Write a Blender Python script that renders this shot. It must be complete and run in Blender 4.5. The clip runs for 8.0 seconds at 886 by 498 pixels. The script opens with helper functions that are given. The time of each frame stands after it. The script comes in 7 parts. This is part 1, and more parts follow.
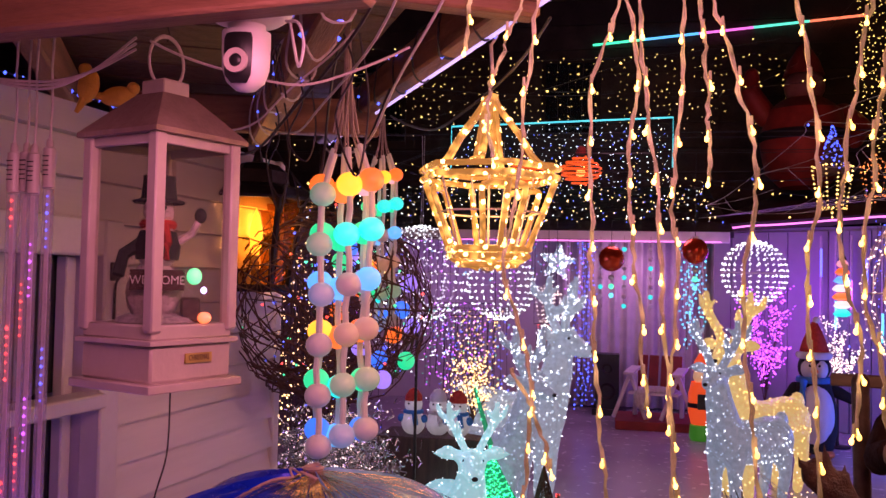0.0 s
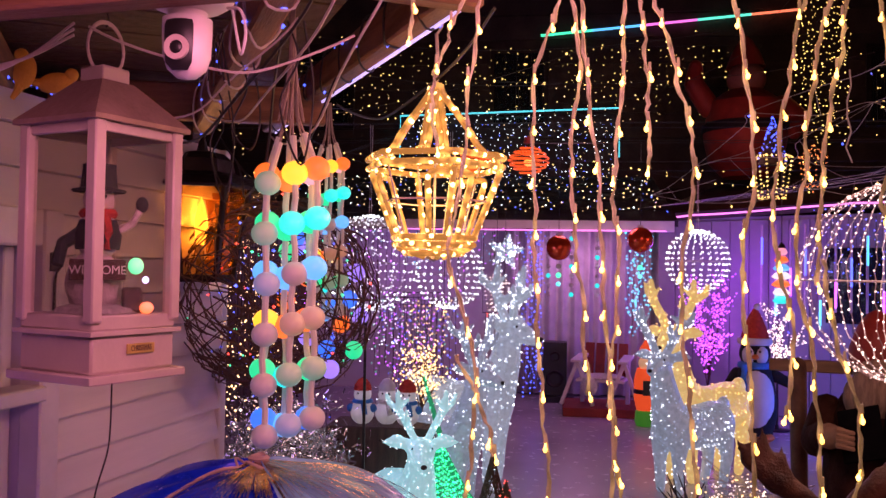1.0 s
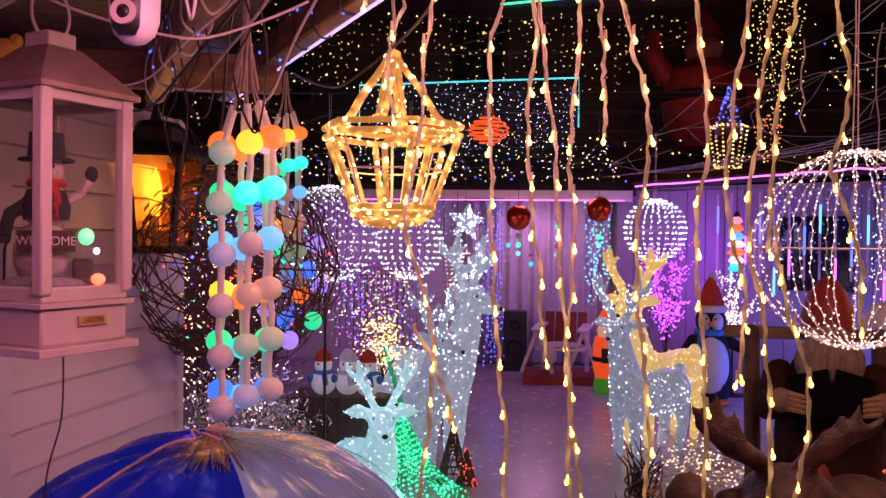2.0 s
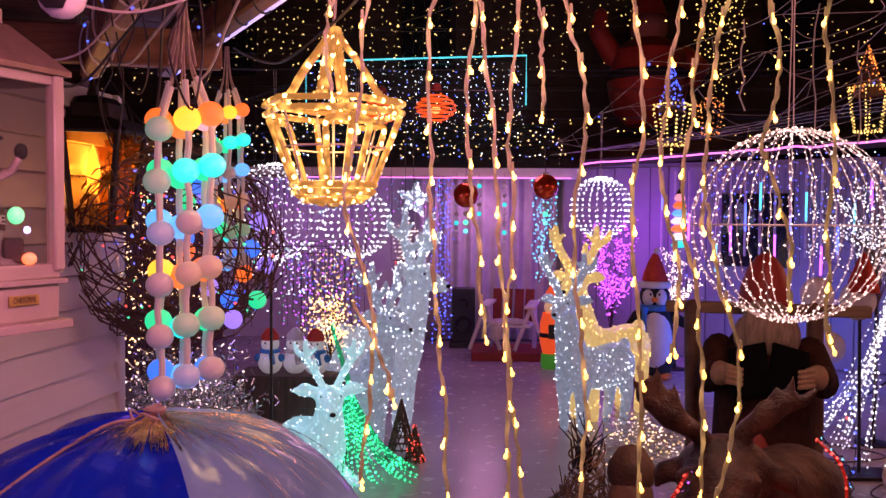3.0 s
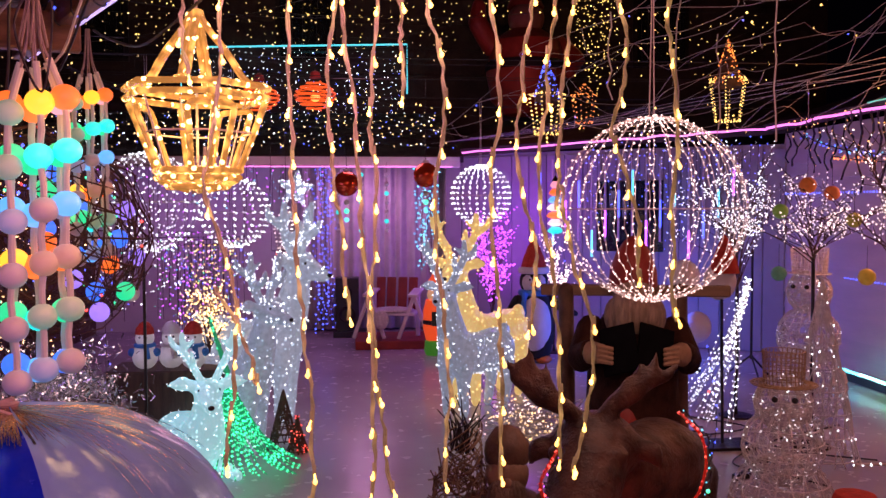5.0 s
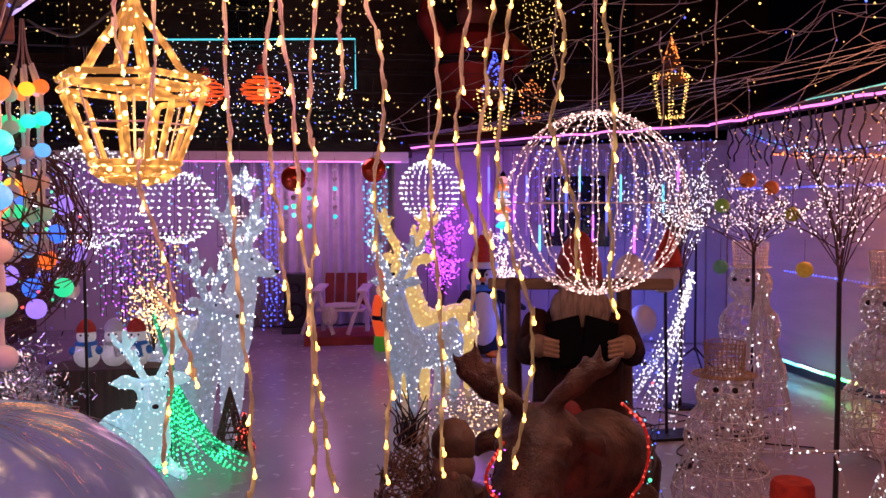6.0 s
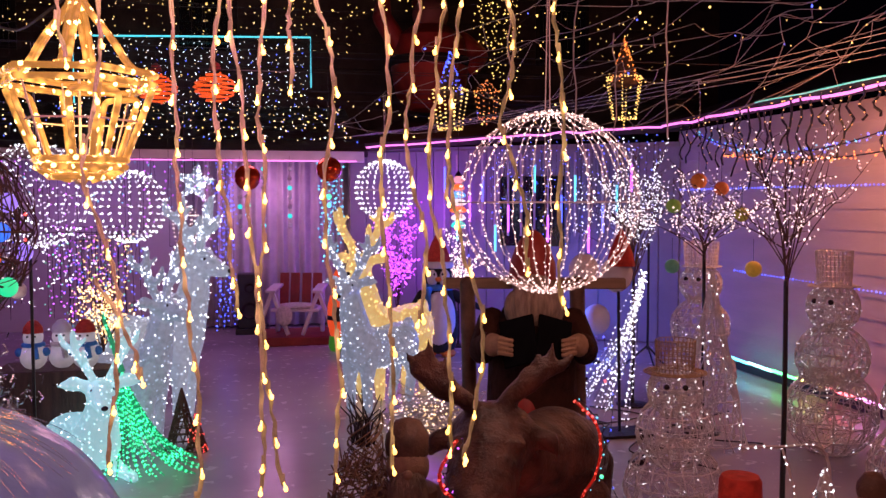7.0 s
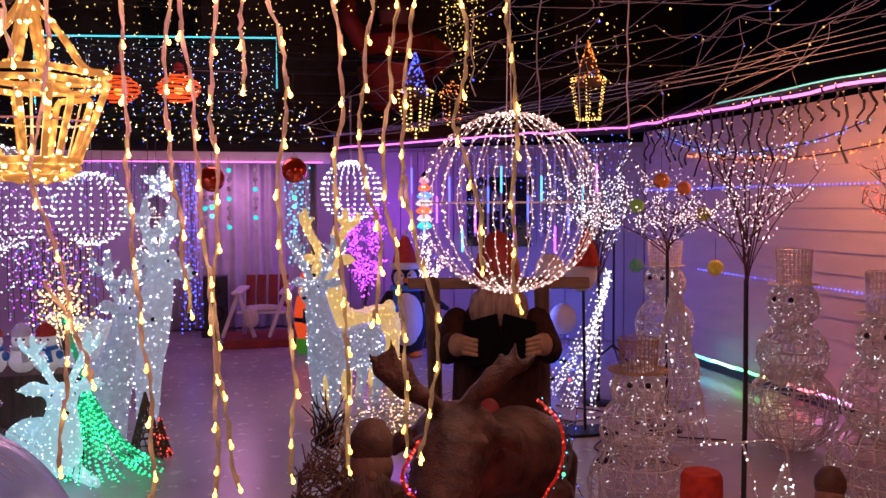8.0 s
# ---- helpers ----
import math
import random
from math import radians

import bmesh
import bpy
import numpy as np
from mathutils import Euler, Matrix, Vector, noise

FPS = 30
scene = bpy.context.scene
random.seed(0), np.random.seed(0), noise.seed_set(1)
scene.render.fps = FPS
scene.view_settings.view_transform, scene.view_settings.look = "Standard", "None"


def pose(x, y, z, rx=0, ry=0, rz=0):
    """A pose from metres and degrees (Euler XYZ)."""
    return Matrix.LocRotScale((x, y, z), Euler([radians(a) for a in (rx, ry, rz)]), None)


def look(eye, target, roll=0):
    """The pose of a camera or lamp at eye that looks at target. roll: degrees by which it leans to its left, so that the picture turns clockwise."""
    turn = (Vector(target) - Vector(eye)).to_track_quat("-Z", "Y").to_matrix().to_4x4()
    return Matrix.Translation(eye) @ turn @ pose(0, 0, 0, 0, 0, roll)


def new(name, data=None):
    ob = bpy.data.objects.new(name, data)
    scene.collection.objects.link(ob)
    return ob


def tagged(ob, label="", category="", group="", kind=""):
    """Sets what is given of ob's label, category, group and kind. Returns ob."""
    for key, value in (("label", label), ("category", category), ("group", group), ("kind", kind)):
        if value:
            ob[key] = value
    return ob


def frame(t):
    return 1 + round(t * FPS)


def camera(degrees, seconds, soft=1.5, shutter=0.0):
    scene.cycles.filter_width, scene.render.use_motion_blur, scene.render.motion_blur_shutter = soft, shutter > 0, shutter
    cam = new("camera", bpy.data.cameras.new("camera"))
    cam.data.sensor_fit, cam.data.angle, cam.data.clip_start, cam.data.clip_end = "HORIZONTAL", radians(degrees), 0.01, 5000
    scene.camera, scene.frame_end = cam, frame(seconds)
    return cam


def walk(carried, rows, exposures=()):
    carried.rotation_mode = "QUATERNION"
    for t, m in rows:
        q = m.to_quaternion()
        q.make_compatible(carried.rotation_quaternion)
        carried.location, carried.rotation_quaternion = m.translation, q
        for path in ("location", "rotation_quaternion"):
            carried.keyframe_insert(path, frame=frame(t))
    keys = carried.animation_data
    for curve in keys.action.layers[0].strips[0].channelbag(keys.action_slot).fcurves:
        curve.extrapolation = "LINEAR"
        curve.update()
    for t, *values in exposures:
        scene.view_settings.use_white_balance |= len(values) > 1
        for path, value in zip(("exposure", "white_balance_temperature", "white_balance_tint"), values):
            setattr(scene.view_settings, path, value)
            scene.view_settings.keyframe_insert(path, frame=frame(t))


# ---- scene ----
cam = camera(53.8, 8.0)
PATH = [
    (0, look((-0.038, 0.009, 1.657), (-0.792, 3.935, 1.796), 1.19)),
    (0.5, look((-0.035, 0.007, 1.656), (-0.680, 3.953, 1.777), 1.20)),
    (1, look((-0.029, 0.002, 1.655), (-0.555, 3.966, 1.751), 0.92)),
    (2.5, look((-0.017, 0.008, 1.652), (-0.262, 3.999, 1.551), 0.51)),
    (3, look((-0.007, 0.004, 1.652), (-0.122, 4.000, 1.516), 0.39)),
    (3.5, look((0.000, 0.000, 1.651), (0.000, 3.997, 1.493), 0.17)),
    (4, look((0.009, -0.001, 1.647), (0.124, 3.993, 1.470), -0.04)),
    (4.5, look((0.019, -0.009, 1.644), (0.287, 3.978, 1.468), -0.09)),
    (6, look((0.046, -0.021, 1.636), (0.677, 3.924, 1.433), -0.24)),
    (6.5, look((0.050, -0.017, 1.633), (0.786, 3.910, 1.430), -0.12)),
    (7, look((0.056, -0.024, 1.632), (0.882, 3.885, 1.429), -0.07)),
    (7.5, look((0.070, -0.032, 1.632), (0.976, 3.859, 1.430), -0.03)),
    (8, look((0.079, -0.035, 1.630), (1.042, 3.842, 1.431), -0.30)),
]
walk(cam, PATH, exposures=((0, 0.12), (8, 0.12)))

# ---- world and lamps ----
world = bpy.data.worlds.new("night")
scene.world = world
world.use_nodes = True
world.node_tree.nodes["Background"].inputs[0].default_value = (0.10, 0.05, 0.16, 1)
world.node_tree.nodes["Background"].inputs[1].default_value = 0.004


def lamp(name, at, colour, watts, radius=0.25):
    data = bpy.data.lights.new(name, "POINT")
    data.color, data.energy, data.shadow_soft_size = colour, watts, radius
    ob = new(name, data)
    ob.location = at
    return ob


def strip_lamp(name, at, target, colour, watts, sx, sy):
    data = bpy.data.lights.new(name, "AREA")
    data.shape, data.size, data.size_y = "RECTANGLE", sx, sy
    data.color, data.energy = colour, watts
    ob = new(name, data)
    ob.matrix_world = look(at, target)
    return ob


lamp("lantern_glow", (-0.30, 1.91, 1.80), (1.0, 0.5, 0.16), 3.0, 0.09)
# added pink fill for the near wall, out of view; no strip hangs here
strip_lamp("porch_fill", (-0.10, 0.70, 2.04), (-1.25, 2.0, 1.85), (1.0, 0.29, 0.47), 9.0, 0.7, 0.3)
lamp("strand_glow", (0.1, 1.5, 2.05), (1.0, 0.40, 0.11), 2.5, 0.1)
# added fill above the near yard; there is no eave at this spot
strip_lamp("yard_fill_near", (1.6, 1.6, 3.0), (1.6, 4.5, 0), (1.0, 0.36, 0.32), 27, 2.5, 0.5)
lamp("big_globe_glow", (1.095, 3.032, 1.64), (1.0, 0.62, 0.54), 12.0, 0.28)
lamp("moose_red", (0.92, 2.62, 0.42), (1.0, 0.05, 0.03), 1.6, 0.05)
# added lamp that only brightens the silver tinsel heaps
lamp("tinsel_fill", (-1.35, 4.55, 0.95), (1.0, 0.75, 0.7), 3.0, 0.15)
# added warm fill in mid-air to brighten the east wall
lamp("east_wall_fill", (3.9, 5.6, 2.0), (1.0, 0.34, 0.17), 40, 0.3)
lamp("display_glow", (-0.765, 1.325, 1.73), (1.0, 0.38, 0.13), 0.26, 0.012)
lamp("shed_pink", (0.2, 11.2, 1.95), (0.9, 0.34, 0.80), 15, 0.3)
lamp("shed_violet", (1.9, 10.2, 1.6), (0.40, 0.05, 1.0), 27, 0.3)
lamp("shed_left", (-2.2, 10.9, 1.8), (0.6, 0.2, 1.0), 13, 0.3)
lamp("corner_blue", (3.1, 8.7, 0.55), (0.05, 0.14, 1.0), 46, 0.3)
lamp("string_left", (-1.9, 5.2, 1.7), (0.58, 0.36, 1.0), 18, 0.3)
lamp("floor_pink", (0.1, 8.0, 2.7), (1.0, 0.40, 0.60), 39, 0.4)
lamp("lower_lantern", (-1.28, 2.97, 1.82), (1.0, 0.42, 0.12), 10.0, 0.04)
lamp("tube_glow", (-0.95, 1.22, 1.0), (0.32, 0.12, 1.0), 2.4, 0.08)

# ---- materials ----


def material(name, colour, rough=0.6, metal=0.0, vary=0.25, scale=6.0, bump=0.2, stretch=(1, 1, 1), second=None, alpha=1.0, glow=None, power=0.0, trans=0.0, per_piece=0.0, grain=0.0, cells=0.0, spread=0.30, gloss=0.5):
    """A procedural surface: large stains and fine grain in colour, roughness and relief."""
    m = bpy.data.materials.new(name)
    m.use_nodes = True
    nt = m.node_tree
    n, l = nt.nodes, nt.links
    b = n["Principled BSDF"]
    b.inputs["Roughness"].default_value, b.inputs["Metallic"].default_value = rough, metal
    b.inputs["Alpha"].default_value = alpha
    b.inputs["Specular IOR Level"].default_value = gloss
    b.inputs["Transmission Weight"].default_value = trans
    co = n.new("ShaderNodeTexCoord")
    mp = n.new("ShaderNodeMapping")
    mp.inputs["Scale"].default_value = stretch
    l.new(co.outputs["Object"], mp.inputs["Vector"])
    big, fine = n.new("ShaderNodeTexNoise"), n.new("ShaderNodeTexNoise")
    big.inputs["Scale"].default_value, big.inputs["Detail"].default_value = scale, 5
    fine.inputs["Scale"].default_value, fine.inputs["Detail"].default_value = scale * 11, 4
    for t in (big, fine):
        l.new(mp.outputs[0], t.inputs["Vector"])
    mix = n.new("ShaderNodeMix")
    mix.data_type = "RGBA"
    other = second or tuple(c * (1 - vary) for c in colour)
    mix.inputs["A"].default_value, mix.inputs["B"].default_value = (*colour, 1), (*other, 1)
    add = n.new("ShaderNodeMath")
    add.operation = "MULTIPLY_ADD"
    l.new(fine.outputs["Fac"], add.inputs[0])
    add.inputs[1].default_value = 0.5 + grain
    ramp = n.new("ShaderNodeMapRange")
    ramp.inputs["From Min"].default_value, ramp.inputs["From Max"].default_value = 0.35, 0.7
    l.new(big.outputs["Fac"], ramp.inputs["Value"])
    sub = n.new("ShaderNodeMath")
    sub.operation = "SUBTRACT"
    l.new(ramp.outputs[0], sub.inputs[0])
    sub.inputs[1].default_value = 0.25 + grain / 2
    l.new(sub.outputs[0], add.inputs[2])
    add.use_clamp = True
    l.new(add.outputs[0], mix.inputs["Factor"])
    out = mix.outputs["Result"]
    if per_piece:
        info, hsv, mr = n.new("ShaderNodeObjectInfo"), n.new("ShaderNodeHueSaturation"), n.new("ShaderNodeMapRange")
        mr.inputs["To Min"].default_value, mr.inputs["To Max"].default_value = 1 - per_piece, 1 + per_piece
        l.new(info.outputs["Random"], mr.inputs["Value"])
        l.new(mr.outputs[0], hsv.inputs["Value"])
        l.new(out, hsv.inputs["Color"])
        out = hsv.outputs[0]
    l.new(out, b.inputs["Base Color"])
    rr = n.new("ShaderNodeMapRange")
    rr.inputs["To Min"].default_value, rr.inputs["To Max"].default_value = max(0.02, rough - 0.12), min(1, rough + 0.12)
    l.new(fine.outputs["Fac"], rr.inputs["Value"])
    l.new(rr.outputs[0], b.inputs["Roughness"])
    if bump:
        bp = n.new("ShaderNodeBump")
        bp.inputs["Strength"].default_value, bp.inputs["Distance"].default_value = bump, 0.01
        l.new(add.outputs[0], bp.inputs["Height"])
        l.new(bp.outputs[0], b.inputs["Normal"])
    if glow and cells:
        # glow painted in spots at random cells, standing in for lights shining through
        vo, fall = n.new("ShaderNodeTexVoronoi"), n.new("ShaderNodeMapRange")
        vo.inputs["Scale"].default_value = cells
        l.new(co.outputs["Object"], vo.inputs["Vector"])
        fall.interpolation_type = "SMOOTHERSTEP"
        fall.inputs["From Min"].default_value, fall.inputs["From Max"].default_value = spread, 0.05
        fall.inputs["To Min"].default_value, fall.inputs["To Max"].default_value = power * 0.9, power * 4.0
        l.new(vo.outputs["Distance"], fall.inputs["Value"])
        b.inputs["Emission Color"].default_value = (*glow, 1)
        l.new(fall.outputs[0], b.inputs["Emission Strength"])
    elif glow:
        b.inputs["Emission Color"].default_value, b.inputs["Emission Strength"].default_value = (*glow, 1), power
    return m


def led(name, colour, power, lights=False, vary=0.6):
    """A lit bulb or lit tube."""
    m = bpy.data.materials.new(name)
    m.use_nodes = True
    b = m.node_tree.nodes["Principled BSDF"]
    b.inputs["Base Color"].default_value = (*[0.4 + 0.5 * c for c in colour], 1)
    b.inputs["Roughness"].default_value = 0.3
    b.inputs["Emission Color"].default_value = (*colour, 1)
    geo, span = m.node_tree.nodes.new("ShaderNodeNewGeometry"), m.node_tree.nodes.new("ShaderNodeMapRange")
    span.inputs["To Min"].default_value, span.inputs["To Max"].default_value = power * (1 - vary), power * (1 + vary)
    m.node_tree.links.new(geo.outputs["Random Per Island"], span.inputs["Value"])
    m.node_tree.links.new(span.outputs[0], b.inputs["Emission Strength"])
    if not lights:
        m.cycles.emission_sampling = "NONE"
    return m


def glass(name, tint=(1, 1, 1), rough=0.02, see=0.92, body=0.6):
    """Thin clear sheet: mostly let through, some gloss."""
    m = bpy.data.materials.new(name)
    m.use_nodes = True
    n, l = m.node_tree.nodes, m.node_tree.links
    clear, gloss, mix = n.new("ShaderNodeBsdfTransparent"), n["Principled BSDF"], n.new("ShaderNodeMixShader")
    clear.inputs[0].default_value = (*tint, 1)
    gloss.inputs["Base Color"].default_value, gloss.inputs["Roughness"].default_value = (*[c * body for c in tint], 1), rough
    mix.inputs[0].default_value = see
    l.new(gloss.outputs[0], mix.inputs[1])
    l.new(clear.outputs[0], mix.inputs[2])
    l.new(mix.outputs[0], n["Material Output"].inputs[0])
    return m


M_FLOOR = material("painted_concrete", (0.50, 0.47, 0.50), 0.24, scale=0.9, vary=0.3, bump=0.012)
M_SIDING = material("white_siding", (0.74, 0.70, 0.70), 0.5, scale=2.0, vary=0.12, bump=0.12, stretch=(1, 0.4, 6), per_piece=0.05)
M_WHITE = material("white_paint", (0.78, 0.75, 0.74), 0.45, scale=5, vary=0.14, bump=0.1)
M_CREAM = material("cream_lantern_paint", (0.56, 0.49, 0.45), 0.4, scale=9, vary=0.16, bump=0.08)
M_COPPER = material("weathered_tin", (0.36, 0.26, 0.22), 0.45, metal=0.2, scale=9, vary=0.4, bump=0.15)
M_WOOD = material("brown_timber", (0.27, 0.13, 0.07), 0.6, scale=4, vary=0.5, bump=0.35, stretch=(1, 9, 9), per_piece=0.15, grain=0.3)
M_DARKWOOD = material("dark_timber", (0.10, 0.05, 0.035), 0.65, scale=4, vary=0.5, bump=0.3, stretch=(8, 8, 1), per_piece=0.2)
M_BEIGE = material("beige_siding", (0.60, 0.50, 0.44), 0.55, scale=1.6, vary=0.12, bump=0.15, stretch=(1, 1, 5), per_piece=0.04)
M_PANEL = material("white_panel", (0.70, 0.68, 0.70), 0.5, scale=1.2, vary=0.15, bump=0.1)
# dim bluish copy of white_panel: shade and blue light put into its colour
M_PANELSHADED = material("white_panel_shaded", (0.34, 0.32, 0.38), 0.5, scale=1.2, vary=0.2, bump=0.1)
M_CLOTH = material("white_drape", (0.66, 0.62, 0.64), 0.85, scale=9, vary=0.15, bump=0.2)
M_ROOF = material("dark_roofing", (0.05, 0.04, 0.045), 0.7, scale=5, vary=0.5, bump=0.5)
M_FACADE = material("brown_facade", (0.055, 0.035, 0.03), 0.8, scale=3, vary=0.5, bump=0.3, per_piece=0.2)
M_BLACK = material("black_plastic", (0.015, 0.015, 0.017), 0.4, scale=14, vary=0.4, bump=0.05)
M_IRON = material("dark_iron", (0.03, 0.022, 0.02), 0.5, metal=0.5, scale=12, vary=0.5, bump=0.3)
M_WIREW = material("pale_wire", (0.62, 0.55, 0.55), 0.45, scale=30, vary=0.2, bump=0.0)
M_WIREB = material("dark_wire", (0.02, 0.018, 0.02), 0.5, scale=30, vary=0.2, bump=0.0)
M_WIREG = material("silver_wire", (0.80, 0.76, 0.76), 0.35, metal=0.1, scale=30, vary=0.3, bump=0.0)
M_WIREGOLD = material("straw_wire", (0.50, 0.36, 0.2), 0.5, metal=0.2, scale=30, vary=0.3, bump=0.0)
# the cable is no lamp: its warm emission stands in for bulb light
M_STRAND = material("clear_cable_bulb_glow", (0.56, 0.49, 0.38), 0.20, scale=22, vary=0.7, bump=0.3, glow=(1.0, 0.55, 0.18), power=0.11, cells=22, spread=0.6)
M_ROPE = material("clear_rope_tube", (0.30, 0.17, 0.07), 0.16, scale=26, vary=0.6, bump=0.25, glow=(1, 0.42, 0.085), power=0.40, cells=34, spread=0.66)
M_STRING = material("grey_string", (0.45, 0.36, 0.33), 0.8, scale=40, vary=0.3, bump=0.3)
M_TWIG = material("brown_twig", (0.13, 0.07, 0.05), 0.8, scale=25, vary=0.5, bump=0.3)
M_BARK = material("carved_wood", (0.16, 0.085, 0.05), 0.6, scale=9, vary=0.6, bump=0.5)
M_RED = material("red_felt", (0.55, 0.05, 0.03), 0.9, scale=30, vary=0.35, bump=0.3)
M_REDDARK = material("red_nylon", (0.30, 0.03, 0.02), 0.6, scale=5, vary=0.4, bump=0.2)
M_FUR = material("white_plush", (0.75, 0.70, 0.68), 0.95, scale=40, vary=0.3, bump=0.7)
M_BLUEFOIL = material("blue_foil", (0.006, 0.04, 0.85), 0.24, metal=0.2, scale=3, vary=0.5, bump=0.55, stretch=(1, 1, 1))
# the film is clear; blue light on it is put into this colour
M_CLEARFOIL = material("clear_film", (0.24, 0.46, 0.82), 0.22, metal=0.1, scale=2.5, vary=0.35, bump=0.45)
M_TINSEL = material("silver_tinsel", (0.8, 0.78, 0.8), 0.15, metal=1.0, scale=30, vary=0.3, bump=0.3)
M_ACRYL = material("frosted_acrylic", (0.50, 0.56, 0.62), 0.3, scale=26, vary=0.4, bump=0.45, glow=(0.62, 0.75, 1.0), power=0.27, cells=27)
M_ACRYLGREY = material("grey_acrylic", (0.42, 0.45, 0.54), 0.3, scale=22, vary=0.45, bump=0.45, glow=(0.58, 0.70, 1.0), power=0.21, cells=27)
M_FAWN = material("glowing_acrylic", (0.6, 0.8, 0.85), 0.3, scale=26, vary=0.15, bump=0.4, glow=(0.42, 0.90, 1.0), power=0.46, cells=34)
M_YELLOW = material("yellow_acrylic", (0.75, 0.6, 0.3), 0.4, scale=22, vary=0.35, bump=0.9, glow=(1.0, 0.66, 0.22), power=0.5, cells=27)
M_REDGLASS = material("red_mirror_ball", (0.75, 0.07, 0.02), 0.12, metal=0.55, scale=7, vary=0.4, bump=0.1)
M_GLASS = glass("clear_glass", (0.97, 0.94, 0.92), 0.06, 0.88, 0.10)
M_TUBE = glass("clear_tube", (0.9, 0.88, 0.95), see=0.7)
M_PANE = glass("window_pane", (0.25, 0.3, 0.3), see=0.25, body=0.12)
L_WARM = led("warm_led", (1.0, 0.58, 0.24), 3.2)
L_STRAND = led("strand_led", (1.0, 0.50, 0.10), 5.5, True)
M_THREAD = material("silver_thread", (0.85, 0.72, 0.66), 0.22, metal=1.0, scale=30, vary=0.3, bump=0.2)
L_ROPE = led("rope_led", (1.0, 0.60, 0.20), 5.0, True, vary=0.25)
L_WHITE = led("white_led", (0.88, 0.90, 1.0), 3.0)
L_PINKW = led("pinkish_white_led", (1.0, 0.74, 0.70), 2.4)
L_BLUE = led("blue_led", (0.05, 0.10, 1.0), 2.6)
L_GREEN = led("green_led", (0.03, 1.0, 0.42), 1.5)
L_RED = led("red_led", (1.0, 0.05, 0.03), 2.6)
L_PURPLE = led("purple_led", (0.6, 0.08, 1.0), 3)
L_CYAN = led("cyan_led", (0.08, 0.65, 0.9), 1.8)
L_ORANGE = led("orange_led", (1.0, 0.24, 0.03), 2.2)
L_GOLD = led("gold_led", (1.0, 0.60, 0.14), 2.6)
M_REDTUBE = material("red_rope_tube", (0.5, 0.03, 0.02), 0.25, scale=30, vary=0.4, bump=0.1, glow=(1.0, 0.03, 0.015), power=0.10)
L_AMBER = led("amber_led", (1.0, 0.42, 0.10), 2.2)
L_MAGROPE = led("magenta_rope", (1.0, 0.22, 0.80), 1.5, vary=0.0)
L_TEALROPE = led("teal_rope", (0.05, 0.75, 0.55), 0.8, vary=0.0)

# ---- mesh tools ----


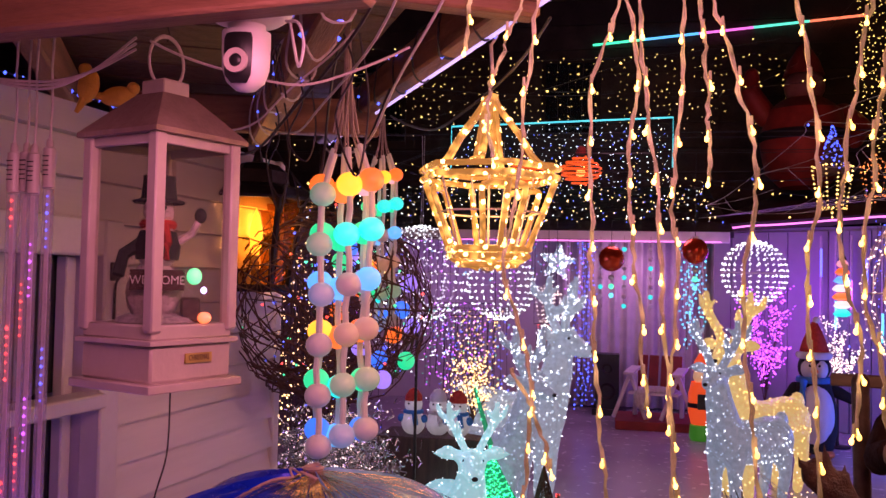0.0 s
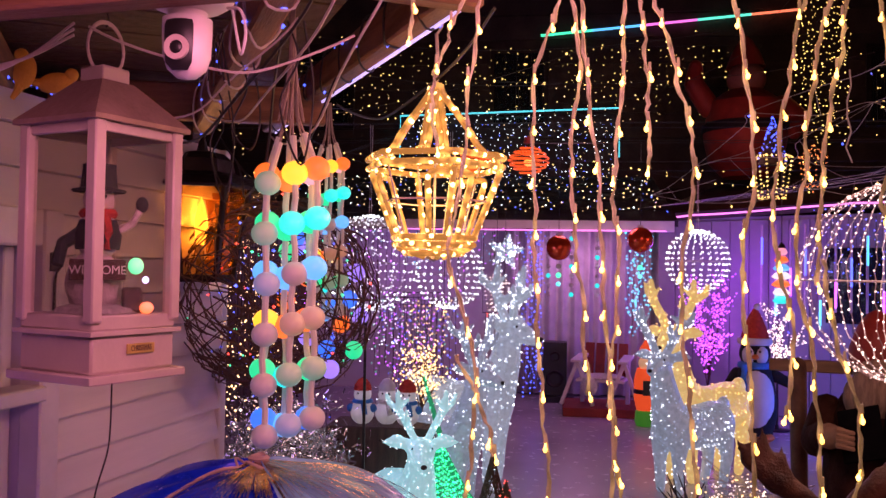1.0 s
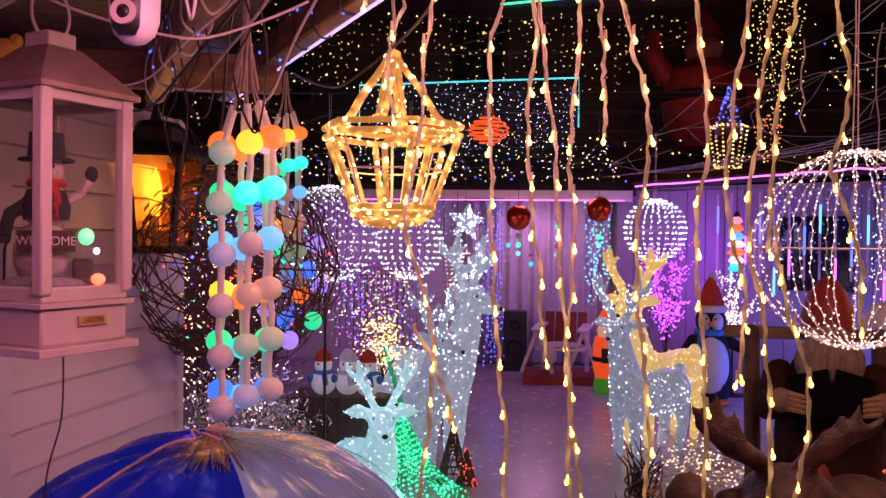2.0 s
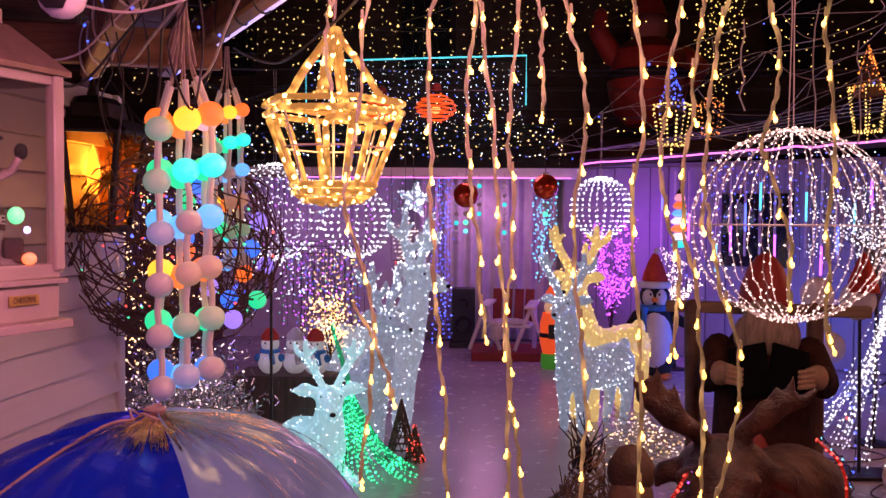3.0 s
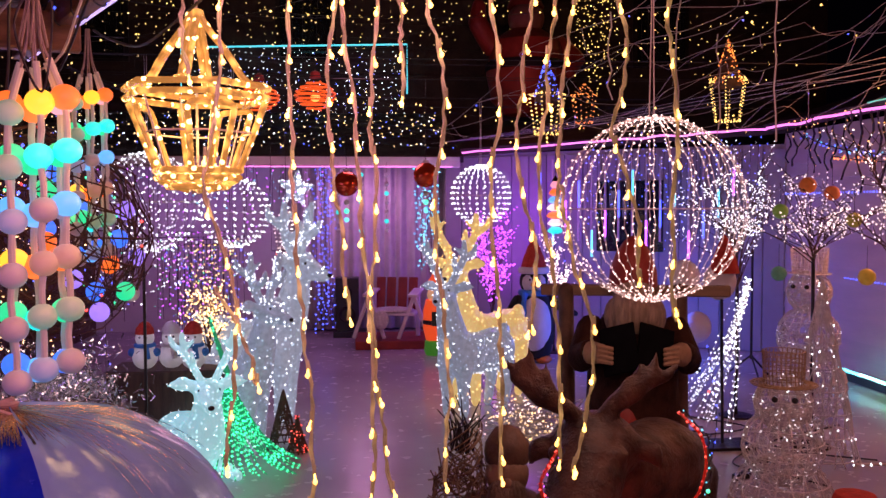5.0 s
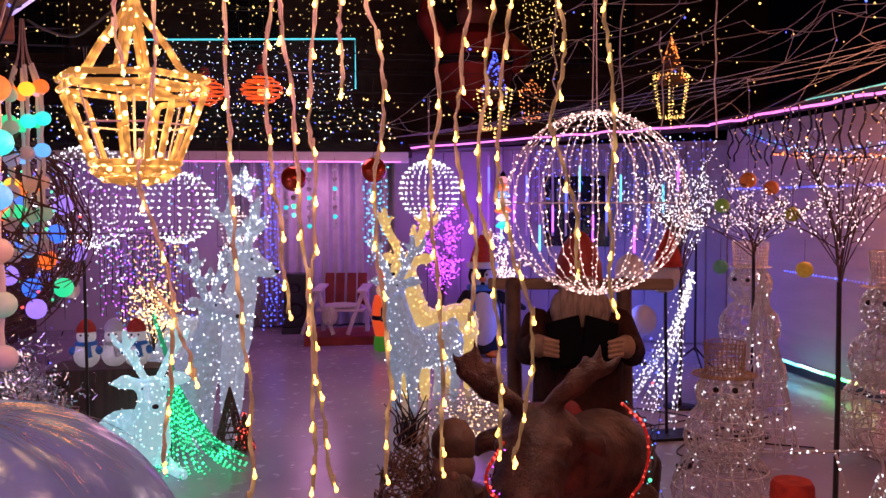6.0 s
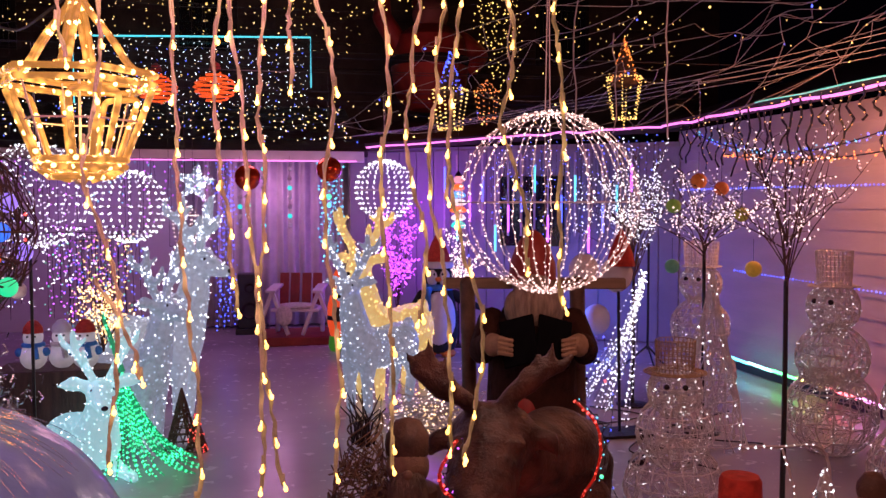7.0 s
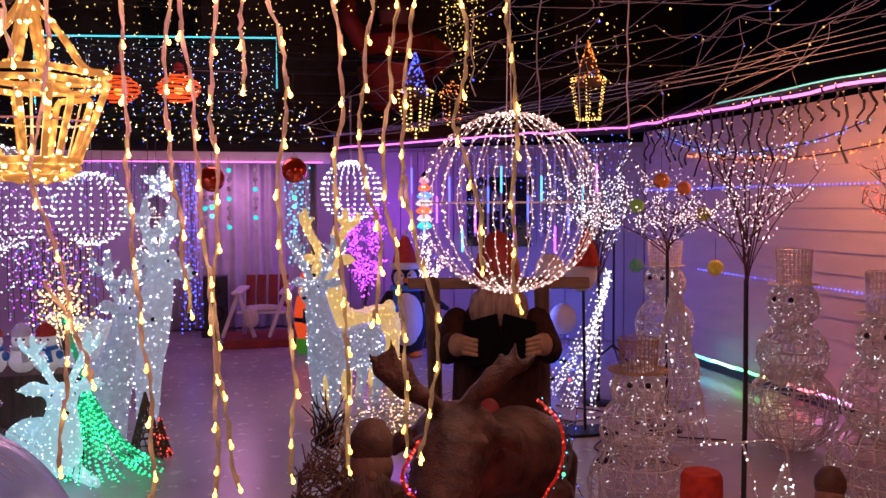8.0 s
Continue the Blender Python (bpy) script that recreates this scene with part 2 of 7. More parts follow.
class Shape:
    """Collects vertices and faces of one mesh; every face keeps a material slot."""

    def __init__(self):
        self.v, self.f, self.s, self.slot = [], [], [], 0

    def add(self, verts, faces):
        k = len(self.v)
        self.v.extend(tuple(p) for p in verts)
        self.f.extend(tuple(i + k for i in q) for q in faces)
        self.s.extend([self.slot] * len(faces))
        return self

    def box(self, c, size, rz=0.0, m=None):
        m = m or (Matrix.Translation(c) @ Matrix.Rotation(rz, 4, "Z"))
        x, y, z = (s / 2 for s in size)
        b = min(x, y, z) * 0.25
        bm = bmesh.new()
        bmesh.ops.create_cube(bm, size=1, matrix=Matrix.Diagonal((2 * x, 2 * y, 2 * z, 1)))
        bmesh.ops.bevel(bm, geom=bm.edges[:], offset=min(b, 0.006), segments=1, affect="EDGES")
        bm.verts.index_update()
        self.add([m @ v.co for v in bm.verts], [[v.index for v in f.verts] for f in bm.faces])
        bm.free()
        return self

    def tube(self, pts, r, n=5, r2=None, cap=True):
        """A round bar along points, tapering from r to r2."""
        pts = [Vector(p) for p in pts]
        r2 = r if r2 is None else r2
        verts, faces, ref = [], [], Vector((0.13, 0.21, 1)).normalized()
        for i, p in enumerate(pts):
            d = (pts[min(i + 1, len(pts) - 1)] - pts[max(i - 1, 0)])
            d = d.normalized() if d.length > 1e-9 else Vector((0, 0, 1))
            a = d.cross(ref)
            a = a.normalized() if a.length > 0.05 else d.cross(Vector((1, 0, 0))).normalized()
            b = d.cross(a)
            rr = r + (r2 - r) * i / max(1, len(pts) - 1)
            verts += [p + rr * (math.cos(t) * a + math.sin(t) * b) for t in (2 * math.pi * k / n for k in range(n))]
        for i in range(len(pts) - 1):
            for k in range(n):
                faces.append((i * n + k, i * n + (k + 1) % n, (i + 1) * n + (k + 1) % n, (i + 1) * n + k))
        if cap:
            faces += [tuple(range(n))[::-1], tuple(range((len(pts) - 1) * n, len(pts) * n))]
        return self.add(verts, faces)

    def lathe(self, profile, n=20, c=(0, 0, 0), m=None):
        """Turns (radius, height) pairs round the z axis."""
        m = m or Matrix.Translation(c)
        verts = [m @ Vector((r * math.cos(2 * math.pi * k / n), r * math.sin(2 * math.pi * k / n), z)) for r, z in profile for k in range(n)]
        faces = [(i * n + k, i * n + (k + 1) % n, (i + 1) * n + (k + 1) % n, (i + 1) * n + k) for i in range(len(profile) - 1) for k in range(n)]
        return self.add(verts, faces)

    def ball(self, c, r, nu=12, nv=8, m=None):
        r = (r, r, r) if isinstance(r, (int, float)) else r
        m = m or Matrix.Translation(c)
        m = m @ Matrix.Diagonal((*r, 1))
        prof = [(max(1e-3, math.sin(math.pi * i / nv)), -math.cos(math.pi * i / nv)) for i in range(nv + 1)]
        return self.lathe(prof, nu, m=m)

    def limb(self, pts, radii, n=10):
        """A flesh-like limb: balls and cones along points."""
        pts = [Vector(p) for p in pts]
        for i in range(len(pts) - 1):
            self.tube([pts[i], pts[i + 1]], radii[i], n, radii[i + 1])
        for p, r in zip(pts, radii):
            self.ball(p, r, n, 6)
        return self

    def bulbs(self, pts, r):
        """A small eight-sided bulb at each point."""
        pts = np.asarray([tuple(p) for p in pts], float).reshape(-1, 3)
        size = np.random.RandomState(len(pts)).uniform(0.6, 1.2, (len(pts), 1, 1))
        o = np.array([(1, 0, 0), (0, 1, 0), (-1, 0, 0), (0, -1, 0), (0, 0, 1), (0, 0, -1)]) * r
        q = [(0, 1, 4), (1, 2, 4), (2, 3, 4), (3, 0, 4), (1, 0, 5), (2, 1, 5), (3, 2, 5), (0, 3, 5)]
        k = len(self.v)
        self.v.extend(map(tuple, (pts[:, None] + o * size).reshape(-1, 3)))
        for i in range(len(pts)):
            self.f.extend(tuple(k + 6 * i + j for j in t) for t in q)
        self.s.extend([self.slot] * (8 * len(pts)))
        return self

    def scatter(self, count, rnd, off=0.004):
        """Points spread evenly over the faces so far."""
        v = np.array(self.v)
        tris = np.array([(f[0], f[i], f[i + 1]) for f in self.f for i in range(1, len(f) - 1)])
        a, b, c = v[tris[:, 0]], v[tris[:, 1]], v[tris[:, 2]]
        nrm = np.cross(b - a, c - a)
        area = np.linalg.norm(nrm, axis=1)
        pick = rnd.choice(len(tris), count, p=area / area.sum())
        u = np.sqrt(rnd.rand(count, 1))
        w = rnd.rand(count, 1)
        p = a[pick] * (1 - u) + b[pick] * u * (1 - w) + c[pick] * u * w
        return p + nrm[pick] / np.maximum(area[pick, None], 1e-12) * off

    def mesh(self, name, mats, smooth=True):
        me = bpy.data.meshes.new(name)
        me.from_pydata(self.v, [], self.f)
        for m in mats if isinstance(mats, (list, tuple)) else [mats]:
            me.materials.append(m)
        if len(me.materials) > 1:
            me.polygons.foreach_set("material_index", self.s)
        if smooth:
            me.polygons.foreach_set("use_smooth", [True] * len(me.polygons))
            me.set_sharp_from_angle(angle=radians(42))
        me.update()
        return me


def part(name, shape, mats, parent=None, label="", smooth=True, kind=""):
    ob = new(name, shape.mesh(name, mats, smooth))
    ob.parent = parent
    return tagged(ob, label=label, kind=kind)


def thing(name, at, label, category, group="", kind="", rz=0.0, scale=1.0):
    ob = new(name)
    ob.location, ob.rotation_euler, ob.scale = at, (0, 0, radians(rz)), (scale,) * 3
    return tagged(ob, label, category, group, kind)


def single(name, shape, mats, label, category, at=(0, 0, 0), rz=0.0, group="", kind="", smooth=True):
    ob = new(name, shape.mesh(name, mats, smooth))
    ob.location, ob.rotation_euler = at, (0, 0, radians(rz))
    return tagged(ob, label, category, group, kind)


def blend(ob, voxel):
    """Melts overlapping forms into one skin."""
    m = ob.modifiers.new("melt", "REMESH")
    m.mode, m.voxel_size, m.use_smooth_shade = "VOXEL", voxel, True
    s = ob.modifiers.new("soften", "SMOOTH")
    s.factor, s.iterations = 0.5, 4
    return ob


def curve_pts(ctrl, steps=8):
    """A smooth line through control points."""
    c = [Vector(p) for p in ctrl]
    c = [2 * c[0] - c[1]] + c + [2 * c[-1] - c[-2]]
    out = []
    for i in range(1, len(c) - 2):
        for k in range(steps):
            t = k / steps
            a, b, d, e = c[i - 1], c[i], c[i + 1], c[i + 2]
            out.append(0.5 * ((2 * b) + (d - a) * t + (2 * a - 5 * b + 4 * d - e) * t * t + (3 * b - a - 3 * d + e) * t ** 3))
    return out + [c[-2]]


def sag(a, b, drop, steps=14):
    a, b = Vector(a), Vector(b)
    return [a.lerp(b, i / steps) - Vector((0, 0, drop * 4 * (i / steps) * (1 - i / steps))) for i in range(steps + 1)]


def along(pts, step, jitter=0.0, rnd=None):
    """Points every step metres along a line."""
    out, carry = [], 0.0
    for a, b in zip(pts[:-1], pts[1:]):
        length = (b - a).length
        while carry < length:
            p = a.lerp(b, carry / max(length, 1e-9))
            if jitter:
                p = p + Vector(rnd.uniform(-jitter, jitter, 3))
            out.append(p)
            carry += step
        carry -= length
    return out


def light_line(name, pts, step, r, bulb, label, category="string lights", wire=M_WIREB, wire_r=0.002, group="", seed=1, jitter=0.004):
    """A cable with bulbs along it."""
    ob = thing(name, (0, 0, 0), label, category, group)
    part("cable", Shape().tube(pts, wire_r, 4, cap=False), wire, ob)
    part("bulb_cluster", Shape().bulbs(along(pts, step, jitter, np.random.RandomState(seed)), r), bulb, ob, kind="stuff")
    return ob

# ---- setting ----
g = Shape()
g.add([(-80, -40, 0), (80, -40, 0), (80, 120, 0), (-80, 120, 0)], [(0, 1, 2, 3)])
floor = single("floor", g, M_FLOOR, "smooth pale painted concrete floor with scuffs and stains", "floor", kind="structure")

# house wall beside the porch; it runs away from the camera at a slight angle
WALL = Matrix.Translation((-1.306, 3.21, 0)) @ Matrix.Rotation(radians(-5.1), 4, "Z")


def wall_box(s, y0, y1, z0, z1, x0, x1):
    s.box((0, 0, 0), (x1 - x0, y1 - y0, z1 - z0), m=WALL @ Matrix.Translation(((x0 + x1) / 2, (y0 + y1) / 2, (z0 + z1) / 2)))


s = Shape()
wall_box(s, -1.06, 0.0, 0, 2.10, -0.16, -0.03)
wall_box(s, -1.62, -1.06, 1.76, 2.10, -0.16, -0.03)
wall_box(s, -1.62, -1.06, 0, 0.86, -0.16, -0.03)
wall_box(s, -3.4, -1.62, 0, 2.10, -0.16, -0.03)
wall_west = single("wall_west", s, M_WHITE, "white house wall clad with painted lap boards", "wall", kind="structure")
z = 0.0
while z < 2.08:
    top = min(z + 0.106, 2.10)
    for y0, y1 in ((-0.985, -0.005), (-3.4, -1.70)) if 0.86 < top < 1.84 else ((-3.4, -0.005),):
        b = Shape()
        a = [WALL @ Vector(p) for p in ((-0.03, y0, z), (0.012, y0, z), (-0.012, y0, top), (-0.03, y0, top), (-0.03, y1, z), (0.012, y1, z), (-0.012, y1, top), (-0.03, y1, top))]
        b.add(a, [(0, 1, 2, 3), (7, 6, 5, 4), (1, 5, 6, 2), (2, 6, 7, 3), (0, 4, 5, 1), (0, 3, 7, 4)])
        part("lap_board", b, M_SIDING, wall_west, smooth=False)
    z += 0.112
s = Shape()
wall_box(s, -0.02, 0.03, 0, 2.1, -0.17, 0.012)
single("trim", s, M_WHITE, "white corner board at the end of the house wall", "trim", kind="structure")
win = thing("window_1", (0, 0, 0), "white framed house window with dark panes", "window", kind="structure")
s = Shape()
wall_box(s, -1.065, -0.985, 0.5, 1.80, -0.04, 0.028)
wall_box(s, -1.70, -1.62, 0.5, 1.80, -0.04, 0.028)
wall_box(s, -1.62, -1.065, 1.70, 1.80, -0.04, 0.026)
part("window_frame", s, M_WHITE, win)
s = Shape()
wall_box(s, -1.62, -1.065, 1.295, 1.335, -0.04, 0.05)
part("window_sill", s, M_WHITE, win)
for z0, z1 in ((0.86, 1.295), (1.335, 1.70)):
    s = Shape()
    wall_box(s, -1.60, -1.10, z0, z1, -0.10, -0.085)
    part("pane", s, M_PANE, win)
s = Shape()
for y in (-1.10, -1.345, -1.59):
    wall_box(s, y - 0.02, y + 0.02, 0.86, 1.70, -0.085, -0.05)
part("mullion", s, M_WHITE, win)

# porch roof: timbers and decking
RAFT = Vector((-0.47, 0.883, 0.0))
porch = thing("porch_roof", (0, 0, 0), "brown timber porch roof with exposed rafters", "roof", kind="structure")


def timber(name, a, b, w, h, parent, mat=M_WOOD):
    a, b = Vector(a), Vector(b)
    d = (b - a)
    m = Matrix.Translation((a + b) / 2) @ d.to_track_quat("X", "Z").to_matrix().to_4x4()
    s = Shape()
    s.box((0, 0, 0), (d.length, w, h))
    ob = part(name, s, mat, parent)
    ob.matrix_basis = m
    return ob


timber("beam", (-1.35, 1.12, 2.045), (-0.33, 1.02, 2.065), 0.05, 0.15, porch)
timber("beam", (-0.50, 1.32, 2.165), (-0.17, 1.50, 2.165), 0.045, 0.12, porch)
timber("rafter", (-0.36, 1.14, 2.145), (-1.15, 2.62, 2.12), 0.055, 0.10, porch)
timber("rafter", (-0.10, 1.32, 2.17), (-1.18, 3.34, 2.235), 0.05, 0.09, porch)
timber("rafter", (-0.95, 1.10, 2.15), (-1.5, 2.15, 2.15), 0.05, 0.10, porch)
timber("cross_beam", (-1.5, 2.35, 2.14), (-0.75, 2.62, 2.15), 0.05, 0.11, porch)
for i in range(11):
    o = Vector((-0.42, 1.05, 2.235)) + RAFT * (0.21 * i)
    timber("deck_board", o - Vector((0.883, 0.47, 0)) * 1.3, o + Vector((0.883, 0.47, 0)) * 0.30, 0.2, 0.022, porch, M_DARKWOOD)
strip = [Vector((-0.085, 1.335, 2.122)), Vector((-1.15, 3.34, 2.188))]
single("light_strip", Shape().tube(strip, 0.0042, 5), led("lilac_strip", (0.62, 0.45, 1.0), 1.1, vary=0.0), "lilac glowing strip under the edge of the porch rafter", "light strip")

# shed at the end of the yard: eave, roof, back wall, curtains
s = Shape()
s.box((-3.4, 12.1, 1.2), (9.4, 0.12, 2.4))
single("wall_north", s, M_PANEL, "white panelled back wall of the open shed", "wall", kind="structure")
s = Shape()
s.add([(-8, 10.45, 2.20), (1.35, 10.45, 2.20), (1.35, 13.4, 3.02), (-8, 13.4, 3.02), (-8, 10.45, 2.28), (1.35, 10.45, 2.28), (1.35, 13.4, 3.1), (-8, 13.4, 3.1)],
      [(0, 3, 2, 1), (4, 5, 6, 7), (0, 1, 5, 4), (1, 2, 6, 5), (2, 3, 7, 6), (3, 0, 4, 7)])
single("shed_roof", s, M_ROOF, "dark sloping shed roof covered with net lights", "roof", kind="structure")
s = Shape()
s.box((-3.35, 10.42, 2.20), (9.3, 0.04, 0.13))
single("shed_fascia", s, M_WHITE, "white fascia board along the shed eave", "fascia", kind="structure")
CORNER, RIGHT = Vector((1.25, 11.5, 0)), Vector((4.85, 9.35, 0))
d = RIGHT - CORNER
s = Shape()
m = m_wall = Matrix.Translation((CORNER + RIGHT) / 2) @ Matrix.Rotation(math.atan2(d.y, d.x), 4, "Z")
s.box((0, 0, 0), (d.length, 0.12, 2.36), m=m @ Matrix.Translation((0, 0.06, 1.18)))
single("wall_northeast", s, M_PANELSHADED, "boarded wall, panel colour darkened and blued for shade, lit violet and blue", "wall", kind="structure")
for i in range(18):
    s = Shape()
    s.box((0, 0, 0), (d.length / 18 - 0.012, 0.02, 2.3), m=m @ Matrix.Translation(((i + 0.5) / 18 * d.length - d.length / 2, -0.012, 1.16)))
    part("panel", s, M_PANELSHADED, bpy.data.objects["wall_northeast"])
# lean-to roof edge along the slanted wall
s = Shape()
NORM = Vector((d.y, -d.x, 0)).normalized()
lo, hi = CORNER + NORM * 0.25 + Vector((-0.1, 0, 2.29)), RIGHT + NORM * 0.1 + Vector((0.1, 0, 2.475))
up, back = Vector((0, 0, 0.1)), -NORM * 3 + Vector((0, 0, 0.7))
s.add([lo, hi, hi + back, lo + back, lo + up, hi + up, hi + back + up, lo + back + up], [(0, 3, 2, 1), (4, 5, 6, 7), (0, 1, 5, 4), (1, 2, 6, 5), (2, 3, 7, 6), (3, 0, 4, 7)])
single("lean_to_roof", s, M_ROOF, "dark lean-to roof above the boarded wall", "roof", kind="structure")
# east wall with lap boards
s = Shape()
s.box((4.95, 4.2, 1.24), (0.14, 10.4, 2.48))
wall_east = single("wall_east", s, M_BEIGE, "beige lap-boarded house wall", "wall", kind="structure")
for i in range(14):
    z0 = i * 0.177
    b = Shape()
    z1 = z0 + 0.177
    b.add([(4.88, -1, z0), (4.843, -1, z0), (4.866, -1, z1), (4.88, -1, z1), (4.88, 9.4, z0), (4.843, 9.4, z0), (4.866, 9.4, z1), (4.88, 9.4, z1)],
          [(3, 2, 1, 0), (4, 5, 6, 7), (2, 6, 5, 1), (3, 7, 6, 2), (1, 5, 4, 0), (4, 7, 3, 0)])
    part("lap_board", b, M_BEIGE, wall_east, smooth=False)
s = Shape()
s.add([(4.62, -1, 2.485), (4.62, 9.6, 2.485), (8, 9.6, 3.5), (8, -1, 3.5), (4.62, -1, 2.575), (4.62, 9.6, 2.575), (8, 9.6, 3.6), (8, -1, 3.6)],
      [(0, 1, 2, 3), (7, 6, 5, 4), (0, 4, 5, 1), (1, 5, 6, 2), (2, 6, 7, 3), (3, 7, 4, 0)])
single("east_roof", s, M_ROOF, "dark eave and roof of the east house wall", "roof", kind="structure")
# dark fence on the west side, plain walls behind the camera
fence = thing("fence", (0, 0, 0), "dark stained board fence", "fence", kind="structure")
for i in range(46):
    s = Shape()
    s.box((-3.4, 3.3 + i * 0.19, 1.1), (0.03, 0.182, 2.2))
    part("fence_board", s, M_DARKWOOD, fence)
s = Shape()
s.box((1.6, -2.2, 1.3), (7.0, 0.14, 2.6))
single("wall_south", s, M_BEIGE, "plain house wall behind the yard", "wall", kind="structure")
s = Shape()
s.box((-2.45, 3.28, 1.1), (2.0, 0.1, 2.2))
single("wall_return", s, M_DARKWOOD, "dark boarded return behind the house corner", "wall", kind="structure")
# neighbour house behind
house = thing("house", (0, 0, 0), "dark two-storey house behind the shed at night", "house", kind="structure")
s = Shape()
s.box((-1, 14.3, 3.4), (18, 0.3, 6.8))
part("wall", s, M_FACADE, house)
s = Shape()
s.add([(-10, 13.9, 6.3), (8, 13.9, 6.3), (8, 18, 8.5), (-10, 18, 8.5)], [(0, 1, 2, 3)])
part("roof", s, M_ROOF, house)
for x0 in (-4.4, -1.2, 4.6):
    s = Shape()
    s.box((x0 + 0.5, 14.12, 4.6), (0.95, 0.06, 1.3))
    w = part("window", s, M_IRON, house)
    s = Shape()
    s.box((x0 + 0.5, 14.08, 4.6), (0.8, 0.03, 1.15))
    part("pane", s, M_PANE, w)
for i in range(9):
    s = Shape()
    s.box((-1, 14.13, 3.2 + 0.4 * i), (18, 0.03, 0.38))
    part("board", s, M_FACADE, house)
# drapes in the shed
xs = np.linspace(-0.75, 1.3, 160)
rnd = np.random.RandomState(3)
ph = np.cumsum(rnd.uniform(0.25, 0.75, 160))
drapes = thing("drapes", (0, 0, 0), "long white pleated drapes hung across the shed", "curtain")
for i0, i1 in ((0, 54), (53, 107), (106, 160)):
    cols = list(zip(xs, ph))[i0:i1]
    k = len(cols)
    vv = [(x, 11.82 + 0.05 * math.sin(p) * (1.0 if z < 1 else 0.7) + 0.012 * math.sin(x * 9 + z), z) for z in (0.03, 0.8, 1.6, 2.3) for x, p in cols]
    ff = [(r * k + i, r * k + i + 1, (r + 1) * k + i + 1, (r + 1) * k + i) for r in range(3) for i in range(k - 1)]
    ob = part("curtain_panel", Shape().add(vv, ff), M_CLOTH, drapes)
    so = ob.modifiers.new("cloth", "SOLIDIFY")
    so.thickness = 0.006

# ---- near things under the porch ----


def candle_lantern():
    """Hanging display lantern with a snowman scene behind glass."""
    ob = thing("hanging_lantern", (-0.772, 1.345, 1.472), "cream metal display lantern with a snowman behind glass", "lantern", rz=69)
    ob.scale = (0.645, 0.645, 0.98)
    w = 0.122
    s = Shape()
    for nm, z, wd, ht in (("bottom_plate", 0.008, 0.300, 0.014), ("base", 0.045, 0.258, 0.062), ("ledge", 0.079, 0.283, 0.008), ("kerb", 0.095, 0.258, 0.024)):
        part(nm, Shape().box((0, 0, z), (wd, wd, ht)), M_CREAM, ob)
    for sx in (-1, 1):
        for sy in (-1, 1):
            part("post", Shape().box((sx * w, sy * w, 0.255), (0.033, 0.033, 0.32)), M_CREAM, ob)
    s = Shape()
    for k in range(4):
        m = Matrix.Rotation(k * math.pi / 2, 4, "Z")
        s.box((0, 0, 0), (0.222, 0.014, 0.016), m=m @ Matrix.Translation((0, -w, 0.404)))
    part("top_rail", s, M_CREAM, ob)
    for k in range(4):
        p = part("glass_pane", Shape().box((0, 0, 0), (0.218, 0.003, 0.288), m=Matrix.Rotation(k * math.pi / 2, 4, "Z") @ Matrix.Translation((0, -w + 0.004, 0.252))), M_GLASS, ob)
        p.visible_shadow = False
    s = Shape()
    a, b = 0.150, 0.050
    v = [(x * a, y * a, 0.412) for x, y in ((-1, -1), (1, -1), (1, 1), (-1, 1))] + [(x * a, y * a, 0.420) for x, y in ((-1, -1), (1, -1), (1, 1), (-1, 1))]
    v += [(x * b, y * b, 0.490) for x, y in ((-1, -1), (1, -1), (1, 1), (-1, 1))]
    s.add(v, [(3, 2, 1, 0)] + [(i, (i + 1) % 4, 4 + (i + 1) % 4, 4 + i) for i in range(4)] + [(4 + i, 4 + (i + 1) % 4, 8 + (i + 1) % 4, 8 + i) for i in range(4)] + [(8, 9, 10, 11)])
    part("roof", s, M_COPPER, ob, "brownish weathered roof", smooth=False)
    part("cap", Shape().box((0, 0, 0.502), (0.085, 0.085, 0.026)), M_CREAM, ob)
    ring = [(0.056 * math.cos(t), 0, 0.548 + 0.045 * math.sin(t)) for t in np.linspace(-1.0, math.pi + 1.0, 26)]
    part("handle", Shape().tube(ring, 0.004, 8), M_CREAM, ob)
    s = Shape()
    hook = [(0, 0, 0.586), (0.006, 0, 0.60), (0.0, 0.0, 0.612), (-0.004, 0, 0.63)]
    part("hook", s.tube(hook, 0.0022, 5), M_IRON, ob)
    plaque = part("plaque", Shape().box((0.015, -0.1335, 0.052), (0.086, 0.004, 0.016)), material("brass_plaque", (0.75, 0.55, 0.18), 0.35, metal=0.6, scale=20, bump=0.05), ob, "small yellow plaque")
    for word, size, at, parent, mat in (("CHRISTMAS", 0.0125, (0.015, -0.1362, 0.0485), ob, M_TWIG),):
        tx = bpy.data.curves.new("lettering", "FONT")
        tx.body, tx.size, tx.align_x, tx.extrude = word, size, "CENTER", 0.0003
        tx.materials.append(mat)
        t = new("lettering", tx)
        t.location, t.rotation_euler, t.parent = at, (radians(90), 0, 0), parent
    part("floor_snow", Shape().lathe([(0.108, 0.108), (0.1, 0.116), (0.06, 0.122), (0.02, 0.119), (0.001, 0.12)], 20), material("snow_glitter", (0.8, 0.8, 0.82), 0.5, scale=90, vary=0.5, bump=0.8), ob)
    # the snowman group inside: a figure, so one plain mesh
    inner = new("scene_base")
    inner.parent = ob
    inner.rotation_euler, inner.location, inner.scale = (0, 0, radians(-39)), (-0.01, 0, -0.006), (1.32, 1.32, 0.98)
    s = Shape()
    s.ball((-0.005, 0, 0.165), (0.052, 0.05, 0.056), 18, 12).ball((0, 0, 0.245), (0.041, 0.038, 0.042), 18, 12).ball((0, 0, 0.305), 0.029, 16, 10)
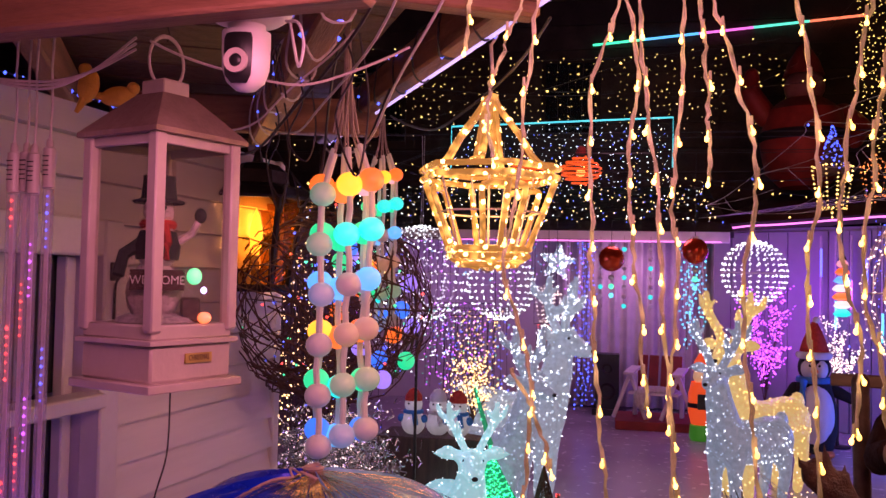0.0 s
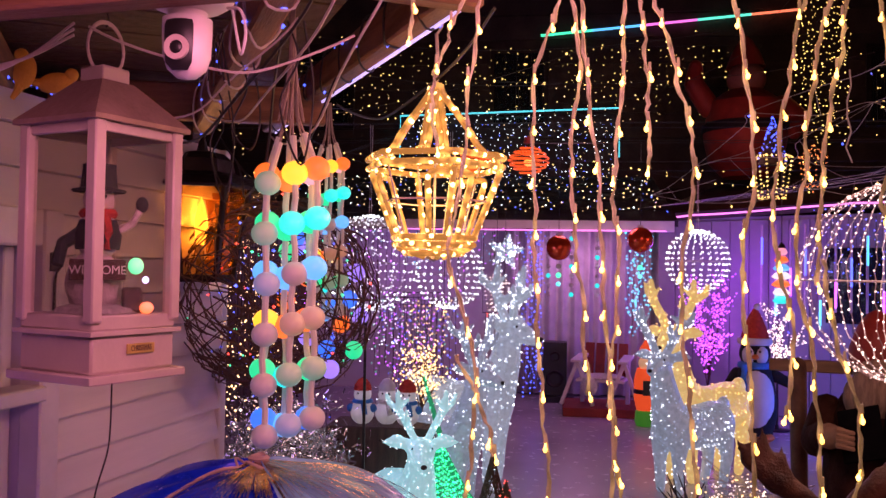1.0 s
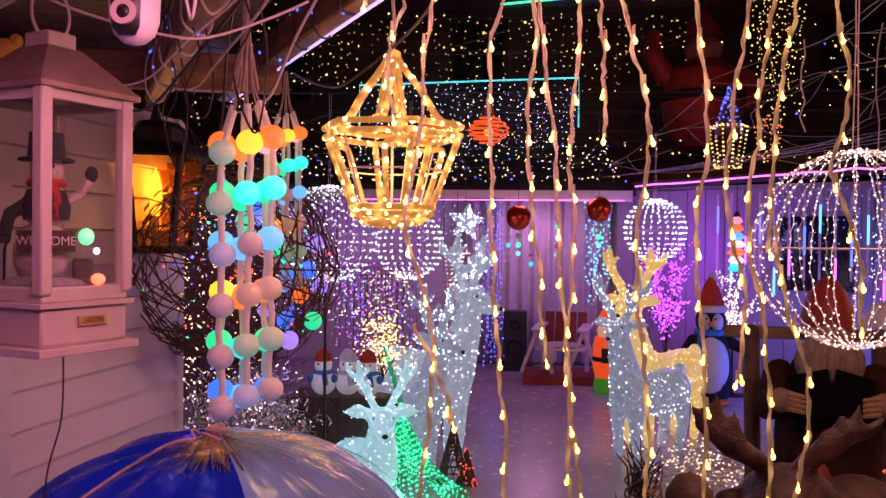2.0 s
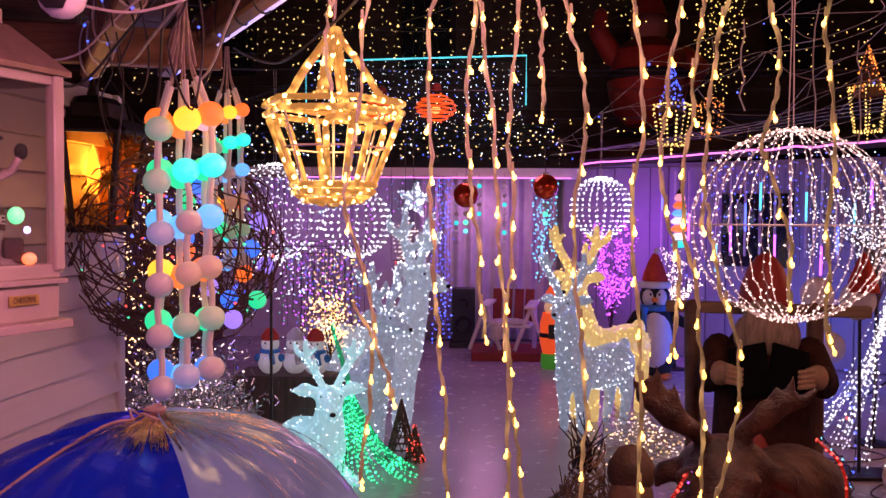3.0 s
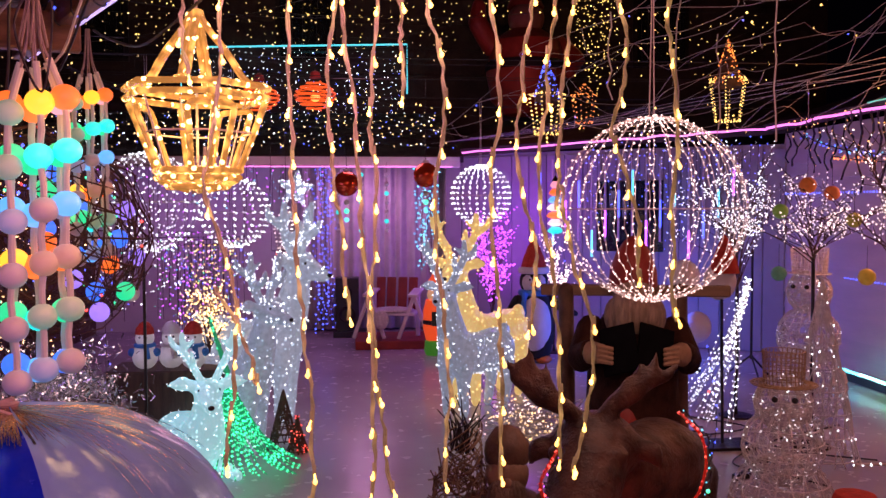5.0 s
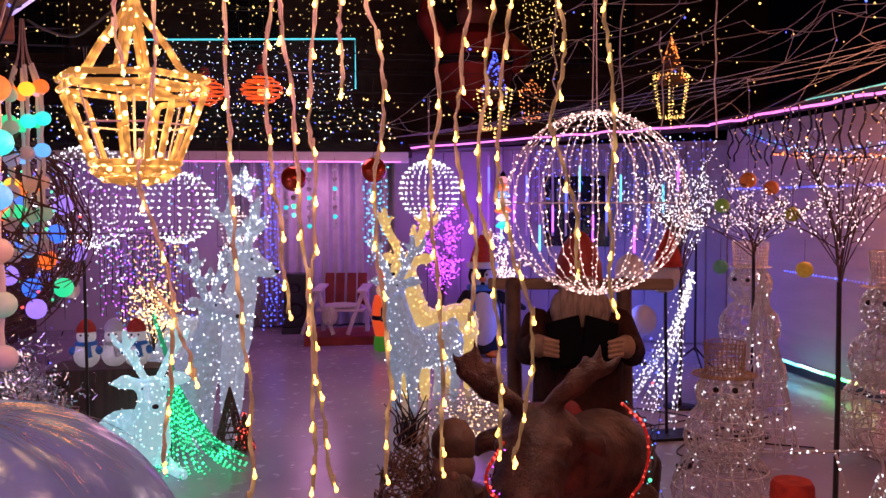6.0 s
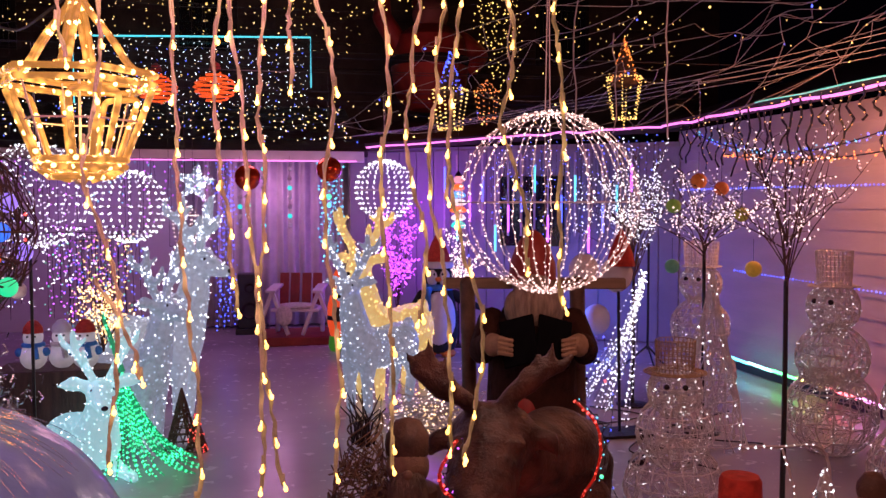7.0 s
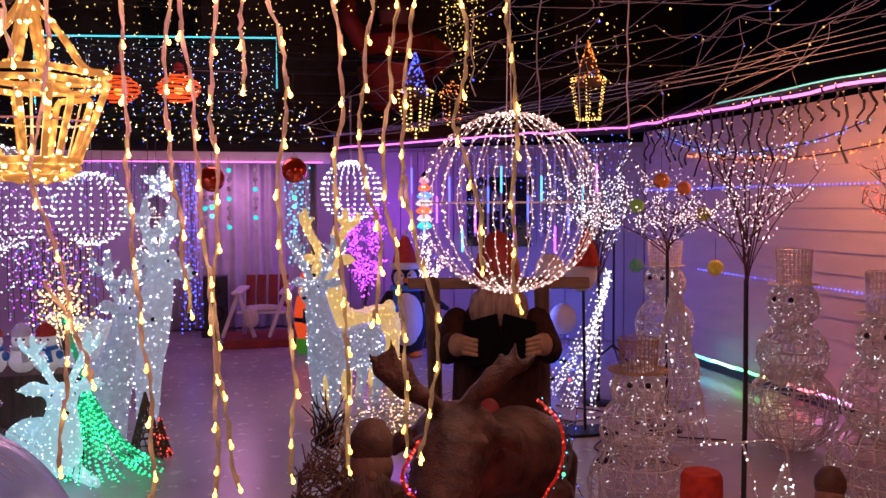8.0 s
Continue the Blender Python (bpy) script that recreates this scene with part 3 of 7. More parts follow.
    s.tube([(0.03, 0, 0.25), (0.062, -0.01, 0.268), (0.078, -0.012, 0.295)], 0.008, 6, 0.006)
    s.slot = 1
    s.lathe([(0.048, 0.319), (0.05, 0.323), (0.034, 0.327), (0.030, 0.36), (0.031, 0.366), (0.001, 0.368)], 18)
    s.tube([(-0.03, 0, 0.25), (-0.062, -0.01, 0.23), (-0.07, -0.02, 0.195)], 0.012, 7)
    s.lathe([(0.040, 0.222), (0.0435, 0.245), (0.034, 0.272)], 18)
    s.ball((-0.009, -0.028, 0.311), 0.004, 8, 6).ball((0.010, -0.028, 0.311), 0.004, 8, 6)
    s.ball((0.078, -0.012, 0.30), (0.012, 0.012, 0.014), 8, 6)
    s.slot = 2
    s.lathe([(0.032, 0.276), (0.036, 0.283), (0.031, 0.29)], 18).tube([(0.012, -0.03, 0.28), (0.018, -0.042, 0.25), (0.014, -0.046, 0.222)], 0.008, 6)
    s.tube([(0, -0.027, 0.303), (0.002, -0.052, 0.301)], 0.005, 6, 0.001)
    part("snowman", s, [M_FUR, material("dark_green_felt", (0.02, 0.035, 0.03), 0.9, scale=40), M_RED], inner, "small snowman in a top hat with a scarf")
    sign = part("sign", Shape().box((0, -0.062, 0.188), (0.098, 0.006, 0.034)), M_DARKWOOD, inner, "dark wooden welcome sign")
    tx = bpy.data.curves.new("lettering", "FONT")
    tx.body, tx.size, tx.align_x, tx.extrude = "WELCOME", 0.0205, "CENTER", 0.0004
    tx.materials.append(M_WHITE)
    t = new("lettering", tx)
    t.location, t.rotation_euler, t.parent = (0, -0.0658, 0.181), (radians(90), 0, 0), inner
    part("gift", Shape().box((0.062, -0.03, 0.138), (0.036, 0.036, 0.042)), material("plaid_paper", (0.1, 0.07, 0.06), 0.5, scale=60, vary=0.7), inner)
    part("glowing_bauble", Shape().ball((0.066, -0.075, 0.195), 0.014, 14, 10), led("green_bauble", (0.08, 0.9, 0.35), 1.0), inner)
    part("glowing_bauble", Shape().ball((0.088, -0.05, 0.125), (0.013, 0.013, 0.010), 14, 10), led("orange_bauble", (1.0, 0.16, 0.04), 1.5), inner)
    part("glowing_bauble", Shape().ball((0.084, -0.07, 0.172), 0.006, 10, 8), led("violet_bauble", (0.5, 0.4, 1.0), 3.0), inner)
    part("mains_lead", Shape().tube(curve_pts([(-0.05, -0.11, 0.0), (-0.06, -0.115, -0.1), (-0.10, -0.11, -0.2), (-0.115, -0.11, -0.4), (-0.11, -0.1, -0.9)]), 0.0022, 5), M_WIREB, ob)
    return ob


candle_lantern()
single("lantern_rope", Shape().tube([(-0.772, 1.345, 2.08), (-0.771, 1.345, 2.14)], 0.003, 5), M_STRING, "short cord above the display lantern", "cord")


def security_camera():
    ob = thing("security_camera", (-0.533, 1.125, 1.955), "white pan-tilt security camera with black face under the beam", "camera", rz=2)
    s = Shape()
    s.lathe([(0.001, 0.074), (0.058, 0.074), (0.063, 0.068), (0.060, 0.060), (0.046, 0.050), (0.026, 0.044), (0.024, 0.03)], 32)
    part("mount", s, M_WHITE, ob)
    s = Shape()
    s.lathe([(0.001, -0.048), (0.014, -0.045), (0.026, -0.034), (0.032, -0.016), (0.033, 0.01), (0.033, 0.034), (0.001, 0.036)], 28)
    part("shell", s, M_WHITE, ob)
    s = Shape()
    v, f = [], []
    for t in np.linspace(-0.62, 0.62, 13):
        for z, w in ((-0.040, 0.72), (-0.030, 0.96), (-0.005, 1.0), (0.020, 1.0), (0.030, 0.9)):
            v.append((0.0345 * w * math.sin(t * w), -0.0345 * w * math.cos(t * w) - 0.001, z))
    f = [(i * 5 + k, (i + 1) * 5 + k, (i + 1) * 5 + k + 1, i * 5 + k + 1) for i in range(12) for k in range(4)]
    part("face", s.add(v, f), M_BLACK, ob, "glossy black camera face")
    s = Shape()
    m = Matrix.Translation((0, -0.036, -0.012)) @ Matrix.Rotation(radians(90), 4, "X")
    s.lathe([(0.009, -0.002), (0.009, 0.003), (0.0165, 0.003), (0.0165, -0.002)], 24, m=m)
    part("lens_ring", s, M_CREAM, ob)
    part("lens", Shape().ball((0, -0.0365, -0.012), (0.009, 0.004, 0.009), 16, 8), M_BLACK, ob)
    part("status_light", Shape().ball((-0.022, -0.054, 0.060), 0.0018, 8, 6).ball((-0.012, -0.056, 0.060), 0.0018, 8, 6), L_CYAN, ob)
    part("cable", Shape().tube(curve_pts([(0.055, 0, 0.05), (0.075, -0.005, 0.045), (0.078, 0.01, 0.02), (0.066, 0.03, -0.005), (0.05, 0.06, 0.02), (0.03, 0.08, 0.09)]), 0.0022, 6), M_WHITE, ob)
    return ob


security_camera()


def meteor_tube(x, y, z, colour, seed):
    ob = thing("meteor_light_tube", (x, y, z), "clear hanging tube light with a printed white cap", "light tube", "meteor tubes")
    part("cap", Shape().lathe([(0.003, 0.0), (0.006, -0.004), (0.0065, -0.016), (0.0105, -0.018), (0.0105, -0.085), (0.001, -0.086)], 14), M_CREAM, ob)
    s = Shape()
    for k in range(5):
        s.box((0.0, -0.0108, -0.032 - 0.008 * k), (0.012 - 0.002 * (k % 2), 0.0006, 0.002))
    part("print", s, M_WIREB, ob)
    t = part("tube", Shape().lathe([(0.0095, -0.086), (0.0095, -0.80), (0.001, -0.802)], 14), M_TUBE, ob)
    t.visible_shadow = False
    part("circuit_strip", Shape().box((0, 0, -0.44), (0.008, 0.0015, 0.70)), M_WIREW, ob)
    rnd = np.random.RandomState(seed)
    lit = [(0.0, -0.003, -0.10 - 0.0145 * k) for k in range(48) if math.sin(k * 0.35 + seed * 1.7) > 0.35]
    if lit:
        part("bulb_cluster", Shape().bulbs(lit, 0.0036), colour, ob, kind="stuff")
    dim = [(0.0, -0.003, -0.10 - 0.0145 * k) for k in range(48) if math.sin(k * 0.35 + seed * 1.7) <= 0.35]
    part("unlit_bulb_row", Shape().bulbs(dim, 0.0018), M_CREAM, ob, kind="stuff")
    part("lead", Shape().tube([(0, 0, 0), (0.001, 0.002, 0.06), (-0.001, 0, 0.12), (0.002, 0.0, 0.2)], 0.0022, 5), M_WIREW, ob)


for i, (x, z, c) in enumerate(((-1.045, 1.876, L_RED), (-1.028, 1.878, L_RED), (-1.006, 1.874, L_PURPLE), (-0.984, 1.885, L_BLUE))):
    meteor_tube(x, 1.335 + 0.01 * (i % 2), z, c, i + 1)
rnd = np.random.RandomState(5)
for k in range(3):
    single("cable", Shape().tube(curve_pts([(-1.2, 1.3, 2.0 + 0.008 * k), (-1.0, 1.31, 1.975 - 0.006 * k), (-0.9, 1.32, 1.99), (-0.82, 1.33, 2.03 + 0.01 * k)]), 0.0025, 5), M_WIREW, "white cable slung under the porch beam", "cable", group="porch cables")
light_line("led_strip", [WALL @ Vector((0.015, -3.0, 2.115)), WALL @ Vector((0.015, -1.0, 2.115))], 0.028, 0.0055, L_BLUE, "blue dotted light strip along the wall top", "light strip")


def rope_lantern():
    """Big hanging lantern bent from warm rope light over a wire frame."""
    ob = thing("rope_light_lantern", (-0.303, 1.912, 1.655), "large glowing lantern frame wound with warm rope light", "rope light", rz=-6)
    R0, R1, H0, H1 = 0.150, 0.090, 0.245, 0.070

    def hexa(r, z, k):
        t = math.pi / 3 * k
        return Vector((r * math.cos(t), r * math.sin(t), z))

    ropes = []
    for r, z in ((R0, H0), (R0 * 0.99, H0 - 0.020), (R1, H1), (R1 * 0.97, H1 - 0.015), (0.062, 0.036)):
        ropes.append(curve_pts([hexa(r, z, k + o) for k in range(6) for o in (0.08, 0.92)] + [hexa(r, z, 6.08)], 3))
    # a rounded arch in every face
    for k in (0.5, 2.5, 4.5):
        a0, a1 = hexa(R0 * 0.90, H0 - 0.040, k), hexa(R0 * 0.90, H0 - 0.040, k + 1)
        b0, b1 = hexa(R1 * 0.94, H1 + 0.006, k), hexa(R1 * 0.94, H1 + 0.006, k + 1)
        u0, u1 = a0.lerp(a1, 0.14), a0.lerp(a1, 0.86)
        v0, v1 = b0.lerp(b1, 0.12), b0.lerp(b1, 0.88)
        ropes.append(curve_pts([v0, v0.lerp(u0, 0.5), v0.lerp(u0, 0.9), u0.lerp(u1, 0.13), u0.lerp(u1, 0.5), u0.lerp(u1, 0.87), v1.lerp(u1, 0.9), v1.lerp(u1, 0.5), v1], 4))
    for k in (0, 2, 3, 5):
        ropes.append([hexa(R0 * 0.98, H0 - 0.03, k), hexa(R1 * 0.99, H1, k)])
    # struts gathered under the floor ring
    for k in (0, 1.5, 3, 4.5):
        ropes.append(curve_pts([hexa(R1 * 0.97, H1 - 0.015, k), hexa(0.07, 0.045, k + 0.3), hexa(0.02, 0.028, k + 0.6)], 4))
    # bell-shaped arms to the hook
    for k in (0, 1.5, 3, 4.5):
        f = 1.0 if k in (0, 3) else 0.87
        t = math.pi / 3 * k + math.pi / 2
        side = Vector((math.cos(t), math.sin(t), 0)) * 0.0062
        arm = curve_pts([hexa(R0 * 0.95 * f, H0 + 0.006, k), hexa(R0 * 0.78 * f, H0 + 0.010, k), hexa(R0 * 0.64 * f, H0 + 0.028, k), hexa(R0 * 0.52 * f, H0 + 0.058, k), hexa(R0 * 0.40 * f, H0 + 0.085, k), hexa(R0 * 0.24, H0 + 0.115, k), hexa(R0 * 0.10, H0 + 0.145, k), hexa(0.008, H0 + 0.166, k)], 5)
        ropes += [[q + side for q in arm], [q - side for q in arm]]
    dark = np.random.RandomState(4)
    for r in ropes:
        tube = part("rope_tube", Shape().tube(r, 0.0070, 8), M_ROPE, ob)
        s = Shape()
        marks = along(r, 0.004)
        turn = np.random.RandomState(len(marks))
        for i in range(3, len(marks) - 2, 7):
            if dark.rand() < 0.10:
                continue
            away = Vector(turn.normal(0, 1, 3)).normalized() * 0.0030
            d = (marks[i + 1] - marks[i - 1]).normalized()
            q = d.to_track_quat("Z", "Y").to_matrix().to_4x4()
            s.ball((0, 0, 0), (0.0058, 0.0058, 0.0078), 8, 6, m=Matrix.Translation(marks[i] + away) @ q)
        part("bulb_cluster", s, L_ROPE, tube, kind="stuff")
    s = Shape()
    for z, r in ((0.15, 0.120),):
        s.tube([hexa(r, z, k) for k in range(7)], 0.0022, 5)
    s.tube([(0, 0, H0), (0, 0, 0.02)], 0.003, 5)
    for k in range(6):
        s.tube([hexa(R0, H0, k), hexa(R1, H1, k), Vector((0, 0, 0.02))], 0.0022, 5)
    part("wire_frame", s, M_WIREW, ob)
    part("hanger", Shape().tube([(0, 0, H0 + 0.165), (0.003, 0, H0 + 0.22), (-0.002, 0, H0 + 0.28)], 0.004, 6), M_WIREW, ob)
    part("hook", Shape().tube(curve_pts([(0, 0, H0 + 0.28), (0.012, 0, H0 + 0.30), (0.0, 0.01, H0 + 0.315), (-0.012, 0.02, H0 + 0.30)]), 0.003, 6), M_WIREG, ob)


rope_lantern()

# frosted bead garlands
BEADS = {}
for nm, c, p in (("orange", (1.0, 0.14, 0.01), 1.0), ("yellow", (1.0, 0.48, 0.02), 1.3), ("green", (0.0, 0.70, 0.28), 0.9), ("cyan", (0.0, 0.66, 0.62), 1.1), ("blue", (0.02, 0.16, 1.0), 1.0), ("sky", (0.10, 0.42, 1.0), 0.95), ("white", (1.0, 0.8, 0.85), 0.85), ("violet", (0.35, 0.2, 1.0), 0.9), ("pink", (1.0, 0.35, 0.5), 0.8)):
    BEADS[nm] = material("frosted_bead_" + nm, tuple(0.14 + 0.4 * v for v in c), 0.45, scale=30, vary=0.1, bump=0.05, glow=c, power=p * 1.15)
# dim beads: colour spilled from lit neighbours, put in as weak emission
for nm, c in (("orange", (1.0, 0.35, 0.12)), ("green", (0.15, 0.75, 0.4)), ("sky", (0.2, 0.45, 1.0))):
    BEADS["dim_" + nm] = material("frosted_bead_dim_" + nm, (0.62, 0.58, 0.6), 0.5, scale=30, vary=0.1, bump=0.05, glow=c, power=0.20)
# unlit beads and tubes: faint emission in place of spilled light
BEADS["off"] = material("frosted_bead_unlit", (0.74, 0.68, 0.70), 0.55, scale=30, vary=0.1, bump=0.05, glow=(0.75, 0.65, 0.8), power=0.05)
M_BEADTUBE = material("milky_tube", (0.70, 0.62, 0.58), 0.4, scale=30, vary=0.1, bump=0.0, glow=(0.6, 0.75, 0.7), power=0.05)


# column, depth, drop of the first ball, and lit, spill-tinted or unlit colours from top to bottom
BEAD_COLUMNS = (
    (-0.034, -0.040, 0.012, ("dim_green", "dim_green", "dim_sky", "off", "off", "off")),
    (0.018, -0.026, -0.010, ("yellow", "cyan", "off", "dim_orange", "dim_green", "dim_sky")),
    (0.058, -0.004, -0.022, ("orange", "cyan", "sky", "dim_orange", "dim_green", "off")),
    (-0.056, 0.018, -0.012, ("orange", "green", "sky", "yellow", "green", "blue")),
    (-0.014, 0.030, 0.000, ("orange", "green", "sky", "orange", "cyan", "sky")),
    (0.036, 0.034, -0.016, ("pink", "green", "dim_sky", "orange", "green", "blue")))


def bead_garland(name, at, drop, r, spacing, label, seed, count, shift=0):
    ob = thing(name, at, label, "bead garland", "bead garlands")
    rnd = np.random.RandomState(seed)
    k = r / 0.027
    for i, (x, y, low, lit) in enumerate(BEAD_COLUMNS):
        x, y = x * k, y * k
        z0 = -drop - low * k
        line = curve_pts([(x * 0.1, y * 0.1, 0.0), (x * 0.25, y * 0.25, z0 * 0.45), (x * 0.6, y * 0.6, z0 * 0.72), (x, y, z0)], 4)
        part("string", Shape().tube(line[:9], r * 0.09, 5), M_STRING, ob)
        path = line[7:] + [Vector((x + rnd.uniform(-1, 1) * r * 0.18, y, z0 - spacing * j * 0.5)) for j in range(1, 2 * count - 1)]
        tb = part("tube", Shape().tube(path, r * 0.25, 8), M_BEADTUBE, ob)
        for j in range(count):
            c = path[len(line) - 8 + 2 * j]
            part("bead", Shape().ball(c, (r, r, r * 0.93), 20, 14), BEADS[lit[(j + shift) % 6]], tb)
    return ob


bead_garland("bead_garland", (-0.605, 1.82, 2.09), 0.245, 0.0280, 0.1065, "string of frosted glowing balls in changing colours hung from the rafter", 11, 6)
bead_garland("bead_garland", (-0.835, 2.98, 2.235), 0.235, 0.025, 0.102, "string of frosted glowing balls further under the porch edge", 7, 6)
bundle = thing("string_bundle", (-0.605, 1.82, 2.09), "bundle of pale strings tied above the glowing balls", "strings")
for k in range(9):
    a = 2 * math.pi * k / 9
    part("string", Shape().tube(curve_pts([(0.004 * math.cos(a), -0.005, 0.14), (0.006 * math.cos(a), 0.006 * math.sin(a), 0.05), (0.012 * math.cos(a + 0.5), 0.012 * math.sin(a), -0.02), (0.028 * math.cos(a), 0.028 * math.sin(a), -0.12)]), 0.0021, 5), M_STRING, bundle)
part("knot", Shape().lathe([(0.004, -0.015), (0.010, -0.008), (0.010, 0.010), (0.005, 0.018)], 12), M_STRING, bundle)


def wrapped_ball():
    """Huge ornament wrapped half in blue foil and half in clear film, gathered at the top."""
    ob = thing("wrapped_ball", (-0.545, 1.485, 0.95), "giant ball in blue foil and clear film, tied on top", "ornament")
    rnd = np.random.RandomState(2)
    ru, rv = 96, 26
    for name, a0, a1, mat, lab in (("blue_foil", radians(96), radians(300), M_BLUEFOIL, "crumpled shiny blue foil"), ("clear_film", radians(-60), radians(96), M_CLEARFOIL, "greyish clear film")):
        v, f = [], []
        n = ru // 2
        for j in range(rv + 1):
            u = j / rv
            th = u * math.pi * 0.62
            for i in range(n + 1):
                a = a0 + (a1 - a0) * i / n
                pleat = 0.010 * math.sin(a * 17) * math.exp(-u * 3.0) + 0.007 * math.sin(a * 7 + 2) * math.exp(-u * 1.2)
                r = 0.40 * math.sin(th) * (1 + pleat * 2) + 0.006
                zz = 0.345 * (1 - (1 - math.cos(th)) ** 1.25) + 0.012 * math.exp(-u * 14) + pleat
                v.append((r * math.cos(a), r * math.sin(a), zz))
        f = [(j * (n + 1) + i, (j + 1) * (n + 1) + i, (j + 1) * (n + 1) + i + 1, j * (n + 1) + i + 1) for j in range(rv) for i in range(n)]
        part(name, Shape().add(v, f), mat, ob, lab)
    part("body", Shape().lathe([(0.37, -0.12), (0.395, 0.0), (0.37, 0.1)][:1] + [(0.385, -0.12), (0.33, -0.25), (0.2, -0.34), (0.001, -0.37)], 40), M_BLUEFOIL, ob)
    s = Shape()
    for k in range(380):
        a = rnd.normal(-1.30, 0.36) if k % 7 else rnd.uniform(-0.9, 0.6)
        L = rnd.uniform(0.10, 0.44) if k % 7 else rnd.uniform(0.25, 0.9)
        pts = [((0.402 * math.sin(t) + 0.009) * math.cos(a + 0.12 * t * math.sin(k)), (0.402 * math.sin(t) + 0.009) * math.sin(a + 0.12 * t * math.sin(k)), 0.347 * (1 - (1 - math.cos(t)) ** 1.25) + 0.010 + 0.012 * math.exp(-t * 8)) for t in np.linspace(0.02, L, 9)]
        s.tube(pts, 0.0005 if k % 7 else 0.0003, 3, cap=False)
    part("thread_fan", s, M_THREAD, ob, kind="stuff")
    s = Shape()
    s.lathe([(0.012, 0.34), (0.016, 0.350), (0.012, 0.358), (0.020, 0.372), (0.014, 0.376), (0.006, 0.362)], 14)
    for k in range(5):
        a = rnd.uniform(0, 6.28)
        s.tube(curve_pts([(0.02 * math.cos(a), 0.02 * math.sin(a), 0.36), (0.04 * math.cos(a), 0.04 * math.sin(a), 0.372), (0.06 * math.cos(a + 1), 0.06 * math.sin(a + 1), 0.352)]), 0.0022, 5)
    part("knot", s, M_STRING, ob)
    part("cord", Shape().tube(curve_pts([(0, -0.02, 0.36), (-0.07, -0.09, 0.352), (-0.2, -0.25, 0.24), (-0.26, -0.33, 0.05)]), 0.003, 6), M_STRING, ob)
    part("stand", Shape().lathe([(0.16, -0.95), (0.16, -0.93), (0.05, -0.92), (0.05, -0.4), (0.12, -0.34)], 24), M_IRON, ob)


wrapped_ball()

# warm cable strands that hang in front of everything


def strand(x, y, top, bottom, sway, seed):
    """One frayed cable of warm bulbs. sway: sideways offsets at even heights."""
    rnd = np.random.RandomState(seed)
    ctrl = [Vector((x + dx, y + rnd.uniform(-0.02, 0.02), top + (bottom - top) * i / (len(sway) - 1))) for i, dx in enumerate(sway)]
    pts = []
    for i, p in enumerate(curve_pts(ctrl, 9)):
        pts.append(p + Vector((0.002 * math.sin(i * 0.8 + seed) + rnd.uniform(-0.0025, 0.0025), rnd.uniform(-0.002, 0.002), 0)))
    ob = thing("light_strand", (0, 0, 0), "hanging pale cable with warm glowing bulbs", "string lights", "warm strands")
    for k in range(2):
        tw = [p + Vector((0.0019 * math.cos(i * 0.9 + k * math.pi), 0.0021 * math.sin(i * 0.9 + k * math.pi), 0)) for i, p in enumerate(pts)]
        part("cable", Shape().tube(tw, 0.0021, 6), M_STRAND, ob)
    s, c = Shape(), Shape()
    for p in along([Vector(q) for q in pts], 0.078 + 0.009 * rnd.rand())[1:] + [Vector(pts[-1])]:
        sd = rnd.choice([-1, 1])
        a = p + Vector((sd * 0.0015, -0.003, 0.006))
        b = a + Vector((sd * rnd.uniform(0.0005, 0.004), -0.002, -0.011 - 0.004 * rnd.rand()))
        s.tube([a.lerp(b, 0.1), a.lerp(b, 0.5), b], 0.0012, 6, 0.0022).ball(b, (0.0036, 0.0036, 0.0050), 8, 6)
        c.tube([a + Vector((0, 0, 0.014)), a], 0.0024, 6, 0.0030)
    part("bulb_cluster", s, L_STRAND, ob, kind="stuff")
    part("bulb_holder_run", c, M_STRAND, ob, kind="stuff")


TOP = 2.13
single("overhead_wire", Shape().tube(sag((-0.40, 1.43, 2.15), (0.95, 1.38, 2.15), 0.012), 0.005, 5), M_WIREW, "taut pale wire from which the light strands hang", "wire")
strand(-0.175, 1.42, TOP, 1.22, (0.02, 0.0, -0.012, -0.03, 0.012, 0.012, -0.008), 21)
strand(-0.13, 1.40, 1.52, 1.36, (-0.06, -0.02, 0.005), 22)
strand(-0.07, 1.40, TOP, 1.16, (0.05, 0.0, 0.0, 0.005, 0.015, 0.03, 0.028), 23)
strand(0.0, 1.41, TOP, 1.46, (-0.02, 0.0, -0.012, -0.006, 0.01, 0.02), 24)
strand(0.03, 1.40, TOP, 1.17, (-0.03, -0.02, 0.0, 0.01, 0.022, 0.028, 0.03), 25)
strand(0.07, 1.43, TOP, 1.17, (0.0, 0.0, -0.012, -0.003, -0.012, 0.0, 0.018), 26)
strand(0.108, 1.40, TOP, 1.82, (-0.02, -0.005, 0.0, 0.003), 27)
strand(0.165, 1.40, TOP, 1.19, (-0.06, -0.015, 0.012, -0.004, 0.006, 0.018, 0.008), 28)
strand(0.262, 1.40, TOP, 1.19, (-0.03, -0.01, 0.002, -0.008, 0.003, 0.01, 0.006), 29)
strand(0.315, 1.38, TOP, 1.44, (0.03, 0.004, -0.012, -0.025, 0.012, 0.0), 30)
strand(0.355, 1.41, TOP, 1.21, (0.035, 0.01, -0.006, -0.016, 0.004, 0.012, 0.022), 31)
strand(0.385, 1.40, TOP, 1.64, (0.03, 0.01, -0.008, -0.012, -0.02), 32)
strand(0.40, 1.39, 1.68, 1.20, (-0.036, -0.012, 0.022, 0.014, -0.008), 33)
strand(0.47, 1.40, TOP, 1.52, (-0.03, -0.005, 0.005, -0.01, 0.02, 0.04), 34)
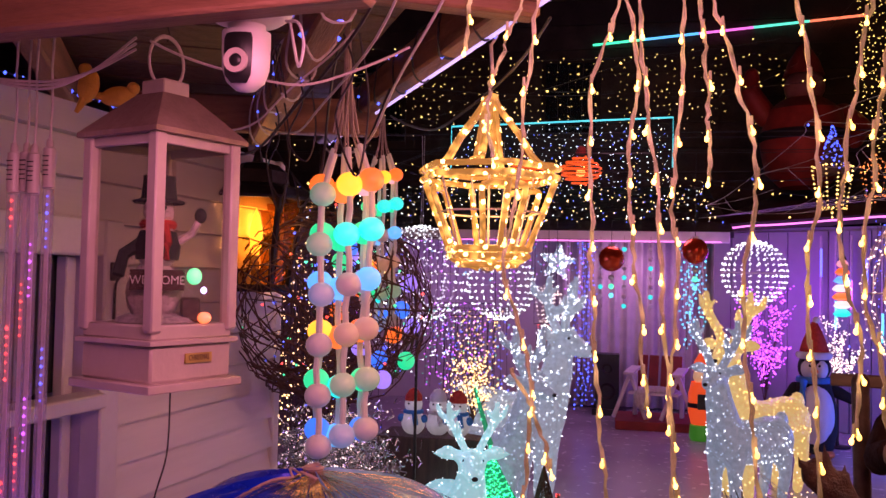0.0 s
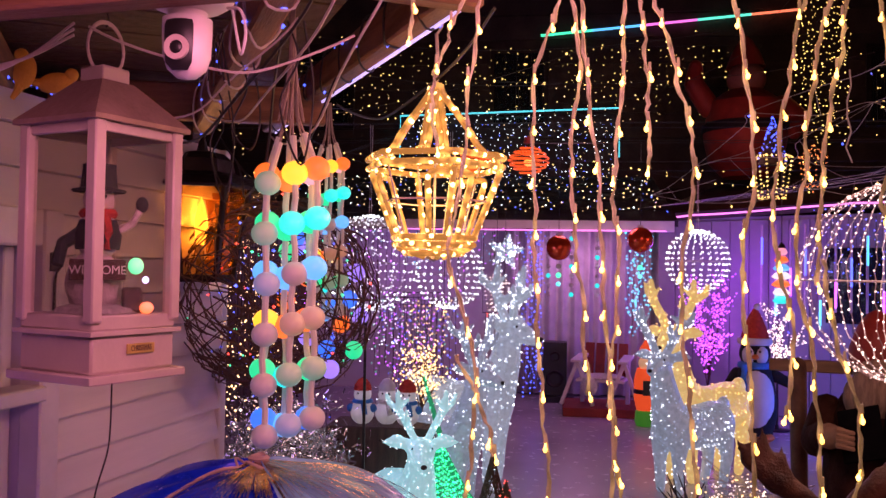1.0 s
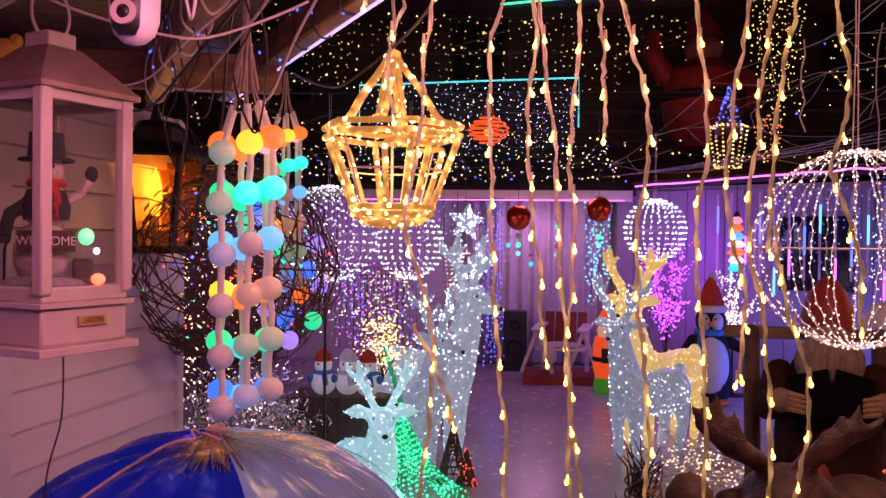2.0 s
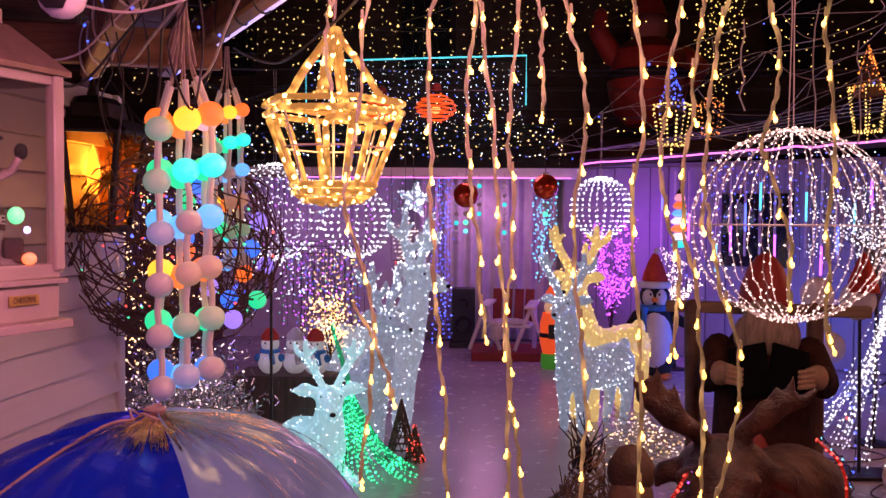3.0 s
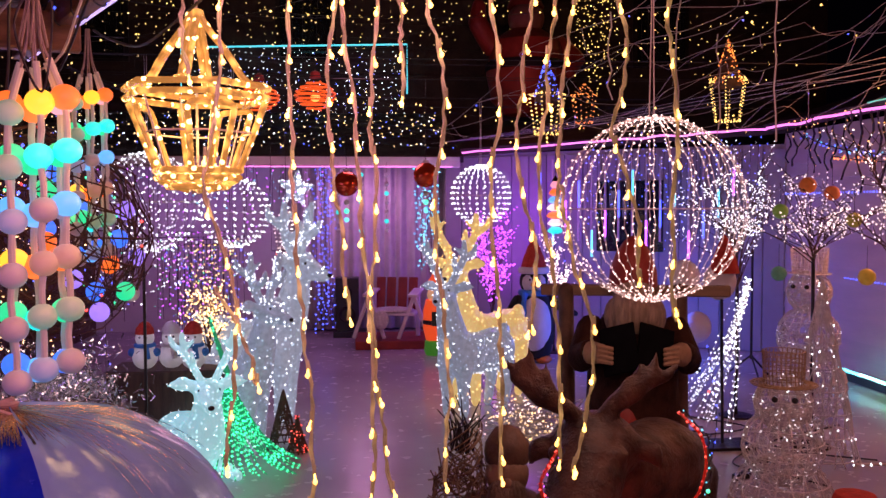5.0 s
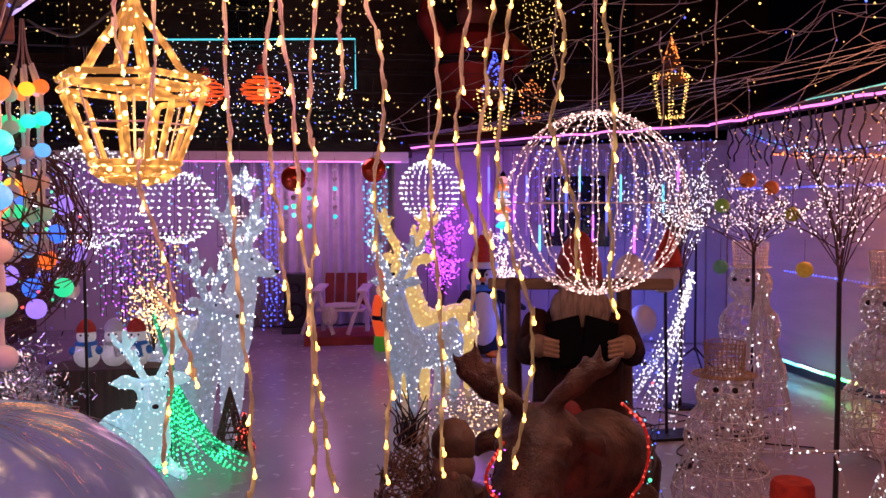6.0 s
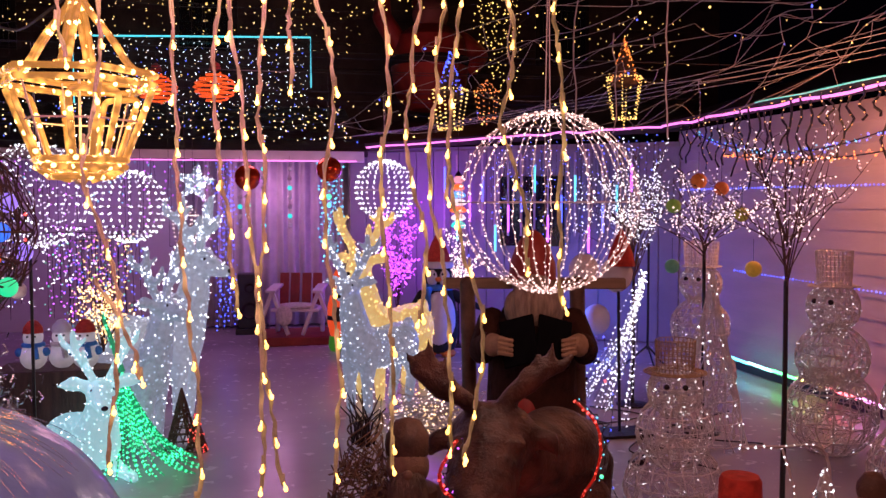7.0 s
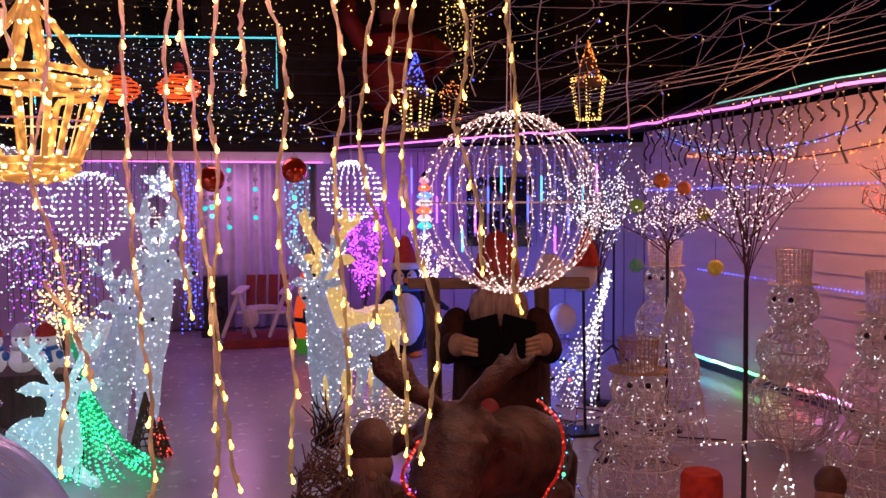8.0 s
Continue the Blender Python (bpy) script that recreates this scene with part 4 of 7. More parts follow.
strand(0.56, 1.40, TOP, 1.45, (0.02, -0.01, 0.004, -0.004, 0.012), 35)
strand(-0.275, 1.40, 2.16, 2.035, (0.02, 0.005, 0.0), 36)
strand(-0.23, 1.40, TOP, 1.85, (0.05, 0.02, -0.005, 0.0), 37)

# ---- yard: lit globes and hanging lights ----


def light_globe(at, r, meridians, per, bulb, br, label, seed, hang, wire=M_WIREW, wr=0.0016):
    ob = thing("light_globe", at, label, "light ball", "wire light balls")
    rnd = np.random.RandomState(seed)
    w, pts = Shape(), []
    for k in range(meridians):
        a = 2 * math.pi * k / meridians
        line = []
        for i in range(per + 1):
            t = math.pi * i / per
            q = r * (1 + rnd.uniform(-0.014, 0.014))
            aa = a + rnd.uniform(-0.02, 0.02)
            line.append(Vector((q * math.sin(t) * math.cos(aa), q * math.sin(t) * math.sin(aa), q * math.cos(t))))
        w.tube(line, wr, 3, cap=False)
        pts += [p + Vector(rnd.uniform(-0.004, 0.004, 3)) for p in line[1:-1]]
    part("wire_cage", w, wire, ob, kind="stuff")
    s = Shape()
    for z in (0.0,):
        q = math.sqrt(r * r - z * z)
        s.tube([(q * math.cos(t), q * math.sin(t), z) for t in np.linspace(0, 2 * math.pi, 49)], wr * 1.6, 5, cap=False)
    q = r * 0.14
    for z in (0.99, -0.99):
        s.tube([(q * math.cos(t), q * math.sin(t), z * r) for t in np.linspace(0, 2 * math.pi, 19)], wr * 1.6, 5, cap=False)
    part("hoop", s, wire, ob)
    part("bulb_cluster", Shape().bulbs(pts, br), bulb, ob, kind="stuff")
    if hang:
        s = Shape()
        for dx in (-0.012, 0.006):
            s.tube([(dx, 0, r), (dx * 0.4, 0.004, r + hang * 0.5), (dx, 0, r + hang)], 0.0022, 4)
        part("hanger", s, wire, ob)
    return ob


light_globe((1.095, 3.032, 1.640), 0.328, 26, 34, L_PINKW, 0.0038, "large wire ball of pinkish white lights hung over the yard", 41, 0.75)
light_globe((1.32, 8.81, 1.78), 0.305, 24, 17, L_WHITE, 0.0095, "wire ball of white lights hung below the eave", 42, 0.66)
light_globe((-0.875, 6.80, 1.62), 0.265, 22, 16, L_WHITE, 0.0078, "wire ball of white lights above the reindeer", 43, 0.86)
light_globe((-1.45, 6.50, 1.70), 0.36, 22, 18, L_WHITE, 0.0078, "wire ball of white lights beside the shed post", 44, 0.69)
rnd = np.random.RandomState(9)
s = Shape()
s.bulbs(np.c_[rnd.normal(-1.38, 0.16, 220), rnd.normal(6.4, 0.15, 220), rnd.normal(1.42, 0.25, 220)], 0.0058)
ob = thing("tangled_lights", (0, 0, 0), "dense tangle of white lights drooping from the ball", "string lights")
part("bulb_cluster", s, L_WHITE, ob, kind="stuff")


def mirror_ball(at, r, label):
    ob = thing("bauble", at, label, "bauble", "red baubles")
    part("ball", Shape().ball((0, 0, 0), r, 28, 18), M_REDGLASS, ob)
    part("cap", Shape().lathe([(r * 0.25, r * 0.95), (r * 0.25, r * 1.15), (0.001, r * 1.17)], 12), M_WIREG, ob)
    part("hanger", Shape().tube([(0, 0, r), (0, 0, 2.75 - at[2])], 0.0025, 5), M_WIREB, ob)
    for k, m in enumerate((M_FUR, L_GREEN, L_CYAN)):
        part("drop_bead", Shape().ball((0.0, 0, -r - 0.05 - 0.075 * k), 0.024 - 0.002 * k, 12, 8), m, ob)


mirror_ball((-0.03, 7.5, 1.86), 0.108, "shiny red mirror bauble with a string of beads below")
mirror_ball((0.65, 7.5, 1.935), 0.108, "shiny orange-red mirror bauble with beads hung below the eave")


def star():
    ob = thing("star", (-0.69, 11.0, 1.90), "five-pointed star of white lights on a wire frame", "star light")
    R, r = 0.25, 0.11
    v = [(0, -0.05, 0), (0, 0.05, 0)] + [((R if k % 2 == 0 else r) * math.sin(math.pi * k / 5 + 0.15), 0, (R if k % 2 == 0 else r) * math.cos(math.pi * k / 5 + 0.15)) for k in range(10)]
    s = Shape().add(v, [(0, 2 + (k + 1) % 10, 2 + k) for k in range(10)] + [(1, 2 + k, 2 + (k + 1) % 10) for k in range(10)])
    pts = s.scatter(150, np.random.RandomState(1), 0.01)
    part("hanger", Shape().tube([(0, 0, 0.2), (0, 0, 0.46)], 0.003, 4), M_WIREB, ob)
    part("frame", s, M_ACRYL, ob, smooth=False)
    part("bulb_cluster", Shape().bulbs(pts, 0.011), L_WHITE, ob, kind="stuff")


star()


def small_lantern(at, h, bulb, frame_mat, label, step=0.045, tree=None, br=0.009):
    """A lantern outline of small lights, hung from above."""
    ob = thing("outline_lantern", at, label, "lantern light", "outline lanterns")
    w, b = Shape(), []
    a, c = h * 0.30, h * 0.20

    def ring(r, z):
        return [Vector((r * math.cos(math.pi / 3 * k), r * math.sin(math.pi / 3 * k), z)) for k in range(7)]

    for q in (ring(a, 0.22 * h), ring(c, -0.42 * h)):
        w.tube(q, h * 0.008, 4)
        b += along(q, step)
    for k in range(6):
        l1 = [ring(a, 0.22 * h)[k], ring(c, -0.42 * h)[k]]
        l2 = [ring(a, 0.22 * h)[k], Vector((0, 0, 0.5 * h))]
        for q in (l1,) if tree else (l1, l2):
            w.tube(q, h * 0.008, 4)
            b += along(q, step)
    b += along([Vector((0, 0, -0.42 * h)), Vector((0, 0, -0.62 * h))], step)
    part("frame", w, frame_mat, ob)
    part("bulb_cluster", Shape().bulbs(b, br), bulb, ob, kind="stuff")
    if tree:
        rnd = np.random.RandomState(int(abs(at[0]) * 100))
        p = []
        for k in range(120):
            u = rnd.rand() ** 0.8
            rr = a * 0.8 * (1 - u)
            t = rnd.rand() * 6.28
            p.append((rr * math.cos(t), rr * math.sin(t), 0.1 * h + u * 0.75 * h))
        part("tree", Shape().lathe([(a * 0.72, 0.1 * h), (a * 0.4, 0.45 * h), (0.004, 0.86 * h)], 9), M_TWIG, ob)
        part("tree_bulb_cluster", Shape().bulbs(p, br), tree, ob, kind="stuff")
    part("hanger", Shape().tube([(0, 0, 0.5 * h), (0, 0, max(0.6 * h, 2.75 - at[2]))], 0.003, 4), M_WIREB, ob)
    return ob


small_lantern((-0.695, 9.5, 1.42), 0.46, L_PINKW, M_WIREW, "small lantern outlined with pinkish white lights")
small_lantern((2.93, 6.56, 2.53), 0.50, L_GOLD, M_WIREB, "warm lit lantern holding a small amber lit tree", 0.026, L_ORANGE, 0.0085)
small_lantern((1.68, 7.36, 2.50), 0.52, L_GOLD, M_WIREB, "warm lit lantern holding a small blue lit tree", 0.035, L_BLUE, 0.0105)
small_lantern((2.2, 8.1, 2.62), 0.40, L_ORANGE, M_WIREB, "dim amber lantern hung below the wires", 0.05, None, 0.008)


def spinner(at, label):
    ob = thing("spiral_lantern", at, label, "lantern", "orange spirals")
    s = Shape()
    t = np.linspace(0, 2 * math.pi * 7, 150)
    s.tube([((0.05 + 0.16 * math.sin(math.pi * k / 150)) * math.cos(a), (0.05 + 0.16 * math.sin(math.pi * k / 150)) * math.sin(a), 0.17 - 0.30 * k / 150) for k, a in enumerate(t)], 0.010, 5)
    part("spiral", s, material("orange_metal_glow", (0.8, 0.15, 0.03), 0.3, metal=0.4, glow=(1, 0.12, 0.02), power=0.7), ob)
    part("cap", Shape().lathe([(0.06, 0.2), (0.045, 0.26), (0.01, 0.28)], 12), M_REDDARK, ob)
    part("core", Shape().ball((0, 0, 0.0), (0.05, 0.05, 0.04), 12, 8), L_ORANGE, ob)
    part("hanger", Shape().tube([(0, 0, 0.28), (0, 0, 0.42)], 0.003, 4), M_WIREB, ob)


spinner((-0.35, 9.05, 2.78), "orange glowing wire spiral lantern")
spinner((-0.95, 9.4, 2.80), "orange glowing wire spiral lantern, dimmer")

for k, (y, z) in enumerate(((3.03, 2.72), (6.55, 2.76), (7.42, 2.76), (8.1, 2.84), (8.81, 2.76), (9.1, 3.20), (9.45, 3.2), (9.5, 2.75))):
    single("span_wire", Shape().tube(sag((-3.4, y, z + 0.02), (4.9, y, z + 0.02), 0.02, 20), 0.0028, 4, cap=False), M_WIREB, "thin dark wire spanning the yard", "wire", group="span wires")
single("span_wire", Shape().tube([(-3.4, 3.4, 0), (-3.4, 3.4, 3.2)], 0.03, 6), M_DARKWOOD, "dark post carrying the span wires", "post")
# tubes and a dark window on the lean-to wall
ob = single("window_2", Shape().box((0, 0, 0), (0.8, 0.03, 0.85), m=m_wall @ Matrix.Translation((0.35, -0.04, 1.55))), M_PANE, "dark window in the boarded wall", "window", kind="structure")
for k in range(15):
    u = -0.75 + 2.3 * k / 14
    tb = thing("hanging_tube", m_wall @ Vector((u, -0.12, 2.25)), "thin pale hanging tube light on the boarded wall", "light tube", "wall tubes")
    part("tube", Shape().tube([(0, 0, 0), (0, 0, -1.0)], 0.014, 6), M_WIREW, tb)
    z0 = -0.15 - 0.12 * ((k * 5) % 7)
    part("lit_section", Shape().tube([(0, -0.006, z0), (0, -0.006, z0 - 0.32)], 0.013, 6), (L_BLUE, L_CYAN, L_PURPLE)[k % 3], tb)

# ---- light nets and curtains ----


def dots(name, pts, r, bulb, label, group="", category="string lights", wires=None):
    ob = thing(name, (0, 0, 0), label, category, group)
    if wires is not None:
        part("cable", wires, M_WIREB, ob, kind="stuff")
    part("bulb_cluster", Shape().bulbs(pts, r), bulb, ob, kind="stuff")
    return ob


def net_on_roof(x0, x1, n, rows, bulb, seed, label):
    rnd = np.random.RandomState(seed)
    pts, w = [], Shape()
    for i in range(rows):
        u = (i + 0.5) / rows
        y, z = 10.5 + 2.7 * u, 2.31 + 0.76 * u
        q = sag((x0, y, z + 0.03), (x1, y, z + 0.03), -0.02, 20)
        w.tube(q, 0.004, 3, cap=False)
        for k in range(n):
            pts.append((x0 + (x1 - x0) * (k + rnd.rand()) / n, y + rnd.uniform(-0.12, 0.12), z + 0.03 + rnd.uniform(-0.02, 0.05)))
    dots("roof_net_lights", pts, 0.0098, bulb, label, "roof nets", wires=w)


net_on_roof(-7.5, 1.3, 62, 5, L_WARM, 1, "net of warm lights over the shed roof")
net_on_roof(-7.5, 1.3, 34, 5, L_BLUE, 2, "net of blue lights over the shed roof")
net_on_roof(-7.5, 1.3, 40, 4, L_WHITE, 3, "net of cool white lights over the shed roof")


def curtain(name, a, b, top, low, n, step, bulb, r, seed, label, ragged=0.4, group="light curtains", tie=None):
    """Strings of lights that hang side by side."""
    rnd = np.random.RandomState(seed)
    a, b = Vector(a), Vector(b)
    pts, w = [], Shape()
    w.tube([(a.x, a.y, top), (b.x, b.y, top)], 0.003, 4)
    if tie == "fence":
        w.tube([(-3.395, a.y, 2.12), (a.x, a.y, 2.80), (b.x, b.y, 2.80)], 0.003, 4).tube([(a.x, a.y, 2.80), (a.x, a.y, top)], 0.002, 4).tube([(b.x, b.y, 2.80), (b.x, b.y, top)], 0.002, 4)
    elif tie == "house":
        w.tube([(a.x, a.y, top), (a.x, 14.16, top)], 0.004, 4).tube([(b.x, b.y, top), (b.x, 14.16, top)], 0.004, 4)
    for i in range(n):
        p = a.lerp(b, (i + rnd.uniform(0.2, 0.8)) / n)
        e = low + (top - low) * ragged * rnd.rand()
        w.tube([(p.x, p.y, top), (p.x + rnd.uniform(-0.03, 0.03), p.y, e)], 0.002, 3, cap=False)
        z = top - step * rnd.rand()
        while z > e:
            pts.append((p.x + rnd.uniform(-0.045, 0.045), p.y + rnd.uniform(-0.04, 0.04), z))
            z -= step * rnd.uniform(0.75, 1.25)
    return dots(name, pts, r, bulb, label, group, wires=w)


curtain("net_light_panel", (-2.55, 13.85, 0), (0.85, 13.85, 0), 4.15, 2.7, 34, 0.105, L_WHITE, 0.0098, 4, "panel of cool white and blue net lights on the house", 0.1, tie="house")
curtain("net_light_panel", (-2.55, 13.8, 0), (0.85, 13.8, 0), 4.1, 2.7, 20, 0.17, L_BLUE, 0.0105, 5, "blue lights mixed into the net panel", 0.1, tie="house")
fr = [Vector((-2.58, 13.78, 3.0)), Vector((-2.58, 13.78, 4.12)), Vector((0.88, 13.78, 4.22)), Vector((0.88, 13.78, 3.45))]
single("panel_outline", Shape().tube(fr, 0.014, 5), led("cyan_outline", (0.08, 0.70, 0.85), 1.2), "cyan light rope outlining the net panel", "light rope")
curtain("icicle_lights", (-6, 13.7, 0), (3.0, 13.7, 0), 5.15, 3.9, 66, 0.14, L_GOLD, 0.0095, 6, "warm icicle lights along the house eave", 0.8, tie="house")
curtain("icicle_lights", (-6, 13.6, 0), (1.6, 13.6, 0), 4.6, 2.9, 38, 0.20, L_WARM, 0.0095, 7, "warm icicle lights in front of the house", 0.75, tie="house")
curtain("icicle_lights", (3.2, 12.6, 0), (3.9, 12.6, 0), 5.6, 2.9, 16, 0.10, L_GOLD, 0.011, 8, "column of warm lights beside the house", 0.5, tie="house")
curtain("icicle_lights", (4.0, 12.0, 0), (6.2, 12.0, 0), 4.4, 2.6, 22, 0.22, L_GOLD, 0.011, 18, "scattered warm lights beyond the lean-to roof", 0.8, tie="house")
rl = [Vector((-0.36, 14.05, 5.45)), Vector((3.72, 14.05, 5.79))]
for k, (c, nm) in enumerate((((0.05, 0.9, 0.5), "green"), ((0.1, 0.5, 1.0), "blue"), ((0.9, 0.15, 0.7), "pink"), ((0.1, 0.8, 0.6), "teal"), ((1.0, 0.2, 0.1), "red"))):
    single("roofline_light", Shape().tube([rl[0].lerp(rl[1], k / 5), rl[0].lerp(rl[1], (k + 1) / 5)], 0.02, 5), led("roofline_" + nm, c, 1.2), nm + " section of the light rope on the house roofline", "light rope", group="roofline rope")
# shed front and interior strings
curtain("icicle_lights", (-3.2, 10.38, 0), (-0.3, 10.38, 0), 2.16, 1.5, 20, 0.09, L_CYAN, 0.009, 9, "cool icicle lights below the shed eave", 0.8)
curtain("icicle_lights", (-3.2, 10.36, 0), (-0.2, 10.36, 0), 2.16, 1.2, 22, 0.10, L_PURPLE, 0.009, 10, "violet icicle lights below the shed eave", 0.8)
curtain("waterfall_lights", (-0.42, 10.39, 0), (-0.22, 10.39, 0), 2.15, 0.15, 6, 0.055, L_BLUE, 0.012, 11, "blue falling lights beside the speaker", 0.1)
curtain("waterfall_lights", (0.78, 10.39, 0), (1.02, 10.39, 0), 2.15, 0.9, 7, 0.05, L_CYAN, 0.014, 12, "cyan falling lights beside the drapes", 0.3)
for i, x in enumerate((-0.15, 0.12, 0.42)):
    ob = thing("bead_string", (x, 10.385, 2.1), "string of pale glowing beads under the eave", "bead string", "eave beads")
    part("string", Shape().tube([(0, 0, 0.1), (0, 0, -0.75)], 0.003, 4), M_STRING, ob)
    for k in range(7):
        part("bead", Shape().ball((0, 0, -0.05 - 0.11 * k), 0.028, 10, 8), (M_FUR, BEADS["cyan"], BEADS["off"])[(k + i) % 3], ob)
# coloured falls on the west side
for seed, (x0, x1, y, top, low, n, st, m, lab) in enumerate((
        (-1.62, -1.05, 7.6, 1.45, 0.35, 16, 0.055, L_PURPLE, "violet falling lights by the shed"),
        (-1.5, -0.9, 7.4, 1.35, 0.3, 12, 0.06, L_BLUE, "blue falling lights by the shed"),
        (-1.3, -0.95, 7.2, 1.4, 0.35, 12, 0.05, L_GOLD, "gold falling lights by the shed"),
        (-1.7, -0.95, 7.8, 1.4, 0.3, 10, 0.09, L_GREEN, "green falling lights by the shed"),
        (-2.9, -1.75, 5.6, 1.9, 0.2, 34, 0.07, L_WARM, "warm curtain lights against the dark fence"),
        (-2.9, -1.5, 5.9, 1.7, 0.3, 16, 0.13, L_BLUE, "blue curtain lights against the dark fence"),
        (-3.0, -1.6, 6.6, 2.1, 0.4, 13, 0.10, L_PINKW, "pinkish curtain lights against the dark fence"),
        (-0.75, -0.55, 8.4, 1.25, 0.5, 5, 0.06, L_RED, "pink-red falling lights behind the reindeer"))):
    curtain("waterfall_lights", (x0, y, 0), (x1, y + 0.2, 0), top, low, n, st, m, 0.0072, 30 + seed, lab, 0.85, tie="fence")
curtain("icicle_lights", (-1.95, 4.2, 0), (-1.45, 4.1, 0), 1.75, 0.75, 16, 0.055, L_WARM, 0.006, 50, "warm lights hung beyond the house corner", 0.5, tie="fence")
curtain("icicle_lights", (-2.2, 4.4, 0), (-1.5, 4.4, 0), 1.8, 0.9, 9, 0.09, L_BLUE, 0.006, 51, "blue lights hung beyond the house corner", 0.5, tie="fence")
curtain("icicle_lights", (-2.3, 3.9, 0), (-1.3, 3.9, 0), 2.3, 1.7, 10, 0.12, L_GOLD, 0.006, 52, "sparse gold lights over the house corner", 0.5, tie="fence")
rnd = np.random.RandomState(77)
for k in range(16):
    a = (rnd.uniform(-3.0, 0.2), rnd.uniform(3.2, 9), rnd.uniform(2.35, 3.2))
    b = (a[0] + rnd.uniform(1.0, 3.2), a[1] + rnd.uniform(-0.6, 1.6), a[2] + rnd.uniform(-0.3, 0.4))
    if k in (1, 10, 15):
        continue
    light_line("overhead_string", [Vector(p) for p in sag(a, b, rnd.uniform(0.05, 0.25))], 0.16, 0.0018 * (a[1] + 1) * 0.55, L_GOLD, "string of sparse warm lights slung across the yard", group="overhead strings", seed=k, jitter=0.02)

# ---- pink and teal light ropes along the eaves ----
lo2, hi2 = CORNER + NORM * 0.27 + Vector((-0.12, 0, 2.35)), RIGHT + NORM * 0.12 + Vector((-0.22, 0, 2.52))


for bulb, n, r, lab in ((L_BLUE, 30, 0.0085, "blue"), (L_WHITE, 10, 0.006, "cool white")):
    curtain("icicle_lights", lo2.lerp(hi2, 0.5), hi2, 2.44, 1.15, n, 0.10, bulb, r, 90 + n, lab + " icicle lights below the lean-to eave", 0.7)


def wavy(a, b, amp, steps, seed):
    rnd = np.random.RandomState(seed)
    return [Vector(a).lerp(Vector(b), i / steps) + Vector((0, 0, rnd.uniform(-amp, amp))) for i in range(steps + 1)]


single("light_rope", Shape().tube(curve_pts(wavy(lo2, hi2, 0.016, 18, 1), 4), 0.011, 6), L_MAGROPE, "glowing magenta light rope along the lean-to eave", "light rope", group="magenta ropes")
single("light_rope", Shape().tube(curve_pts([hi2] + wavy((4.60, 8.9, 2.53), (4.60, 2.0, 2.50), 0.022, 22, 2), 4), 0.013, 6), L_MAGROPE, "glowing magenta light rope along the house eave", "light rope", group="magenta ropes")
single("light_rope", Shape().tube(curve_pts(wavy((4.60, 7.4, 2.578), (4.60, 2.0, 2.565), 0.008, 16, 3), 4), 0.007, 6), L_TEALROPE, "dim teal light rope above the magenta one", "light rope")
single("light_rope", Shape().tube([(-2.0, 10.37, 2.145), (1.2, 10.37, 2.145)], 0.008, 5), L_MAGROPE, "thin magenta light rope below the shed fascia", "light rope", group="magenta ropes")
for i, (z0, m, st, y0, y1) in enumerate(((1.79, L_BLUE, 0.05, 9.3, 2.5), (0.945, L_BLUE, 0.05, 8.1, 4.5))):
    light_line("led_strip", [Vector((4.83, y0, z0 + 0.01)), Vector((4.83, y1, z0 - 0.02))], st, 0.011, m, "blue dotted light strip along the house wall", "light strip", wire=M_WIREW, jitter=0.0, group="wall strips")
light_line("led_strip", [CORNER + NORM * 0.04 + Vector((0.9, -0.5, 0.98)), CORNER + NORM * 0.04 + Vector((2.6, -1.5, 1.0))], 0.06, 0.011, L_BLUE, "blue dotted light strip on the violet wall", "light strip", group="wall strips")
tube = thing("rainbow_tube", (4.62, 6.7, 0.10), "rainbow coloured light tube lying along the foot of the wall", "light tube")
for k, c in enumerate(((0.1, 0.75, 1.0), (0.35, 1.0, 0.95), (0.1, 1.0, 0.25), (0.9, 0.8, 0.2), (1.0, 0.15, 0.2), (1.0, 0.3, 0.9))):
    part("tube_section", Shape().tube([(0, 1.15 - k * 0.385, 0.02), (0, 1.15 - (k + 1) * 0.385, 0.012)], 0.013, 6), led("tube_%s" % "abcdef"[k], c, 4.6, True), tube)
part("tube_base", Shape().box((0.05, 0, -0.05), (0.04, 2.3, 0.08)), M_WIREB, tube)
# garlands on the east wall
gp = [Vector(p) for p in sag((4.78, 8.3, 2.16), (4.78, 4.8, 2.16), 0.14)]
gob = thing("tinsel_garland", (0, 0, 0), "orange lit tinsel garland draped on the house wall", "garland")
part("cable", Shape().tube(gp, 0.006, 4), M_WIREB, gob)
part("bulb_cluster", Shape().bulbs(along(gp, 0.03, 0.03, np.random.RandomState(4)), 0.011), L_ORANGE, gob, kind="stuff")
gp = [Vector(p) for p in sag((4.76, 8.8, 2.40), (4.76, 5.6, 2.25), 0.22)]
gob = thing("tinsel_garland", (0, 0, 0), "blue and green lit garland draped under the eave", "garland")
part("cable", Shape().tube(gp, 0.006, 4), M_WIREB, gob)
part("bulb_cluster", Shape().bulbs(along(gp, 0.05, 0.035, np.random.RandomState(5)), 0.010), L_BLUE, gob, kind="stuff")
part("bulb_cluster", Shape().bulbs(along(gp, 0.09, 0.035, np.random.RandomState(6)), 0.009), L_CYAN, gob, kind="stuff")
